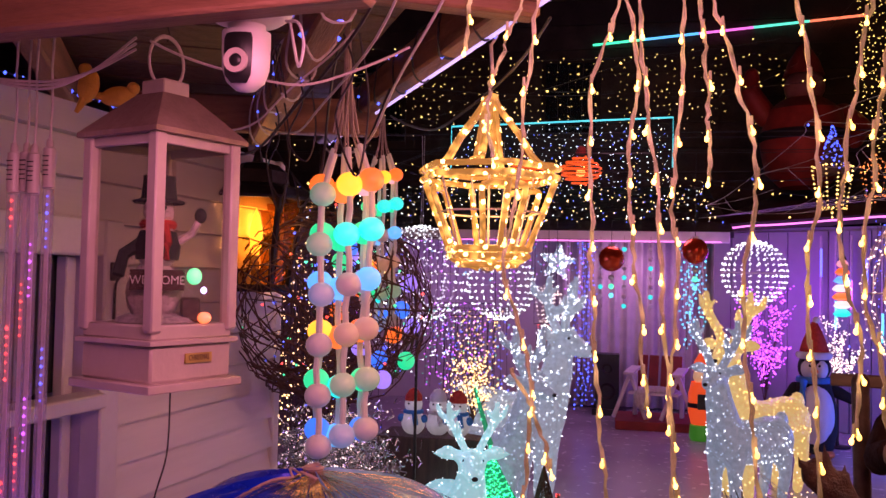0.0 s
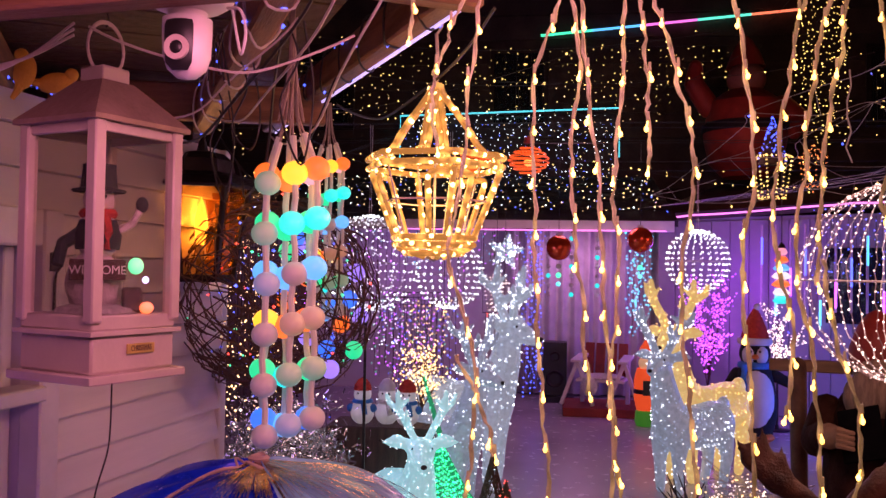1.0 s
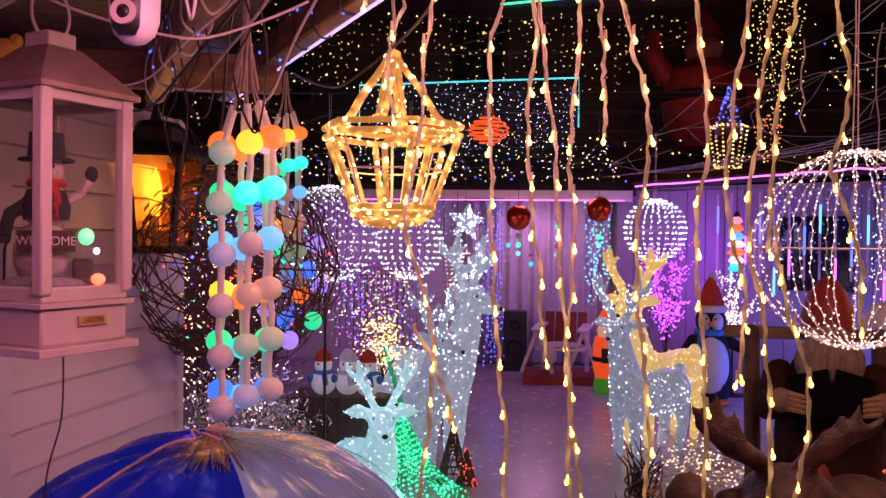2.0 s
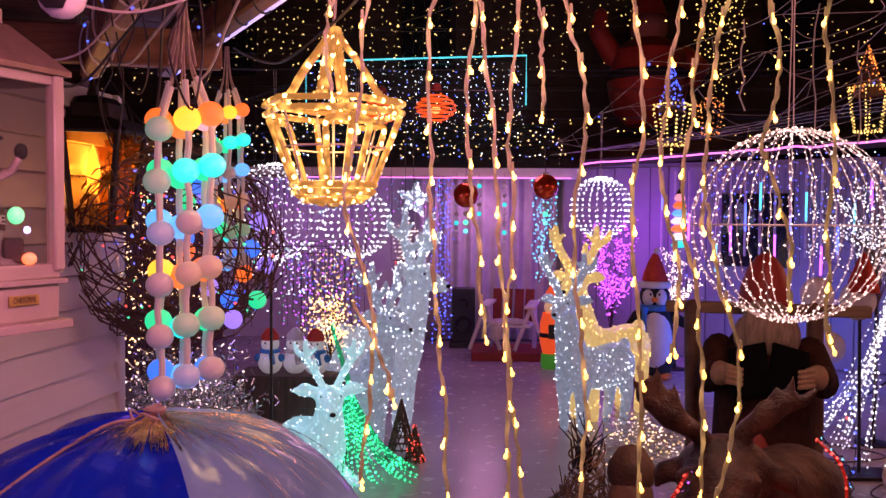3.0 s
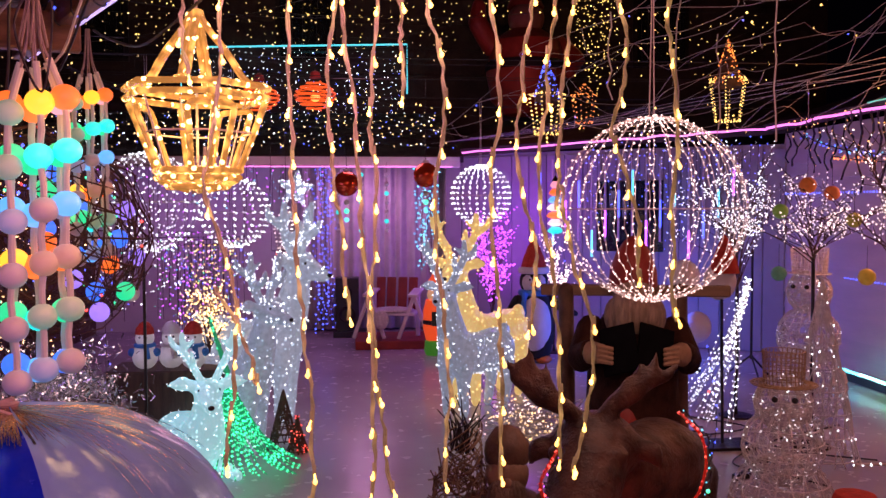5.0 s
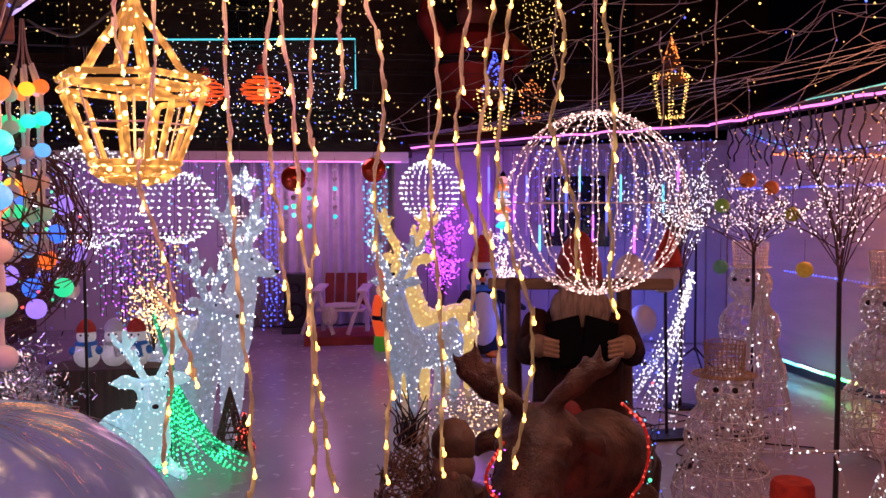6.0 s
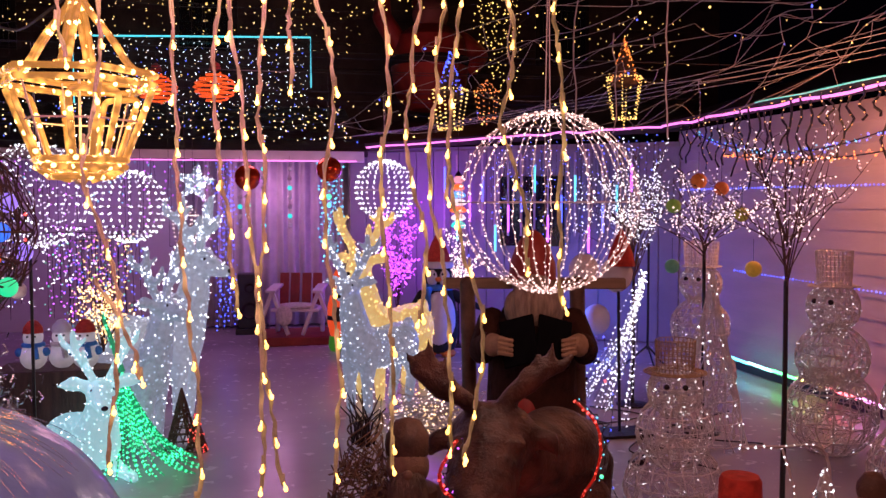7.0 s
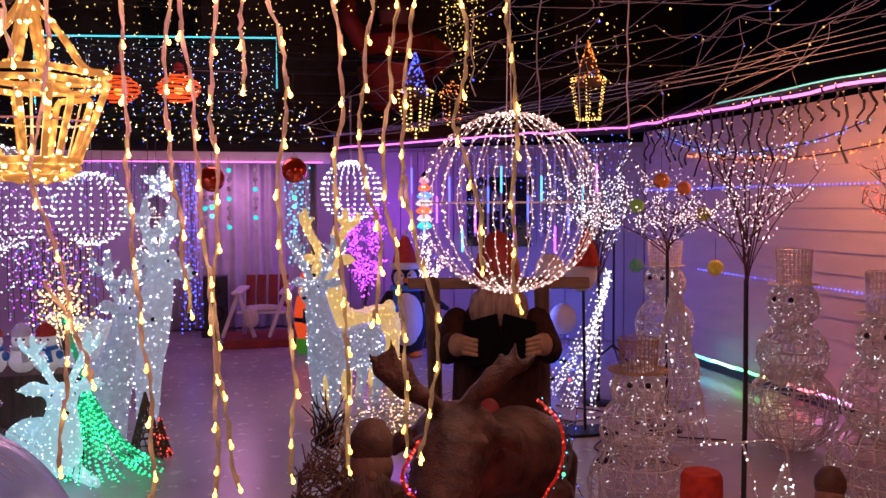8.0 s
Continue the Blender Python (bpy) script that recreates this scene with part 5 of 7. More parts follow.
# dark icicle cables below the east eave
rnd = np.random.RandomState(12)
for k in range(40):
    y = 3.6 + k * 0.135 + rnd.uniform(-0.05, 0.05)
    zt, zb = 2.54, rnd.uniform(1.75, 2.3)
    pts = [Vector((4.60 + 0.02 * math.sin(i * 1.7 + k), y + 0.03 * math.sin(i * 1.1 + k), zt + (zb - zt) * i / 7)) for i in range(8)]
    light_line("dark_icicle", pts, 0.085, 0.0095, L_AMBER, "twisted dark cable hanging from the eave with a few lights", wire=M_WIREB, wire_r=0.011, group="dark icicles", seed=k)

# ---- canopy of pale wires over the yard ----
can = thing("wire_canopy", (0, 0, 0), "loose net of pale wires stretched over the yard", "wire net")
rnd = np.random.RandomState(21)
grid = {}
for i in range(14):
    for j in range(9):
        u, v = i / 13, j / 8
        a = Vector((0.9 + 3.6 * u, 7.8 - 1.6 * u, 2.30 + 0.22 * u))
        b = Vector((1.5 + 3.0 * u, 3.3 - 0.5 * u, 2.62 + 0.45 * u))
        p = a.lerp(b, v) + Vector((0, 0, 0.16 * math.sin(math.pi * v) - 0.10 * math.sin(math.pi * u)))
        grid[i, j] = p + Vector((rnd.uniform(-0.16, 0.16), rnd.uniform(-0.28, 0.28), rnd.uniform(-0.07, 0.07)))
w = Shape()
for i in range(0, 14, 2):
    w.tube(curve_pts([grid[i, j] for j in range(9)], 6), 0.0018, 4, cap=False)
for j in range(0, 9, 2):
    w.tube(curve_pts([grid[i, j] for i in range(14)], 6), 0.0018, 4, cap=False)
# slack loops tied between neighbouring wires
for i in range(13):
    for j in range(8):
        for b in ((i + 1, j + 1), (i + 1, j - 1)):
            if b in grid and rnd.rand() < 0.5:
                w.tube(sag(grid[i, j], grid[b], rnd.uniform(0.0, 0.06), 7), 0.0015, 4, cap=False)
part("net_wire", w, M_WIREW, can, kind="stuff")
part("bulb_cluster", Shape().bulbs([grid[i, j] - Vector((0, 0, 0.02)) for i in range(10) for j in range(7) if (i * 7 + j * 3) % 6 == 0], 0.008), L_BLUE, can, kind="stuff")
part("bulb_cluster", Shape().bulbs([grid[i, j] + Vector((0.05, 0, -0.03)) for i in range(13) for j in range(8) if (i * 5 + j) % 2 == 0], 0.0075), L_GOLD, can, kind="stuff")
w = Shape()
for k in range(4):
    y = 6.4 + 0.035 * k
    w.tube(sag((1.0 + 0.03 * k, 10.9 - 0.05 * k, 2.46), (4.6, 5.2 - 0.16 * k, 2.72 + 0.05 * k), 0.08), 0.0020, 3, cap=False)
part("cable_bundle", w, M_WIREG, can, kind="stuff")
w = Shape()
for x0, y0, z0, z1 in ((2.35, 5.4, 2.75, 2.1), (1.9, 4.9, 2.85, 2.05), (1.35, 4.4, 2.65, 2.2), (2.0, 3.9, 2.7, 1.95)):
    w.tube([(x0 + rnd.uniform(-0.02, 0.02), y0, z0 + (z1 - z0) * i / 6) for i in range(7)], 0.0042, 5)
part("hanging_wire", w, M_WIREW, can, kind="stuff")

# ---- lit reindeer ----


def deer(at, rz, scale, skin, bulb, count, br, label, head_yaw=0.0, lying=False, antlers=True, seed=1):
    ob = thing("reindeer", at, label, "reindeer light", "lit reindeer", rz=rz, scale=scale)
    b = Shape()
    if lying:
        b.limb([(-0.62, 0, 0.15), (-0.32, 0, 0.19), (-0.02, 0, 0.20)], [0.14, 0.165, 0.15])
        b.limb([(-0.02, 0, 0.22), (0.07, 0, 0.36), (0.11, 0, 0.50)], [0.155, 0.112, 0.082])
        b.limb([(0.0, 0.11, 0.06), (0.24, 0.13, 0.045)], [0.05, 0.035]).limb([(0.0, -0.11, 0.06), (0.24, -0.13, 0.045)], [0.05, 0.035])
        top = Vector((0.115, 0, 0.545))
    else:
        b.limb([(-0.27, 0, 0.51), (-0.02, 0, 0.495), (0.20, 0, 0.52)], [0.185, 0.175, 0.19])
        b.limb([(0.26, 0, 0.60), (0.33, 0, 0.82), (0.36, 0, 0.98)], [0.145, 0.11, 0.085])
        for x, y in ((0.24, 0.085), (0.26, -0.085), (-0.29, 0.085), (-0.27, -0.085)):
            k = 0.05 if x < 0 else -0.01
            b.limb([(x, y, 0.46), (x - k, y, 0.24), (x, y, 0.03)], [0.09, 0.052, 0.042])
        b.limb([(-0.40, 0, 0.68), (-0.47, 0, 0.62)], [0.045, 0.02])
        top = Vector((0.37, 0, 1.03))
    m = Matrix.Translation(top) @ Matrix.Rotation(radians(head_yaw), 4, "Z")

    def q(x, y, z):
        k = 0.84 if lying and z > 0.065 else 1.0
        return m @ Vector((x, y * (0.5 + 0.5 * k), 0.06 + (z - 0.06) * k if z > 0.065 else z))

    b.limb([q(-0.02, 0, 0.0), q(0.06, 0, 0.0), q(0.16, 0, -0.04), q(0.20, 0, -0.05)], [0.09, 0.082, 0.055, 0.044])
    for sy in (-1, 1):
        b.limb([q(-0.03, 0.07 * sy, 0.04), q(-0.04, 0.15 * sy, 0.055), q(-0.035, 0.23 * sy, 0.05)], [0.028, 0.05, 0.016], 8)
    pts = b.scatter(count, np.random.RandomState(seed), 0.005)
    body = blend(part("body", b, skin, ob), 0.022)
    if antlers:
        for sy in (-1, 1):
            a = Shape()
            w = 0.74 if lying else 1.0
            a.limb([q(-0.01, 0.035 * sy, 0.06), q(-0.03, 0.09 * sy, 0.17), q(-0.02, 0.155 * sy, 0.29), q(0.0, 0.16 * sy, 0.42)], [0.034 * w, 0.034 * w, 0.032 * w, 0.022 * w], 8)
            a.limb([q(-0.03, 0.09 * sy, 0.17), q(0.07, 0.10 * sy, 0.24), q(0.09, 0.11 * sy, 0.30)], [0.03 * w, 0.027 * w, 0.018 * w], 8)
            a.limb([q(-0.02, 0.14 * sy, 0.27), q(-0.08, 0.215 * sy, 0.33), q(-0.08, 0.235 * sy, 0.39)], [0.03 * w, 0.027 * w, 0.018 * w], 8)
            a.limb([q(-0.02, 0.15 * sy, 0.30), q(0.02, 0.09 * sy, 0.37)], [0.02, 0.013], 8)
            pts = np.vstack([pts, a.scatter(count // 6, np.random.RandomState(seed + 5), 0.005)])
            blend(part("antler", a, skin, ob), 0.012)
    part("bulb_cluster", Shape().bulbs(pts, br / scale), bulb, ob, kind="stuff")
    part("eye", Shape().ball(q(0.085, 0.055, 0.03), 0.012, 8, 6), M_BLACK, ob)
    part("eye", Shape().ball(q(0.085, -0.055, 0.03), 0.012, 8, 6), M_BLACK, ob)
    part("nose", Shape().ball(q(0.235, 0, -0.045), (0.018, 0.02, 0.015), 10, 6), M_BLACK, ob)
    return ob


deer((1.0, 6.95, 0), 222, 0.96, M_ACRYLGREY, L_WHITE, 480, 0.0068, "grey acrylic reindeer dotted with white lights, standing", 22, seed=1)
deer((1.17, 7.40, 0), 222, 1.10, M_YELLOW, L_GOLD, 400, 0.0066, "warm yellow glowing reindeer standing behind the grey one", 20, seed=2)
deer((-0.78, 6.95, 0), -25, 1.16, M_ACRYL, L_WHITE, 560, 0.0075, "white acrylic reindeer dotted with lights, standing", -5, seed=3)
deer((-0.86, 6.15, 0), -30, 0.92, M_ACRYLGREY, L_WHITE, 520, 0.0072, "grey acrylic reindeer dotted with white lights, head lowered", -5, seed=4)
deer((-0.90, 5.40, 0), -62, 1.0, M_FAWN, L_WHITE, 420, 0.0042, "glowing pale cyan reindeer lying on the floor", -15, lying=True, seed=5)

rnd = np.random.RandomState(31)
ob = thing("light_pile", (1.3, 6.1, 0), "heap of pinkish white and warm string lights on the floor", "string lights")
p = np.c_[rnd.normal(0, 0.19, 420), rnd.normal(0, 0.2, 420), np.abs(rnd.normal(0, 0.13, 420)) + 0.02]
part("bulb_cluster", Shape().bulbs(p[:170], 0.007), L_PINKW, ob, kind="stuff")
part("bulb_cluster", Shape().bulbs(p[170:300], 0.007), L_WARM, ob, kind="stuff")
s = Shape()
for k in range(30):
    q = p[rnd.choice(420, 5)]
    s.tube(curve_pts([tuple(x) for x in q], 4), 0.003, 3, cap=False)
part("cable", s, M_WIREW, ob, kind="stuff")


M_GREENTUBE = material("green_tube", (0.03, 0.25, 0.13), 0.4, glow=(0.03, 1, 0.4), power=0.16)


def green_tree():
    ob = thing("light_tree", (-0.72, 5.78, 0), "tree of green light strings spreading from a tip", "light tree")
    tip = Vector((-0.06, -0.15, 0.60))
    rnd = np.random.RandomState(14)
    for k in range(44):
        a = 2 * math.pi * k / 44 + rnd.uniform(-0.08, 0.08)
        r = rnd.uniform(0.16, 0.36)
        e = Vector((r * math.cos(a) + 0.09, r * math.sin(a) * 0.9 - 0.30, 0.02 + 0.16 * rnd.rand() * (1 - r / 0.5)))
        o = e - tip
        pts = curve_pts([tip + Vector((0, 0, -0.05 * rnd.rand())), tip + Vector((o.x * 0.16, o.y * 0.16, o.z * 0.30)), tip + Vector((o.x * 0.46, o.y * 0.46, o.z * 0.70)), tip + Vector((o.x * 0.78, o.y * 0.78, o.z * 0.93)), e], 5)
        st = part("light_string", Shape().tube(pts, 0.0050, 4, 0.004, cap=False), M_GREENTUBE, ob)
        part("bulb_cluster", Shape().bulbs(along(pts, 0.036, 0.003, rnd), 0.0095), L_GREEN, st, kind="stuff")
    col = [Vector((-0.17, -0.15, 0.96)), Vector((-0.12, -0.15, 0.80)), Vector((-0.06, -0.15, 0.60))]
    part("mast", Shape().tube(col, 0.010, 6, 0.02), M_GREENTUBE, ob)
    part("bulb_cluster", Shape().bulbs(along(col, 0.016, 0.012, rnd), 0.0085), L_GREEN, ob, kind="stuff")


green_tree()


def wire_cone(at, h, r, mat, label, bulb=None, seed=1):
    ob = thing("wicker_cone", at, label, "wicker cone", "wicker cones")
    rnd = np.random.RandomState(seed)
    s = Shape()
    for k in range(34):
        a0, a1 = rnd.uniform(0, 6.28), rnd.uniform(-2.5, 2.5)
        s.tube([(r * (1 - t) * math.cos(a0 + a1 * t) * rnd.uniform(0.92, 1.08), r * (1 - t) * math.sin(a0 + a1 * t), h * t) for t in np.linspace(0, 0.97, 9)], 0.0042, 4, cap=False)
    for z in np.linspace(0.02, 0.85, 8):
        q = r * (1 - z)
        s.tube([(q * math.cos(t), q * math.sin(t), h * z + 0.01) for t in np.linspace(0, 6.283, 17)], 0.0042, 4, cap=False)
    part("wicker", s, mat, ob)
    if bulb:
        part("bulb_cluster", Shape().bulbs(s.scatter(70, rnd, 0.004), 0.007), bulb, ob, kind="stuff")
    return ob


wire_cone((-0.46, 6.0, 0), 0.42, 0.11, M_TWIG, "small brown wicker cone on the floor")
wire_cone((-0.36, 5.9, 0), 0.26, 0.07, M_TWIG, "tiny brown wicker cone with a red light", L_RED, 2)
wire_cone((3.05, 5.35, 0), 1.22, 0.24, M_WIREG, "tall silver wire cone with white lights", L_WHITE, 3)

# ---- figures: statues and inflatables, each one plain mesh ----
M_ORANGE = material("orange_vinyl", (0.8, 0.22, 0.03), 0.5, scale=12, bump=0.1)
M_SCARF = material("blue_cloth", (0.05, 0.22, 0.6), 0.8, scale=20, bump=0.2)
M_BLACKCLOTH = material("black_nylon", (0.008, 0.008, 0.010), 0.85, scale=10, vary=0.4, bump=0.25)
M_WHITECLOTH = material("white_nylon", (0.66, 0.64, 0.68), 0.7, scale=10, vary=0.1, bump=0.15)


def penguin():
    s = Shape()
    s.lathe([(0.05, 0.02), (0.22, 0.06), (0.27, 0.25), (0.26, 0.5), (0.21, 0.74), (0.16, 0.82), (0.05, 0.84)], 26)
    s.ball((0, 0, 0.93), (0.19, 0.18, 0.165), 24, 16)
    s.limb([(-0.22, 0, 0.70), (-0.36, -0.06, 0.52), (-0.40, -0.1, 0.42)], [0.07, 0.055, 0.03]).limb([(0.22, 0, 0.70), (0.42, -0.03, 0.62), (0.56, -0.04, 0.56)], [0.07, 0.055, 0.03])
    s.slot = 1
    s.ball((0, -0.09, 0.43), (0.235, 0.235, 0.37), 24, 18)
    s.ball((-0.062, -0.06, 0.92), (0.10, 0.135, 0.115), 16, 12).ball((0.062, -0.06, 0.92), (0.10, 0.135, 0.115), 16, 12)
    s.lathe([(0.17, 1.02), (0.205, 1.03), (0.215, 1.06), (0.2, 1.095), (0.16, 1.10)], 24)
    s.ball((0.02, 0, 1.43), 0.04, 12, 8)
    s.slot = 2
    s.lathe([(0.175, 1.08), (0.14, 1.2), (0.085, 1.32), (0.03, 1.41)], 22)
    s.slot = 3
    s.ball((0, -0.20, 0.90), (0.045, 0.06, 0.03), 12, 8).ball((-0.13, -0.1, 0.04), (0.11, 0.15, 0.05), 12, 8).ball((0.13, -0.1, 0.04), (0.11, 0.15, 0.05), 12, 8)
    s.slot = 4
    s.lathe([(0.18, 0.76), (0.215, 0.79), (0.2, 0.83), (0.15, 0.84)], 24)
    s.tube([(-0.12, -0.19, 0.80), (-0.15, -0.27, 0.62), (-0.14, -0.27, 0.42)], 0.05, 8, 0.05)
    s.slot = 0
    s.ball((-0.055, -0.178, 0.955), 0.017, 8, 6).ball((0.055, -0.178, 0.955), 0.017, 8, 6)
    single("penguin", s, [M_BLACKCLOTH, M_WHITECLOTH, M_RED, M_ORANGE, M_SCARF], "inflatable penguin with red hat and blue scarf standing by the wall", "inflatable", at=(1.95, 9.2, 0), rz=-10).scale = (0.80, 0.80, 0.93)


penguin()


M_BOOK = material("dull_black_cover", (0.004, 0.004, 0.005), 0.95, scale=10, vary=0.4, bump=0.1, gloss=0.05)


def santa_reading():
    s = Shape()
    s.lathe([(0.29, 0.0), (0.30, 0.1), (0.285, 0.5), (0.27, 0.8), (0.24, 1.0), (0.17, 1.1), (0.08, 1.14)], 24)
    s.limb([(-0.25, 0, 1.0), (-0.31, -0.1, 0.88), (-0.27, -0.25, 0.93)], [0.09, 0.08, 0.06]).limb([(0.25, 0, 1.0), (0.31, -0.1, 0.88), (0.27, -0.25, 0.93)], [0.09, 0.08, 0.06])
    s.slot = 1
    s.ball((0, -0.17, 1.12), (0.155, 0.09, 0.13), 22, 14).ball((-0.10, -0.15, 1.10), (0.08, 0.07, 0.10), 14, 10).ball((0.10, -0.15, 1.10), (0.08, 0.07, 0.10), 14, 10).ball((0, -0.05, 1.20), (0.125, 0.12, 0.12), 16, 12)
    s.slot = 2
    s.lathe([(0.145, 1.24), (0.14, 1.32), (0.1, 1.42), (0.05, 1.48), (0.01, 1.5)], 20)
    s.slot = 3
    for sx in (-1, 1):
        s.limb([(sx * 0.25, -0.28, 0.93), (sx * 0.205, -0.34, 0.94)], [0.06, 0.045])
        for k in range(4):
            s.limb([(sx * 0.215, -0.37, 0.975 - 0.023 * k), (sx * 0.145, -0.395, 0.968 - 0.023 * k)], [0.014, 0.011], 6)
    s.slot = 4
    m = Matrix.Translation((0, -0.345, 0.965)) @ Matrix.Rotation(radians(-22), 4, "X")
    for sx in (-1, 1):
        s.box((0, 0, 0), (0.205, 0.022, 0.24), m=m @ Matrix.Translation((sx * 0.10, 0.03, 0.0)) @ Matrix.Rotation(radians(18 * sx), 4, "Z") @ Matrix.Rotation(radians(8 * sx), 4, "Y"))
    s.slot = 2
    s.ball((-0.05, -0.22, 0.55), (0.1, 0.08, 0.14), 14, 10)
    single("santa_statue", s, [material("dark_brown_coat", (0.048, 0.017, 0.010), 0.85, scale=9, vary=0.7, bump=0.7, gloss=0.15), material("plaster_beard", (0.36, 0.25, 0.18), 0.8, scale=16, vary=0.5, bump=0.9, stretch=(3, 3, 0.6)), M_REDDARK, material("beige_glove", (0.34, 0.21, 0.12), 0.7, scale=20, bump=0.3), M_BOOK], "brown-coated plain statue of Santa reading a dark book", "statue", at=(1.47, 4.38, 0), rz=-14).scale = (0.86, 0.94, 1.0)


santa_reading()
frame_ = thing("post_frame", (1.47, 4.55, 0), "rustic frame of bark-covered posts behind the statue", "post frame", rz=-14)
for x in (-0.30, 0.30):
    part("post", Shape().limb([(x, -0.02, 0.0), (x + 0.01, 0, 0.5), (x - 0.005, 0, 1.2)], [0.045, 0.04, 0.042]), M_BARK, frame_)
part("rail", Shape().box((0.06, 0.02, 1.20), (1.0, 0.05, 0.06)), material("pale_rail", (0.22, 0.14, 0.08), 0.6, scale=8, stretch=(1, 8, 8)), frame_)
light_line("light_rope", curve_pts([Vector(p) for p in ((1.80, 4.2, 0.95), (1.83, 4.15, 0.6), (1.78, 4.1, 0.3), (1.84, 4.0, 0.1), (1.95, 3.8, 0.02))]), 0.06, 0.007, L_BLUE, "dark cable with a few blue and red lights round the post")


def moose():
    s = Shape()
    # head leans down towards the viewer, body behind
    s.ball((-0.07, 0.04, 0.19), (0.175, 0.15, 0.14), 22, 14)
    s.limb([(-0.09, -0.04, 0.15), (-0.13, -0.18, 0.02), (-0.16, -0.28, -0.12)], [0.145, 0.135, 0.150], 20)
    s.ball((-0.155, -0.34, -0.10), (0.15, 0.10, 0.12), 18, 12)
    for sx in (-1, 1):
        s.ball((-0.10 + sx * 0.10, -0.10, 0.20), (0.055, 0.05, 0.03), 12, 8)
        s.limb([(-0.07 + sx * 0.15, 0.05, 0.20), (-0.07 + sx * 0.215, 0.01, 0.18), (-0.07 + sx * 0.25, -0.02, 0.13)], [0.035, 0.045, 0.012], 10)
    s.limb([(0.02, 0.16, 0.06), (0.20, 0.40, 0.02), (0.30, 0.80, -0.10)], [0.15, 0.205, 0.20], 20)
    for x, y in ((0.05, 0.30), (0.36, 0.34), (0.18, 0.85), (0.45, 0.85)):
        s.limb([(x, y, -0.15), (x, y, -0.585)], [0.085, 0.05])
    s.slot = 1
    for main, tines in ((((-0.12, 0.0, 0.29), (-0.19, -0.04, 0.36), (-0.27, -0.06, 0.40), (-0.335, -0.08, 0.455)),
                         (((-0.28, -0.06, 0.41), (-0.37, -0.09, 0.47), (-0.40, -0.10, 0.54)), ((-0.30, -0.07, 0.43), (-0.35, -0.08, 0.50), (-0.355, -0.09, 0.55)),
                          ((-0.26, -0.06, 0.41), (-0.31, -0.07, 0.50), (-0.318, -0.08, 0.60)), ((-0.23, -0.05, 0.39), (-0.255, -0.06, 0.46), (-0.25, -0.07, 0.53)))),
                        (((-0.05, 0.0, 0.29), (0.0, 0.01, 0.36), (0.07, 0.02, 0.41), (0.135, 0.03, 0.465)),
                         (((0.08, 0.02, 0.42), (0.145, 0.04, 0.48), (0.165, 0.04, 0.565)), ((0.10, 0.03, 0.43), (0.20, 0.05, 0.47), (0.255, 0.06, 0.525)),
                          ((0.02, 0.01, 0.37), (0.045, 0.012, 0.42), (0.046, 0.012, 0.475)), ((0.07, 0.02, 0.41), (0.10, 0.03, 0.48), (0.105, 0.03, 0.53))))):
        s.limb(main, [0.036, 0.038, 0.046, 0.034], 10)
        for tine in tines:
            s.limb(tine, [0.032, 0.026, 0.008], 8)
    s.slot = 2
    s.ball((-0.17, -0.435, -0.10), (0.055, 0.05, 0.045), 14, 10)
    s.slot = 3
    s.ball((-0.225, -0.13, 0.13), 0.018, 10, 8).ball((0.01, -0.17, 0.13), 0.018, 10, 8)
    ob = single("moose_statue", s, [material("brown_hide", (0.095, 0.047, 0.030), 0.45, scale=11, vary=0.8, bump=0.9, gloss=0.3), material("antler_horn", (0.20, 0.115, 0.08), 0.5, scale=12, vary=0.5, bump=0.6, stretch=(1, 1, 3)), M_REDDARK, M_BLACK], "dark brown moose statue with broad antlers and a red nose", "statue", at=(0.95, 3.0, 0.60), rz=-14)
    ob.scale = (0.94, 0.94, 0.94)
    blend(ob, 0.016)


moose()
for nodes in (((0.70, 2.80, 0.84), (0.64, 2.70, 0.81), (0.615, 2.68, 0.77), (0.625, 2.68, 0.72), (0.66, 2.70, 0.68), (0.72, 2.72, 0.58), (0.85, 2.66, 0.48)),
              ((1.25, 3.15, 0.87), (1.295, 3.10, 0.82), (1.32, 3.08, 0.765), (1.315, 3.05, 0.69), (1.28, 3.02, 0.61), (1.22, 2.98, 0.56), (1.15, 2.9, 0.50), (1.05, 2.8, 0.42))):
    rc = curve_pts([Vector(p) for p in nodes], 6)
    rope = thing("red_light_rope", (0, 0, 0), "red glowing rope light looped round the moose", "light rope", "red ropes")
    part("rope_tube", Shape().tube(rc, 0.0058, 6), M_REDTUBE, rope)
    part("bulb_cluster", Shape().bulbs(along(rc, 0.022, 0.004, np.random.RandomState(3)), 0.0068), L_RED, rope, kind="stuff")
    dk = [p + Vector((0.022 + 0.008 * math.sin(i * 1.3), 0.01, 0.008 * math.cos(i * 1.9))) for i, p in enumerate(rc)]
    light_line("string_lights", dk, 0.06, 0.0045, L_PURPLE if nodes[0][0] < 1 else L_CYAN, "thin dark cable with a few bulbs beside the red rope", wire_r=0.003)


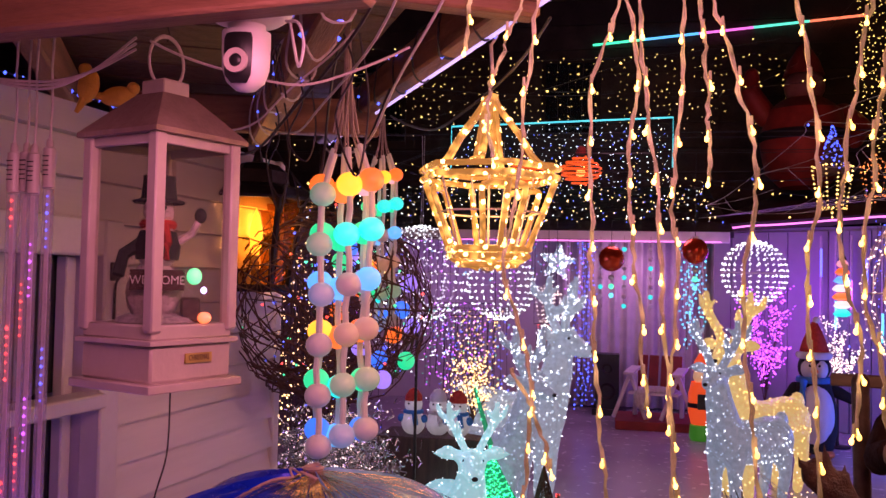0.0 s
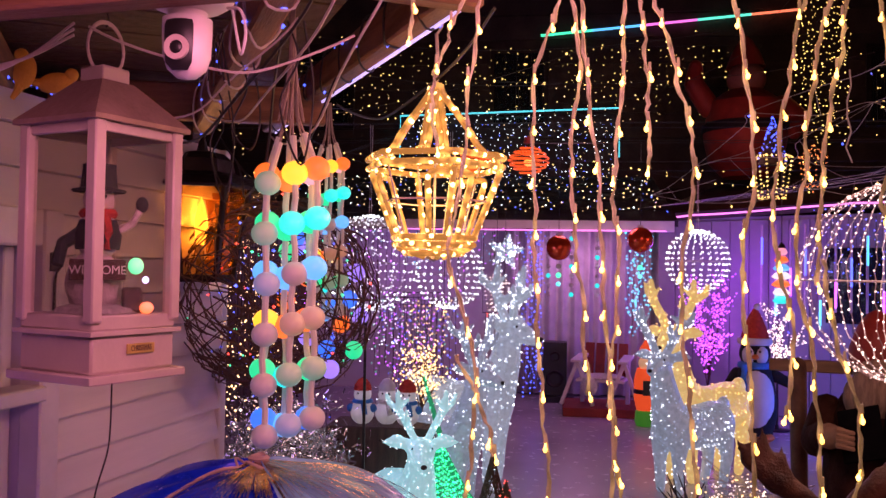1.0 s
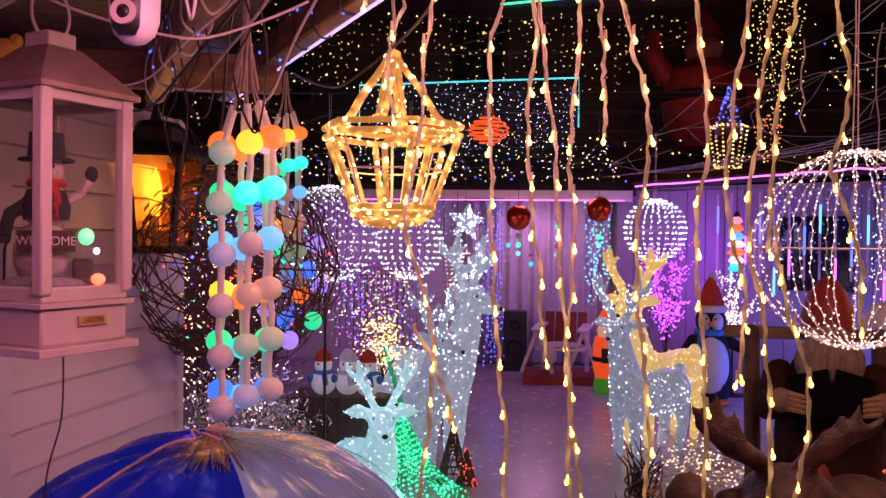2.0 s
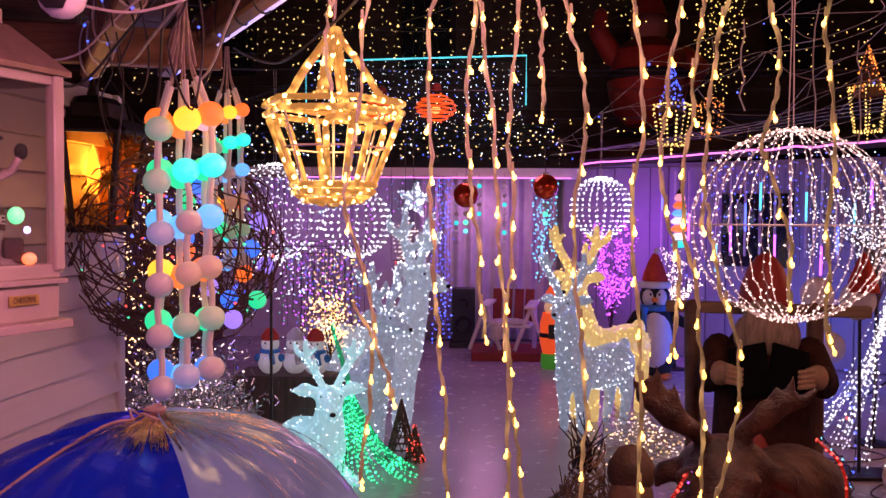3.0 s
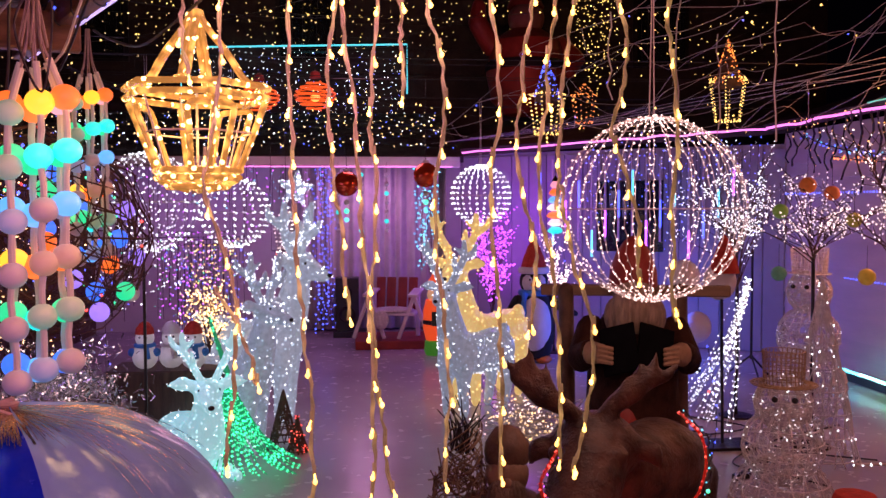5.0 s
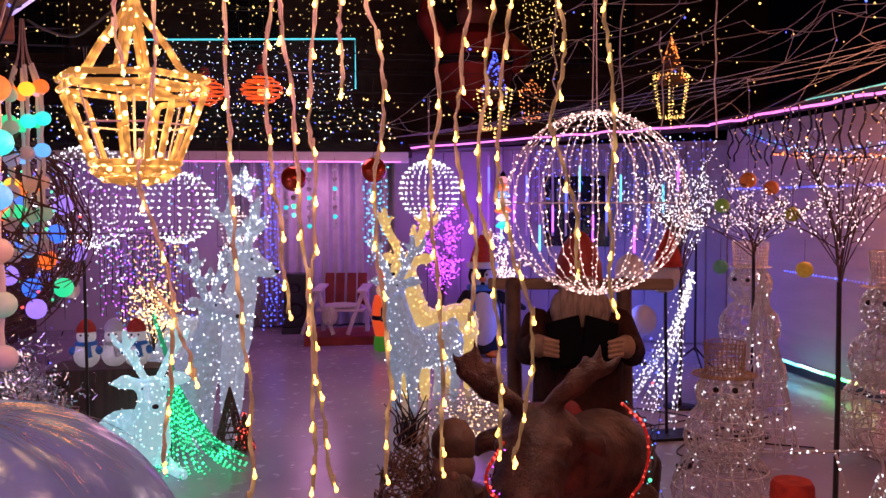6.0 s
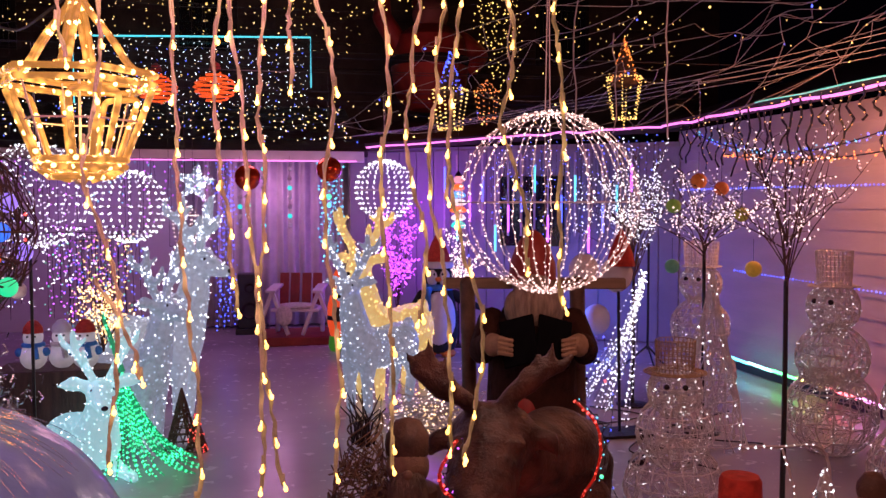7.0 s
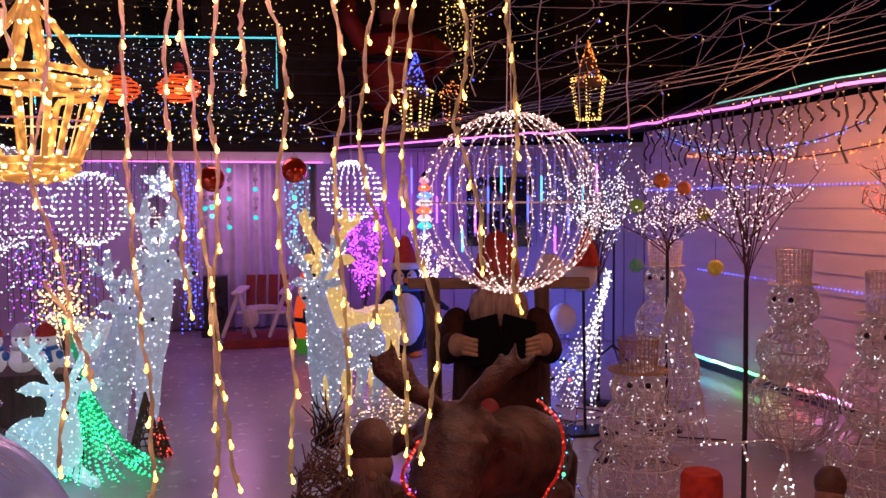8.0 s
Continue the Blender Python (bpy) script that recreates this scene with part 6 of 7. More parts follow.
def gnome(at, h, hat, coat, label, rz=0.0):
    k = h / 0.8
    s = Shape()
    s.lathe([(0.13 * k, 0.0), (0.15 * k, 0.1 * k), (0.14 * k, 0.35 * k), (0.12 * k, 0.52 * k), (0.05 * k, 0.56 * k)], 18)
    s.limb([(-0.13 * k, 0, 0.48 * k), (-0.17 * k, -0.07 * k, 0.36 * k), (-0.08 * k, -0.15 * k, 0.32 * k)], [0.05 * k, 0.045 * k, 0.035 * k]).limb([(0.13 * k, 0, 0.48 * k), (0.17 * k, -0.07 * k, 0.36 * k), (0.08 * k, -0.15 * k, 0.32 * k)], [0.05 * k, 0.045 * k, 0.035 * k])
    s.slot = 1
    s.ball((0, -0.02 * k, 0.61 * k), (0.085 * k, 0.085 * k, 0.09 * k), 16, 12).ball((0, -0.105 * k, 0.60 * k), 0.02 * k, 10, 8)
    s.slot = 2
    s.ball((0, -0.075 * k, 0.50 * k), (0.085 * k, 0.06 * k, 0.13 * k), 14, 10)
    s.slot = 3
    s.lathe([(0.084 * k, 0.655 * k), (0.09 * k, 0.69 * k), (0.085 * k, 0.73 * k), (0.05 * k, 0.785 * k), (0.005 * k, 0.80 * k)], 18)
    return single("gnome_statue", s, [coat, material("carved_face", (0.32, 0.18, 0.11), 0.6, scale=20, vary=0.4, bump=0.4), material("carved_beard", (0.25, 0.17, 0.12), 0.8, scale=20, vary=0.5, bump=1.0, stretch=(3, 3, 0.6)), hat], label, "statue", at=at, rz=rz, group="gnomes")


gnome((0.62, 3.32, 0), 0.80, M_BARK, M_BARK, "dark carved wooden gnome statue", -10)
gnome((2.46, 3.0, 0), 0.56, M_BARK, material("brown_red_coat", (0.20, 0.05, 0.03), 0.7, scale=14, vary=0.4, bump=0.4), "brown and red bearded gnome statue", -40)
s = Shape()
s.lathe([(0.08, 0), (0.10, 0.1), (0.085, 0.34)], 16)
s.slot = 1
s.lathe([(0.085, 0.33), (0.105, 0.35), (0.112, 0.375), (0.10, 0.405), (0.085, 0.41)], 20)
s.slot = 2
s.lathe([(0.088, 0.40), (0.085, 0.50), (0.075, 0.52), (0.001, 0.522)], 20)
single("santa_doll", s, [M_REDDARK, M_FUR, M_RED], "small plain doll with a red hat and white fur brim", "doll", at=(1.98, 3.18, 0), rz=20)


def wicker_beast():
    ob = thing("wicker_animal", (0.46, 3.38, 0), "rough brown wicker animal with twig horns and red lights inside", "wicker figure")
    rnd = np.random.RandomState(8)
    s = Shape()
    for k in range(230):
        z = rnd.uniform(0.02, 0.62)
        r = 0.15 * math.sqrt(max(0.05, 1 - ((z - 0.28) / 0.42) ** 2))
        a, da = rnd.uniform(0, 6.28), rnd.uniform(0.8, 2.2)
        s.tube([(r * rnd.uniform(0.9, 1.1) * math.cos(a + da * t), r * rnd.uniform(0.9, 1.1) * math.sin(a + da * t), z + rnd.uniform(-0.05, 0.12) * t) for t in np.linspace(0, 1, 7)], 0.003, 4, cap=False)
    for k in range(40):
        a = rnd.uniform(0, 6.28)
        z = rnd.uniform(0.5, 0.72)
        s.tube([(0.07 * math.cos(a + t), 0.07 * math.sin(a + t), z + 0.05 * t) for t in np.linspace(0, 1.6, 6)], 0.003, 4, cap=False)
    part("wicker", s, material("golden_wicker", (0.26, 0.16, 0.09), 0.6, scale=25, vary=0.6, bump=0.2), ob)
    s = Shape()
    for k in range(16):
        a = rnd.uniform(0, 6.28)
        x, y = rnd.uniform(-0.05, 0.05), rnd.uniform(-0.05, 0.05)
        s.tube([(x, y, 0.68), (x + 0.03 * math.cos(a), y + 0.03 * math.sin(a), 0.78), (x + 0.07 * math.cos(a + 0.6), y + 0.07 * math.sin(a), rnd.uniform(0.8, 0.92))], 0.006, 5, 0.002)
    part("twig_horn_tuft", s, M_WIREB, ob)
    part("bulb_cluster", Shape().bulbs(np.c_[rnd.normal(0, 0.05, 26), rnd.normal(-0.04, 0.05, 26), rnd.uniform(0.05, 0.45, 26)], 0.006), L_ORANGE, ob, kind="stuff")


wicker_beast()

# ---- wire snowmen ----


def wire_snowman(at, spheres, hat, rz, label, bulb_n, wire, seed, hat_wire=None, wk=1.0):
    """spheres: (height, radius) from the ground up; hat: brim height, brim radius, crown radius, top."""
    ob = thing("wire_snowman", at, label, "wire snowman", "wire snowmen", rz=rz)
    rnd = np.random.RandomState(seed)
    names = ("lower_body", "upper_body", "head")
    pts = []
    for nm, (zc, r) in zip(names, spheres):
        s = Shape()
        for k in range(18):
            a = math.pi * 2 * k / 18
            s.tube([(r * math.sin(t) * math.cos(a + rnd.uniform(-0.04, 0.04)), r * math.sin(t) * math.sin(a + rnd.uniform(-0.04, 0.04)), zc + r * math.cos(t)) for t in np.linspace(0.15, 2.95, 11)], 0.0034 * wk, 3, cap=False)
        for z in np.linspace(-0.85, 0.85, 6):
            q = r * math.sqrt(1 - z * z)
            s.tube([(q * math.cos(t), q * math.sin(t), zc + z * r) for t in np.linspace(0, 6.283, 21)], 0.0034 * wk, 3, cap=False)
        for k in range(230):
            d = Vector(rnd.normal(size=3)).normalized()
            e = (d + Vector(rnd.normal(size=3)) * 0.5).normalized()
            s.tube([Vector((0, 0, zc)) + (d.lerp(e, t)).normalized() * r * rnd.uniform(0.96, 1.03) for t in np.linspace(0, 1, 5)], 0.0020 * wk, 3, cap=False)
        pts.append(s.scatter(bulb_n, rnd, 0.004))
        part(nm, s, wire, ob)
    zb, rb, rc, zt = hat
    s = Shape()
    for q in np.linspace(rc, rb, 4):
        s.tube([(q * math.cos(t), q * math.sin(t), zb) for t in np.linspace(0, 6.283, 25)], 0.003 * wk, 4, cap=False)
    for k in range(28):
        a = 6.283 * k / 28
        s.tube([(rb * math.cos(a), rb * math.sin(a), zb), (rc * math.cos(a + 0.1), rc * math.sin(a + 0.1), zb + 0.004), (rc * 1.08 * math.cos(a), rc * 1.08 * math.sin(a), zt)], 0.0032 * wk, 3, cap=False)
    for z in np.linspace(zb, zt, 8):
        s.tube([(rc * 1.04 * math.cos(t), rc * 1.04 * math.sin(t), z) for t in np.linspace(0, 6.283, 25)], 0.0024 * wk, 3, cap=False)
    part("hat", s, hat_wire or wire, ob)
    part("bulb_cluster", Shape().bulbs(np.vstack(pts), 0.0034), L_WHITE, ob, kind="stuff")
    zc, r = spheres[2]
    for a in (-0.36, 0.36):
        part("eye", Shape().ball((r * 0.93 * math.sin(a), -r * 0.93 * math.cos(a), zc + r * 0.28), r * 0.11, 10, 8), M_BLACK, ob)
    return ob


wire_snowman((2.09, 3.98, 0), ((0.20, 0.25), (0.49, 0.19), (0.70, 0.135)), (0.795, 0.155, 0.092, 0.955), -24, "silver wire snowman with a straw-coloured wire hat", 60, M_WIREG, 1, M_WIREGOLD)
wire_snowman((3.72, 5.0, 0), ((0.27, 0.29), (0.63, 0.225), (0.96, 0.165)), (1.10, 0.16, 0.105, 1.33), -62, "tall silver wire snowman in a top hat", 110, M_WIREG, 2, wk=1.5)
wire_snowman((3.50, 6.34, 0), ((0.28, 0.28), (0.66, 0.23), (1.0, 0.165)), (1.14, 0.16, 0.125, 1.335), -55, "wire snowman by the corner, top hat and pale lights", 50, M_WIREG, 3, wk=1.4)
wire_snowman((3.35, 3.72, 0), ((0.27, 0.28), (0.63, 0.22), (0.92, 0.15)), (1.06, 0.15, 0.1, 1.28), -62, "wire snowman at the wall side with white lights", 110, M_WIREG, 4, wk=1.4)
# a plain cone stands in for the small reindeer at this spot
wire_cone((2.78, 3.75, 0), 0.34, 0.10, M_WIREG, "small silver wire cone on the floor in place of a reindeer", L_WHITE, 9)

# ---- twig trees ----


def twig_tree(at, pole, height, spread, bulb, n, br, label, seed, twig=M_TWIG, bulbs_per=9, base=True):
    ob = thing("twig_tree", at, label, "twig tree", "twig trees")
    rnd = np.random.RandomState(seed)
    part("trunk", Shape().tube([(0, 0, 0.0), (0.004, 0, pole * 0.5), (0, 0, pole)], 0.014, 8, 0.012), M_WIREB if pole > 0.5 else twig, ob)
    if base:
        part("base", Shape().lathe([(0.13, 0.0), (0.13, 0.012), (0.02, 0.02), (0.018, 0.06)], 20), M_IRON, ob)
    s, pts = Shape(), []
    for k in range(n):
        a = 2 * math.pi * k / n + rnd.uniform(-0.25, 0.25)
        h = pole + height * rnd.uniform(0.35, 1.0)
        r = spread * rnd.uniform(0.35, 1.0) * (1.15 - 0.55 * (h - pole) / height)
        z0 = pole - 0.05 + rnd.uniform(0, 0.35) * height
        c = [Vector((0, 0, z0)), Vector((r * 0.35 * math.cos(a), r * 0.35 * math.sin(a), z0 + (h - z0) * 0.45)), Vector((r * 0.75 * math.cos(a + 0.1), r * 0.75 * math.sin(a + 0.1), z0 + (h - z0) * 0.8)), Vector((r * math.cos(a), r * math.sin(a), h))]
        q = curve_pts(c, 5)
        s.tube(q, 0.0042, 4, 0.0012)
        pts += [q[int(u)] + Vector(rnd.normal(0, 0.014, 3)) for u in rnd.uniform(4, len(q) - 1, bulbs_per)]
        for j in range(4):
            u = int(rnd.uniform(4, len(q) - 1))
            e = q[u] + Vector((rnd.normal(0, 0.09), rnd.normal(0, 0.09), rnd.uniform(0.02, 0.16)))
            s.tube([q[u], q[u].lerp(e, 0.5) + Vector(rnd.normal(0, 0.01, 3)), e], 0.003, 3, 0.001)
            pts += [q[u].lerp(e, v) for v in (0.4, 0.75, 1.0)]
    part("branch_work", s, twig, ob, kind="stuff")
    part("bulb_cluster", Shape().bulbs(pts, br), bulb, ob, kind="stuff")
    return ob


twig_tree((2.70, 3.98, 0), 1.24, 0.84, 0.60, L_PINKW, 22, 0.0048, "black-stemmed twig tree tipped with pinkish white lights", 1)
twig_tree((3.15, 5.65, 0), 1.30, 0.58, 0.62, L_PINKW, 24, 0.0054, "dark twig tree with white lights and paper balls", 2)
twig_tree((3.48, 3.75, 0), 1.40, 0.45, 0.42, L_RED, 9, 0.0055, "bare twig tree with a few coloured lights", 3)
twig_tree((3.02, 6.55, 0), 1.05, 1.15, 0.62, L_WHITE, 34, 0.0058, "twig tree crowded with cool white lights", 4)
twig_tree((1.75, 10.75, 0), 0.25, 1.45, 0.55, L_PURPLE, 26, 0.011, "violet lit twig tree against the wall", 5, bulbs_per=16)
twig_tree((2.30, 9.75, 0), 0.55, 0.85, 0.36, L_PINKW, 16, 0.010, "small twig tree with pinkish lights beside the penguin", 6)
twig_tree((-1.05, 6.6, 0), 0.55, 0.55, 0.25, L_WARM, 16, 0.0085, "slim twig tree with warm lights behind the reindeer", 7)
for at, c, r, lab in (((3.02, 5.5, 1.79), (0.65, 0.16, 0.03), 0.055, "orange"), ((3.22, 5.55, 1.74), (0.6, 0.14, 0.04), 0.05, "dark orange"), ((2.86, 5.55, 1.62), (0.25, 0.45, 0.08), 0.05, "green"), ((3.35, 5.5, 1.56), (0.4, 0.35, 0.06), 0.05, "olive"), ((3.36, 5.36, 1.19), (0.7, 0.45, 0.06), 0.055, "gold"), ((2.88, 5.6, 1.2), (0.12, 0.3, 0.2), 0.05, "teal")):
    ob = thing("paper_ball", at, lab + " ribbed paper ball hung on the twig tree", "paper ball", "paper balls")
    prof = [(max(0.003, r * math.sin(math.pi * i / 18)) * (1 + 0.05 * (i % 2)), -r * math.cos(math.pi * i / 18)) for i in range(19)]
    part("shade", Shape().lathe(prof, 18), material("paper_" + lab.replace(" ", "_"), c, 0.6, scale=20, bump=0.1, glow=c, power=0.10), ob)
    part("hanger", Shape().tube([(0, 0, r), (0, 0, r + 0.15)], 0.0015, 4), M_WIREB, ob)


def cascade():
    ob = thing("falling_light_tail", (2.80, 5.95, 0), "cascade of cool white light strings curving to the floor", "light cascade")
    rnd = np.random.RandomState(6)
    for k in range(18):
        fan = k / 17.0
        e = Vector((-0.52 + 0.36 * fan + rnd.uniform(-0.02, 0.02), rnd.uniform(-0.2, 0.15), 0.03 + 0.30 * (1 - fan) * rnd.uniform(0.6, 1.1)))
        pts = curve_pts([Vector((0.03 + rnd.uniform(-0.02, 0.02), rnd.uniform(-0.02, 0.02), 1.06 + 0.1 * rnd.rand())), Vector((-0.04 + 0.03 * rnd.normal(), 0.03 * rnd.normal(), 0.90)), Vector((-0.05, 0, 0.78)).lerp(e, 0.5) + Vector((0.03 + rnd.uniform(-0.02, 0.02), 0, 0.06)), e], 6)
        st = part("light_string", Shape().tube(pts, 0.002, 3, cap=False), M_WIREW, ob)
        part("bulb_cluster", Shape().bulbs(along(pts, 0.045, 0.008, rnd), 0.0070), L_WHITE, st, kind="stuff")


cascade()
st = thing("light_stand", (2.55, 5.72, 0), "black pole stand with flat base, red hat and pale balloon head", "stand")
part("base", Shape().box((0.02, 0, 0.012), (0.36, 0.26, 0.02)), M_IRON, st)
part("pole", Shape().tube([(0, 0, 0.02), (-0.01, 0, 0.6), (-0.02, 0, 1.18)], 0.011, 8), M_BLACK, st)
part("balloon", Shape().ball((-0.02, 0.03, 1.14), (0.115, 0.1, 0.13), 18, 12), M_WHITECLOTH, st)
part("hat", Shape().lathe([(0.10, 1.2), (0.085, 1.28), (0.04, 1.40), (0.008, 1.46)], 18), M_RED, st)
tr = thing("tripod", (3.85, 8.04, 0), "thin black tripod stand", "tripod")
part("pole", Shape().tube([(0, 0, 0.18), (0, 0, 1.25)], 0.012, 6), M_BLACK, tr)
for k in range(3):
    a = 2.1 * k + 0.4
    part("leg", Shape().tube([(0, 0, 0.22), (0.24 * math.cos(a), 0.24 * math.sin(a), 0.01)], 0.010, 6), M_BLACK, tr)
for x, y, z in ((3.0, 7.6, 1.02), (3.45, 8.4, 0.45)):
    ob = thing("balloon", (x, y, 0), "pale round balloon tied to a floor weight near the corner", "balloon", "balloons")
    part("skin", Shape().ball((0, 0, z), (0.14, 0.14, 0.16), 18, 12).lathe([(0.004, z - 0.155), (0.014, z - 0.18)], 10), M_WHITECLOTH, ob)
    part("tether", Shape().tube([(0, 0, z - 0.16), (0.004, 0, z * 0.5), (0, 0, 0.02)], 0.003, 5), M_STRING, ob)
    part("weight", Shape().lathe([(0.04, 0.0), (0.045, 0.02), (0.02, 0.035), (0.002, 0.036)], 14), M_IRON, ob)
rl = [Vector(p) for p in ((2.24, 3.62, 0.50), (2.40, 3.56, 0.51), (2.62, 3.55, 0.49), (2.64, 3.5, 0.3), (2.66, 3.45, 0.02))]
light_line("light_rope", curve_pts(rl, 5), 0.035, 0.0075, L_WHITE, "white rope light bent into a frame", wire=M_WIREW, wire_r=0.007)
light_line("light_rope", curve_pts([Vector(p) for p in ((2.42, 3.56, 0.50), (2.46, 3.52, 0.3), (2.48, 3.5, 0.02))], 5), 0.035, 0.007, L_WHITE, "white rope light leg of the bent frame", wire=M_WIREW, wire_r=0.007)
rnd = np.random.RandomState(61)
for k in range(5):
    a = Vector((2.2 + 0.3 * k, 4.9 + rnd.uniform(-0.5, 0.8), 0.006))
    single("floor_cable", Shape().tube(curve_pts([a, a + Vector((rnd.uniform(-0.4, 0.4), 0.2, 0)), a + Vector((rnd.uniform(-0.5, 0.5), 0.5, 0)), a + Vector((rnd.uniform(-0.6, 0.6), 0.9, 0))]), 0.005, 5), M_WIREB, "black extension cable lying on the floor", "cable", group="floor cables")
for at in ((2.36, 5.0, 0.02), (2.62, 5.3, 0.02)):
    single("plug_socket", Shape().box((0, 0, 0), (0.12, 0.05, 0.035), rz=0.4), M_BLACK, "black cable coupling on the floor", "plug", at=at, group="plugs")

# ---- shed front ----
sp = thing("speaker", (-0.06, 11.35, 0), "tall black loudspeaker standing by the drapes", "speaker")
part("cabinet", Shape().box((0, 0, 0.42), (0.30, 0.30, 0.68)), M_BLACK, sp)
part("foot", Shape().box((0.03, -0.02, 0.04), (0.42, 0.36, 0.08)), M_BLACK, sp)
for z, r in ((0.30, 0.11), (0.58, 0.065)):
    part("cone", Shape().lathe([(r, 0), (r * 0.9, 0.012), (r * 0.3, -0.02), (0.001, -0.02)], 20, m=Matrix.Translation((0, -0.152, z)) @ Matrix.Rotation(radians(90), 4, "X")), M_IRON, sp)
single("red_mat", Shape().box((0.50, 10.55, 0.05), (0.92, 0.8, 0.10)), M_REDDARK, "dark red carpeted low platform", "platform")
bench = thing("white_chair", (0.50, 10.45, 0.10), "low white wooden armchair with a pale fur throw", "chair", rz=-12)
for y in (-0.16, -0.05, 0.06, 0.17):
    part("seat_slat", Shape().box((0, y, 0.30), (0.56, 0.09, 0.03)), M_WHITE, bench)
for x in (-0.27, 0.27):
    for lean in (20, -20):
        part("leg", Shape().box((0, 0, 0), (0.045, 0.05, 0.56), m=Matrix.Translation((x + 0.09 * (1 if lean > 0 else -1), -0.16, 0.27)) @ Matrix.Rotation(radians(-lean), 4, "Y")), M_WHITE, bench)
    part("leg", Shape().box((x, 0.18, 0.26), (0.05, 0.05, 0.52)), M_WHITE, bench)
    part("armrest", Shape().box((0, 0, 0), (0.12, 0.52, 0.03), m=Matrix.Translation((x, -0.01, 0.545)) @ Matrix.Rotation(radians(4), 4, "X")), M_WHITE, bench)
for x in (-0.2, -0.07, 0.07, 0.2):
    part("back_slat", Shape().box((0, 0, 0), (0.11, 0.02, 0.42), m=Matrix.Translation((x, 0.25, 0.50)) @ Matrix.Rotation(radians(-14), 4, "X")), M_REDDARK, bench)
fur = Shape()
fur.ball((0, -0.02, 0.335), (0.26, 0.22, 0.035), 22, 10).ball((-0.12, -0.23, 0.24), (0.10, 0.04, 0.12), 14, 10)
part("fur_throw", fur, M_FUR, bench, "pale shaggy fur throw")
s = Shape()
s.lathe([(0.10, 0.0), (0.12, 0.04), (0.11, 0.16), (0.06, 0.18)], 18)
s.slot = 1
s.lathe([(0.10, 0.17), (0.13, 0.30), (0.13, 0.5), (0.10, 0.62)], 18).lathe([(0.09, 0.74), (0.07, 0.84), (0.02, 0.92)], 14)
s.slot = 2
s.ball((0, -0.01, 0.68), (0.085, 0.08, 0.085), 14, 10)
s.slot = 3
s.box((0, -0.13, 0.42), (0.09, 0.03, 0.16)).lathe([(0.132, 0.35), (0.137, 0.37), (0.132, 0.40)], 18)
single("light_up_figure", s, [material("green_mould", (0.08, 0.3, 0.03), 0.4, glow=(0.1, 0.6, 0.05), power=0.15), material("red_mould", (0.7, 0.08, 0.02), 0.4, glow=(1.0, 0.10, 0.02), power=0.55), material("cream_mould", (0.8, 0.6, 0.4), 0.4, glow=(1.0, 0.6, 0.3), power=0.3), M_BLACK], "lit red and green plastic yard figure", "light figure", at=(0.93, 9.75, 0))
# little figures on a crate, with a tinsel covered table before them
single("crate", Shape().box((-1.22, 6.05, 0.29), (0.75, 0.4, 0.58)), M_DARKWOOD, "dark wooden crate carrying small figures", "crate")


def small_snow_figure(at, hatmat, label, scarf):
    s = Shape()
    s.ball((0, 0, 0.11), (0.115, 0.1, 0.12), 16, 12).ball((0, 0, 0.275), (0.085, 0.08, 0.08), 16, 12)
    s.slot = 1
    s.lathe([(0.085, 0.315), (0.08, 0.36), (0.045, 0.41), (0.01, 0.43)], 16)
    s.slot = 2
    s.lathe([(0.07, 0.19), (0.1, 0.2), (0.095, 0.225), (0.07, 0.23)], 16).tube([(0.03, -0.09, 0.2), (0.05, -0.115, 0.1)], 0.025, 6)
    s.ball((-0.11, -0.03, 0.15), (0.035, 0.035, 0.04), 8, 6).ball((0.11, -0.03, 0.15), (0.035, 0.035, 0.04), 8, 6)
    s.slot = 3
    s.ball((-0.03, -0.075, 0.29), 0.01, 6, 5).ball((0.03, -0.075, 0.29), 0.01, 6, 5)
    single("snowman_figure", s, [material("white_mould", (0.75, 0.72, 0.75), 0.35, scale=10, glow=(0.9, 0.8, 0.9), power=0.15), hatmat, scarf, M_BLACK], label, "figure", at=at, group="small figures").scale = (0.74, 0.74, 0.74)


small_snow_figure((-1.37, 5.98, 0.58), M_RED, "small snowman figure with a red hat and blue scarf", M_SCARF)
small_snow_figure((-1.20, 6.0, 0.58), M_WHITECLOTH, "small all-white snowman figure", M_FUR)
small_snow_figure((-1.05, 5.96, 0.58), M_RED, "small snowman figure in red cap and blue mittens", M_SCARF)


def tinsel(at, size, count, label, seed):
    ob = thing("tinsel", at, label, "tinsel", "tinsel heaps")
    rnd = np.random.RandomState(seed)
    s = Shape()
    for k in range(count):
        p = Vector((rnd.normal(0, size[0]), rnd.normal(0, size[1]), abs(rnd.normal(0, size[2]))))
        d = Vector(rnd.normal(size=3)).normalized() * rnd.uniform(0.02, 0.05)
        e = d.cross(Vector(rnd.normal(size=3))).normalized() * 0.0035
        f = p + d + Vector((0, 0, 0.01))
        s.add([p - e, p + e, f + e, f - e, p - e + d.cross(e) * 0.03], [(0, 1, 2, 3), (0, 3, 4)])
    part("foil_heap", s, M_TINSEL, ob, "crumpled silver foil", smooth=False, kind="stuff")
    part("bulb_cluster", Shape().bulbs(np.c_[rnd.normal(0, size[0], count // 24), rnd.normal(0, size[1], count // 24), abs(rnd.normal(0, size[2], count // 24))], 0.006), L_PINKW, ob, kind="stuff")
    return ob


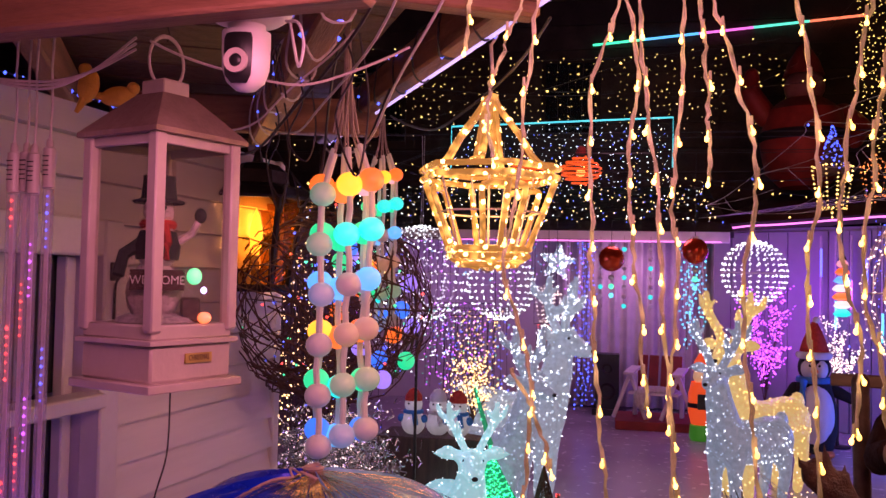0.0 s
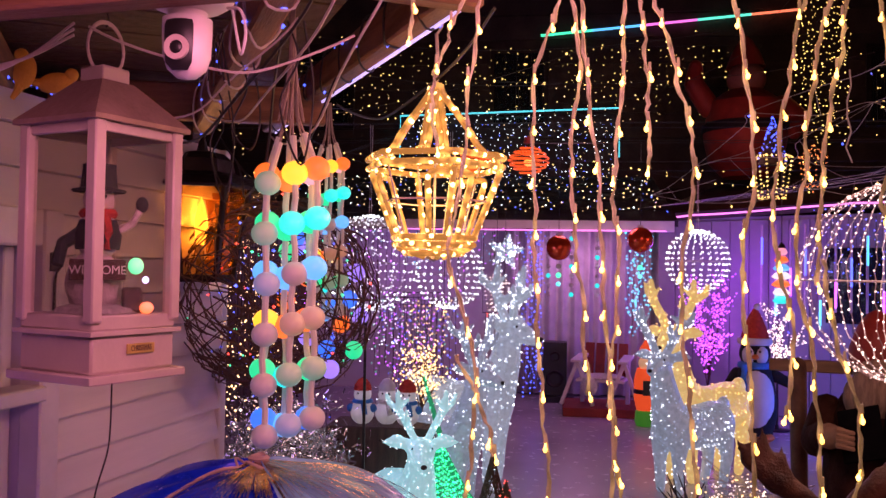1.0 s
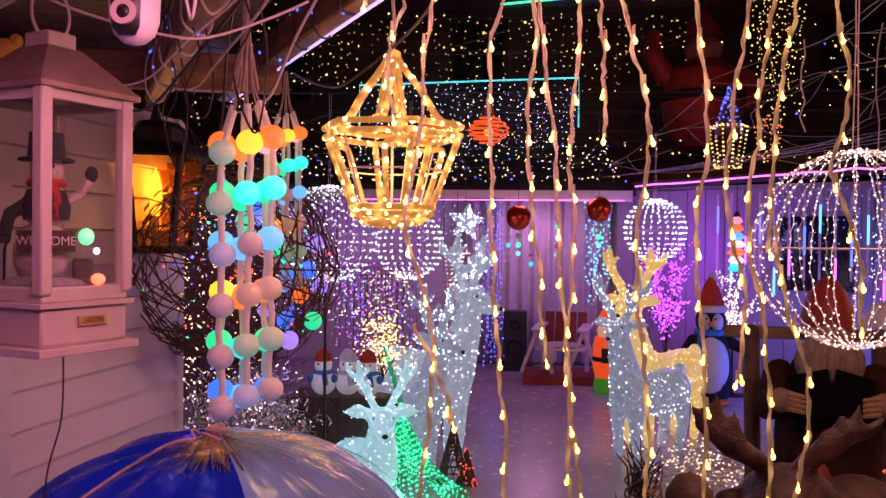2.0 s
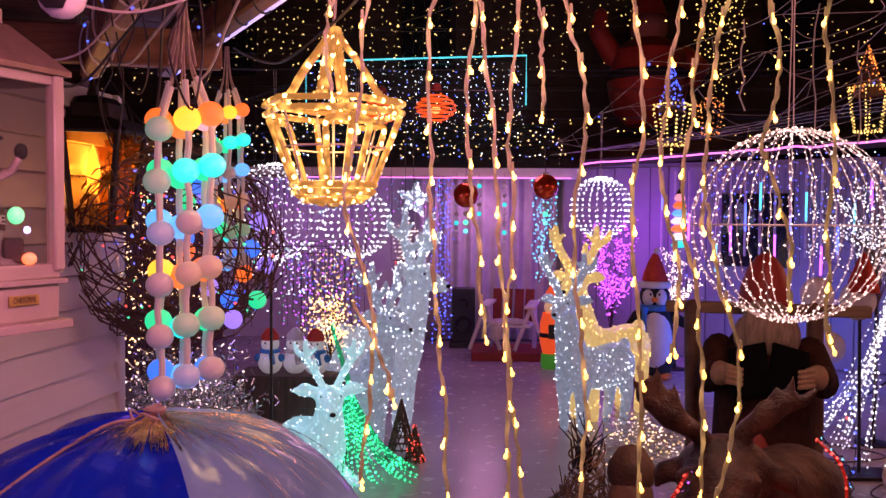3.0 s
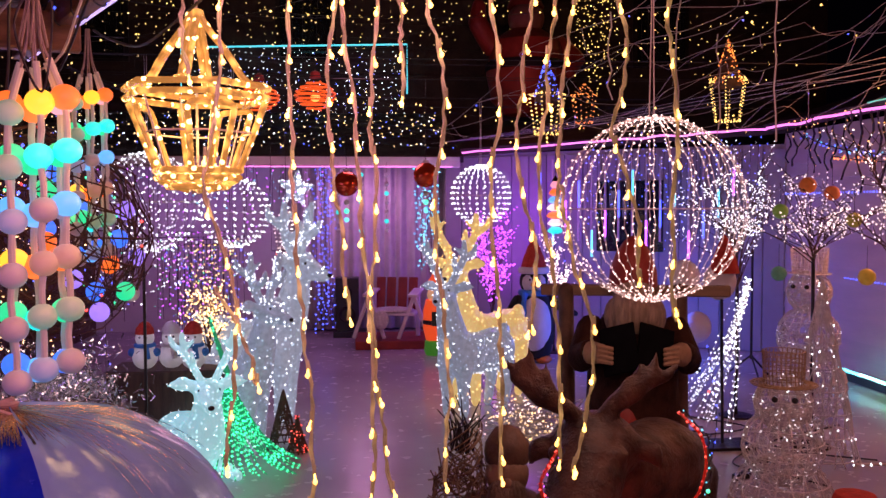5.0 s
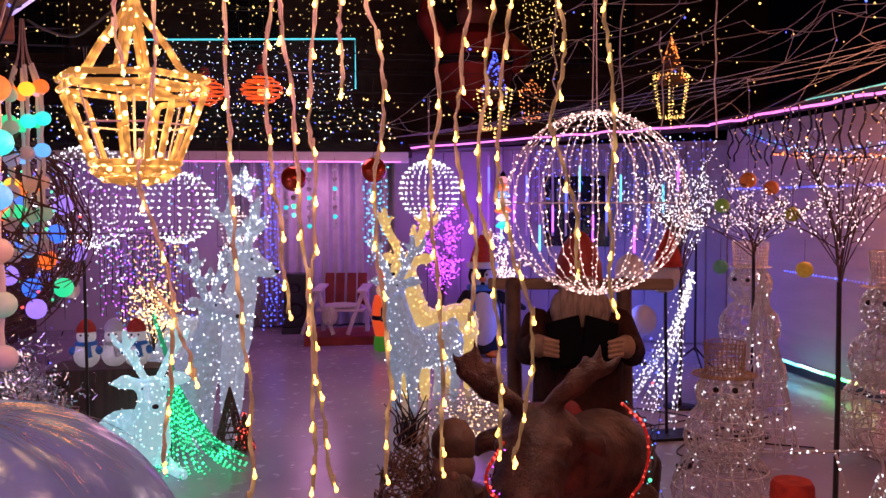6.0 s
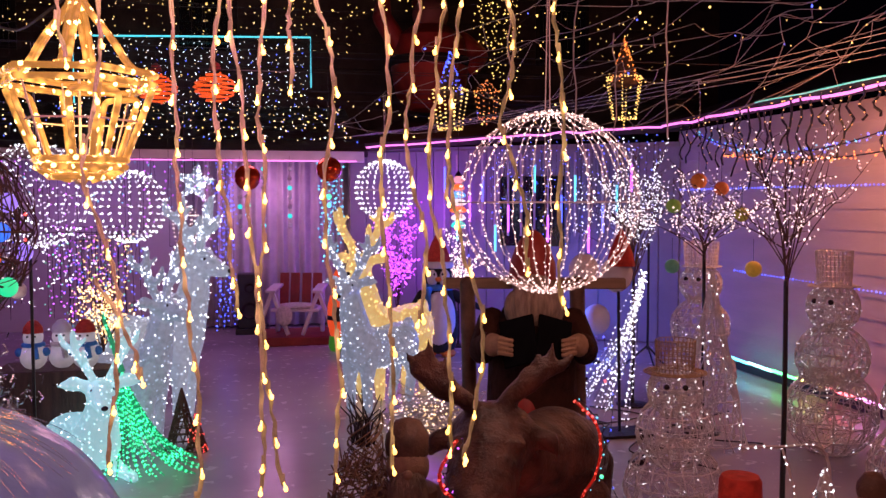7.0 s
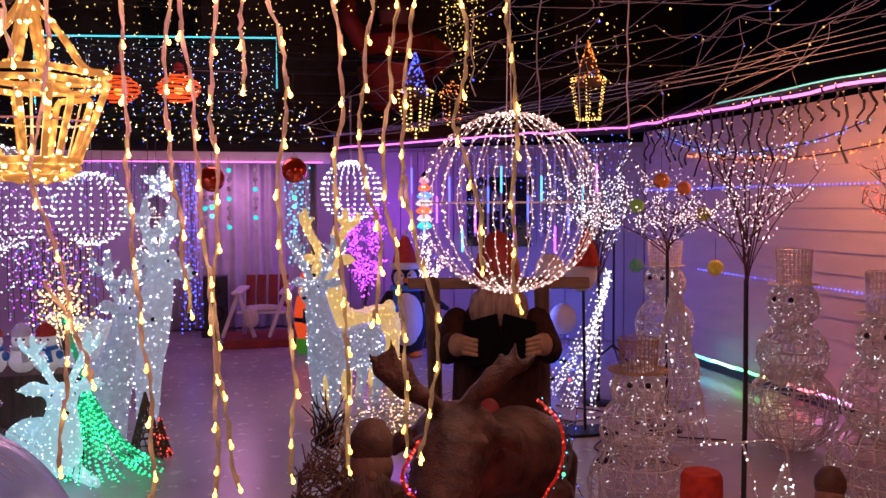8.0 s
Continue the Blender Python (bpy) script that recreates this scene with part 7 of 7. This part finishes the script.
single("tinsel_table", Shape().box((-1.68, 5.1, 0.24), (0.72, 0.6, 0.48)), M_DARKWOOD, "low dark table under a heap of tinsel", "table")
tinsel((-1.66, 5.05, 0.48), (0.17, 0.12, 0.16), 3000, "heap of silver tinsel with lights on the table", 1)
tinsel((-1.62, 4.6, 0.02), (0.16, 0.12, 0.42), 2600, "tall column of silver tinsel on the floor", 2)
tinsel((-1.36, 4.95, 0.02), (0.07, 0.09, 0.32), 1600, "silver tinsel spilling down beside the table", 3)
pl = thing("garden_light_pole", (-1.14, 5.0, 0), "thin black pole carrying small coloured lamps", "pole")
part("pole", Shape().tube([(0, 0, 0), (0, 0, 1.35)], 0.009, 6), M_BLACK, pl)
part("globe", Shape().ball((-0.03, -0.02, 1.38), 0.05, 14, 10), BEADS["violet"], pl)
part("globe", Shape().ball((-0.06, -0.03, 1.18), 0.045, 14, 10), BEADS["off"], pl)

# ---- house corner: old lamp, vine ball, porch clutter ----


def old_lamp():
    ob = thing("carriage_lamp", (-1.29, 2.96, 1.60), "large dark iron carriage lamp with amber panes, lit", "lamp", rz=20)
    part("roof", Shape().lathe([(0.215, 0.325), (0.22, 0.335), (0.18, 0.365), (0.115, 0.385), (0.105, 0.43), (0.075, 0.455), (0.02, 0.465), (0.012, 0.50)], 6), M_IRON, ob, smooth=False)
    for k in range(6):
        t = math.pi / 3 * k
        part("post", Shape().tube([(0.165 * math.cos(t), 0.165 * math.sin(t), 0.33), (0.115 * math.cos(t), 0.115 * math.sin(t), 0.02)], 0.011, 5), M_IRON, ob)
        a, b = t, t + math.pi / 3
        v = [(r * math.cos(q), r * math.sin(q), z) for r, z in ((0.158, 0.328), (0.112, 0.022)) for q in (a, b)]
        p = part("pane", Shape().add(v, [(0, 1, 3, 2)]), glass("amber_pane", (1.0, 0.55, 0.12), 0.2, 0.72, 0.07), ob)
        p.visible_shadow = False
    part("floor_plate", Shape().lathe([(0.125, 0.0), (0.13, 0.012), (0.12, 0.025), (0.001, 0.026)], 6), M_IRON, ob)
    part("candle_bulb", Shape().lathe([(0.012, 0.13), (0.02, 0.17), (0.022, 0.22), (0.012, 0.27), (0.001, 0.30)], 12), led("amber_flame", (1.0, 0.55, 0.15), 3.5), ob)
    part("candle", Shape().tube([(0, 0, 0.02), (0, 0, 0.13)], 0.014, 8), M_CREAM, ob)
    part("bracket", Shape().tube(curve_pts([(0, 0, 0.50), (0.0, 0.0, 0.56), (0.02, 0.0, 0.62)]), 0.009, 6), M_IRON, ob)


old_lamp()


def vine_ball():
    ob = thing("vine_ball", (-1.06, 3.12, 1.56), "ball of dark tangled vines with small coloured lights", "vine ball")
    rnd = np.random.RandomState(17)
    s = Shape()
    R = 0.375
    for k in range(165):
        a = Vector(rnd.normal(size=3)).normalized()
        b = a.cross(Vector(rnd.normal(size=3))).normalized()
        t0, span = rnd.uniform(0, 6.28), rnd.uniform(1.2, 3.4)
        rr = R * rnd.uniform(0.86, 1.04)
        s.tube([(a * math.cos(t0 + t) + b * math.sin(t0 + t)) * rr * (1 + 0.03 * math.sin(t * 9 + k)) for t in np.linspace(0, span, 12)], rnd.uniform(0.0024, 0.0046), 4, 0.0016)
    part("vine_weave", s, M_TWIG, ob)
    for m, c, r in ((L_BLUE, 44, 0.0075), (L_GREEN, 26, 0.0065), (L_RED, 24, 0.0065), (L_WARM, 34, 0.005)):
        part("bulb_cluster", Shape().bulbs([tuple(Vector(rnd.normal(size=3)).normalized() * R * rnd.uniform(0.5, 0.98)) for _ in range(c)], r), m, ob, kind="stuff")
    # glowing balls added to stand for soft coloured glows among the vines
    for c, at in (("blue", (0.05, -0.05, 0.02)), ("blue", (0.16, 0.02, 0.10)), ("blue", (0.20, -0.02, -0.20)), ("violet", (0.06, 0.05, 0.18)), ("blue", (0.26, 0.06, -0.02)), ("orange", (0.14, -0.08, 0.06)), ("green", (0.2, -0.15, 0.05)), ("violet", (0.15, -0.1, -0.15)), ("blue", (0.22, -0.05, -0.05)), ("orange", (0.1, -0.2, -0.02)), ("green", (0.12, -0.25, 0.15)), ("blue", (0.1, -0.1, 0.2)), ("orange", (0.27, -0.1, -0.1)), ("violet", (0.3, 0.0, 0.08)), ("green", (0.3, -0.02, -0.2)), ("violet", (0.24, -0.12, -0.26))):
        part("globe", Shape().ball(at, 0.033, 14, 10), BEADS[c], ob)


vine_ball()
tower = thing("tier_ornament", (1.67, 7.0, 1.90), "narrow hanging ornament of stacked glowing tiers", "hanging light")
for k, c in enumerate(("pink", "orange", "sky", "white", "orange", "white", "cyan")):
    z = -0.06 - 0.062 * k
    w = 0.045 + 0.030 * min(1, k / 3) * (1 if k < 5 else 0.7)
    part("tier", Shape().lathe([(w * 0.45, z + 0.026), (w * 0.75, z + 0.012), (w, z - 0.010), (w * 0.8, z - 0.022), (w * 0.45, z - 0.030)], 8), BEADS[c], tower)
part("cap", Shape().lathe([(0.004, 0.01), (0.02, -0.01), (0.03, -0.035)], 10), M_IRON, tower)
part("hanger", Shape().tube([(0, 0, 0.0), (0, 0, 0.88)], 0.003, 4), M_WIREB, tower)
for k, (a, b, dr, m, r) in enumerate((((-0.35, 1.25, 2.08), (-0.95, 2.2, 2.05), 0.08, M_WIREW, 0.0025), ((-0.40, 1.3, 2.10), (-1.1, 2.1, 2.02), 0.13, M_WIREB, 0.003), ((-0.30, 1.35, 2.12), (-0.85, 2.4, 2.02), 0.10, M_WIREW, 0.0028),
        ((-0.75, 1.25, 2.02), (-0.40, 1.5, 2.06), 0.06, M_WIREW, 0.0024), ((-0.55, 1.6, 2.1), (-0.95, 2.4, 1.95), 0.18, M_WIREB, 0.003), ((-0.6, 2.2, 2.15), (-1.2, 2.9, 2.1), 0.2, M_WIREB, 0.004), ((-0.15, 1.6, 2.14), (-0.7, 2.6, 2.15), 0.1, M_WIREB, 0.0035),
        ((-0.5, 1.5, 2.1), (-0.9, 1.7, 1.95), 0.05, M_WIREW, 0.0022))):
    single("cable", Shape().tube([tuple(p + Vector((0.008 * math.sin(i * 0.7 + k), 0, 0.006 * math.sin(i * 0.5)))) for i, p in enumerate(sag(a, b, dr, 16))], r, 5), m, ("pale" if m == M_WIREW else "black") + " cable looped under the porch roof", "cable", group="porch cables")
def wound_cable(a, b, r, turns, wire, label, seed, bulb=None):
    """A cable wrapped loosely round a timber."""
    a, b = Vector(a), Vector(b)
    d = (b - a).normalized()
    u = d.cross(Vector((0, 0, 1))).normalized()
    rnd = np.random.RandomState(seed)
    n = turns * 7
    pts = []
    for i in range(n + 1):
        t = 2 * math.pi * turns * i / n + rnd.uniform(-0.35, 0.35)
        q = r * rnd.uniform(0.95, 1.25)
        pts.append(a.lerp(b, i / n) + u * math.cos(t) * q * 0.62 + Vector((0, 0, 1)) * math.sin(t) * q)
    pts = curve_pts(pts, 3)
    ob = thing("wound_cable", (0, 0, 0), label, "cable", "porch cables")
    part("cable", Shape().tube(pts, 0.0028, 5), wire, ob)
    if bulb:
        part("bulb_cluster", Shape().bulbs(along(pts, 0.16, 0.004, rnd), 0.0055), bulb, ob, kind="stuff")


wound_cable((-0.42, 1.26, 2.145), (-1.10, 2.52, 2.12), 0.062, 7, M_WIREW, "pale cable with blue bulbs wound round the rafter", 3, L_BLUE)
wound_cable((-0.22, 1.54, 2.177), (-1.10, 3.19, 2.23), 0.056, 9, M_WIREB, "black cable with blue bulbs wound round the edge rafter", 4, L_BLUE)
for k, (x, y) in enumerate(((-0.70, 1.75), (-0.95, 2.25), (-0.52, 1.52), (-0.86, 2.02))):
    single("cable_end", Shape().tube(curve_pts([(x, y, 2.10), (x + 0.02, y, 2.03), (x - 0.015, y + 0.01, 1.95), (x + 0.03, y, 1.90 - 0.03 * k), (x + 0.05, y, 1.97), (x + 0.03, y, 2.10)]), 0.0022, 5), M_WIREB, "loop of black cable hanging under the rafter", "cable", group="porch cables")
s = Shape()
for k in range(9):
    s.tube(curve_pts([(-0.74 + 0.012 * k, 1.5, 2.03), (-0.73 + 0.012 * k, 1.5, 2.07 + 0.004 * (k % 3)), (-0.69 + 0.006 * k, 1.52, 2.06), (-0.70 + 0.01 * k, 1.5, 2.0 - 0.01 * (k % 3))]), 0.002, 4)
single("cable_coil", s, M_WIREB, "coil of thin black cable under the beam", "cable")
M_YELLOWFELT = material("yellow_felt", (0.62, 0.36, 0.04), 0.8, scale=25, bump=0.3)
for i, (x, y, z, tilt) in enumerate(((-1.03, 1.52, 2.015, 80), (-0.985, 1.55, 2.0, 10))):
    s = Shape()
    s.ball((0, 0, 0), (0.034, 0.014, 0.02), 14, 10).ball((0.03, 0, 0.012), 0.013, 10, 8).tube([(-0.02, 0, 0), (-0.055, 0, 0.012)], 0.01, 6, 0.004)
    ob = single("felt_bird", s, M_YELLOWFELT, "yellow felt bird hung under the porch", "ornament", at=(x, y, z), group="felt birds")
    ob.rotation_euler = (0, radians(-tilt), radians(20))
ob = thing("latch", WALL @ Vector((0.03, -1.03, 1.62)), "dark iron hook latch on the window frame", "latch")
part("hook", Shape().tube(curve_pts([(0.004, 0, 0.05), (0.012, 0.012, 0.03), (0.006, 0, 0.0), (0.004, 0, -0.09)]), 0.004, 6), M_IRON, ob)
part("plate", Shape().box((0, 0, 0.04), (0.006, 0.03, 0.05)), M_IRON, ob)


def roof_santa():
    s = Shape()
    s.lathe([(0.3, 0.0), (0.5, 0.2), (0.58, 0.6), (0.5, 1.05), (0.3, 1.2), (0.2, 1.25)], 22)
    s.limb([(-0.5, 0, 1.0), (-0.72, -0.1, 1.3), (-0.70, -0.1, 1.55)], [0.16, 0.14, 0.1]).limb([(0.5, 0, 1.0), (0.72, -0.1, 0.8), (0.6, -0.25, 0.6)], [0.16, 0.14, 0.1])
    s.lathe([(0.27, 1.55), (0.2, 1.75), (0.08, 1.95), (0.02, 2.0)], 18)
    s.slot = 1
    s.lathe([(0.575, 0.62), (0.6, 0.66), (0.59, 0.74), (0.56, 0.76)], 22)
    s.slot = 2
    s.ball((0, -0.05, 1.38), (0.27, 0.25, 0.24), 18, 12)
    single("roof_inflatable", s, [M_REDDARK, M_BLACKCLOTH, material("dim_nylon", (0.25, 0.1, 0.08), 0.7, scale=6, bump=0.2)], "large dark red inflatable Santa on the roof, unlit", "inflatable", at=(2.55, 12.7, 3.02))
    lamp("roof_red", (2.2, 11.3, 3.6), (1.0, 0.12, 0.05), 4, 0.2)


roof_santa()

# loose bulbs caught on the moose and the post
for at, m, lab in (((1.16, 2.66, 0.73), L_GREEN, "green"), ((1.22, 2.55, 0.50), L_BLUE, "blue"), ((1.80, 4.18, 0.72), L_RED, "red")):
    single("stray_bulb", Shape().ball((0, 0, 0), 0.007, 8, 6), m, "single small " + lab + " bulb on a dark cable", "bulb", at=at, group="stray bulbs")
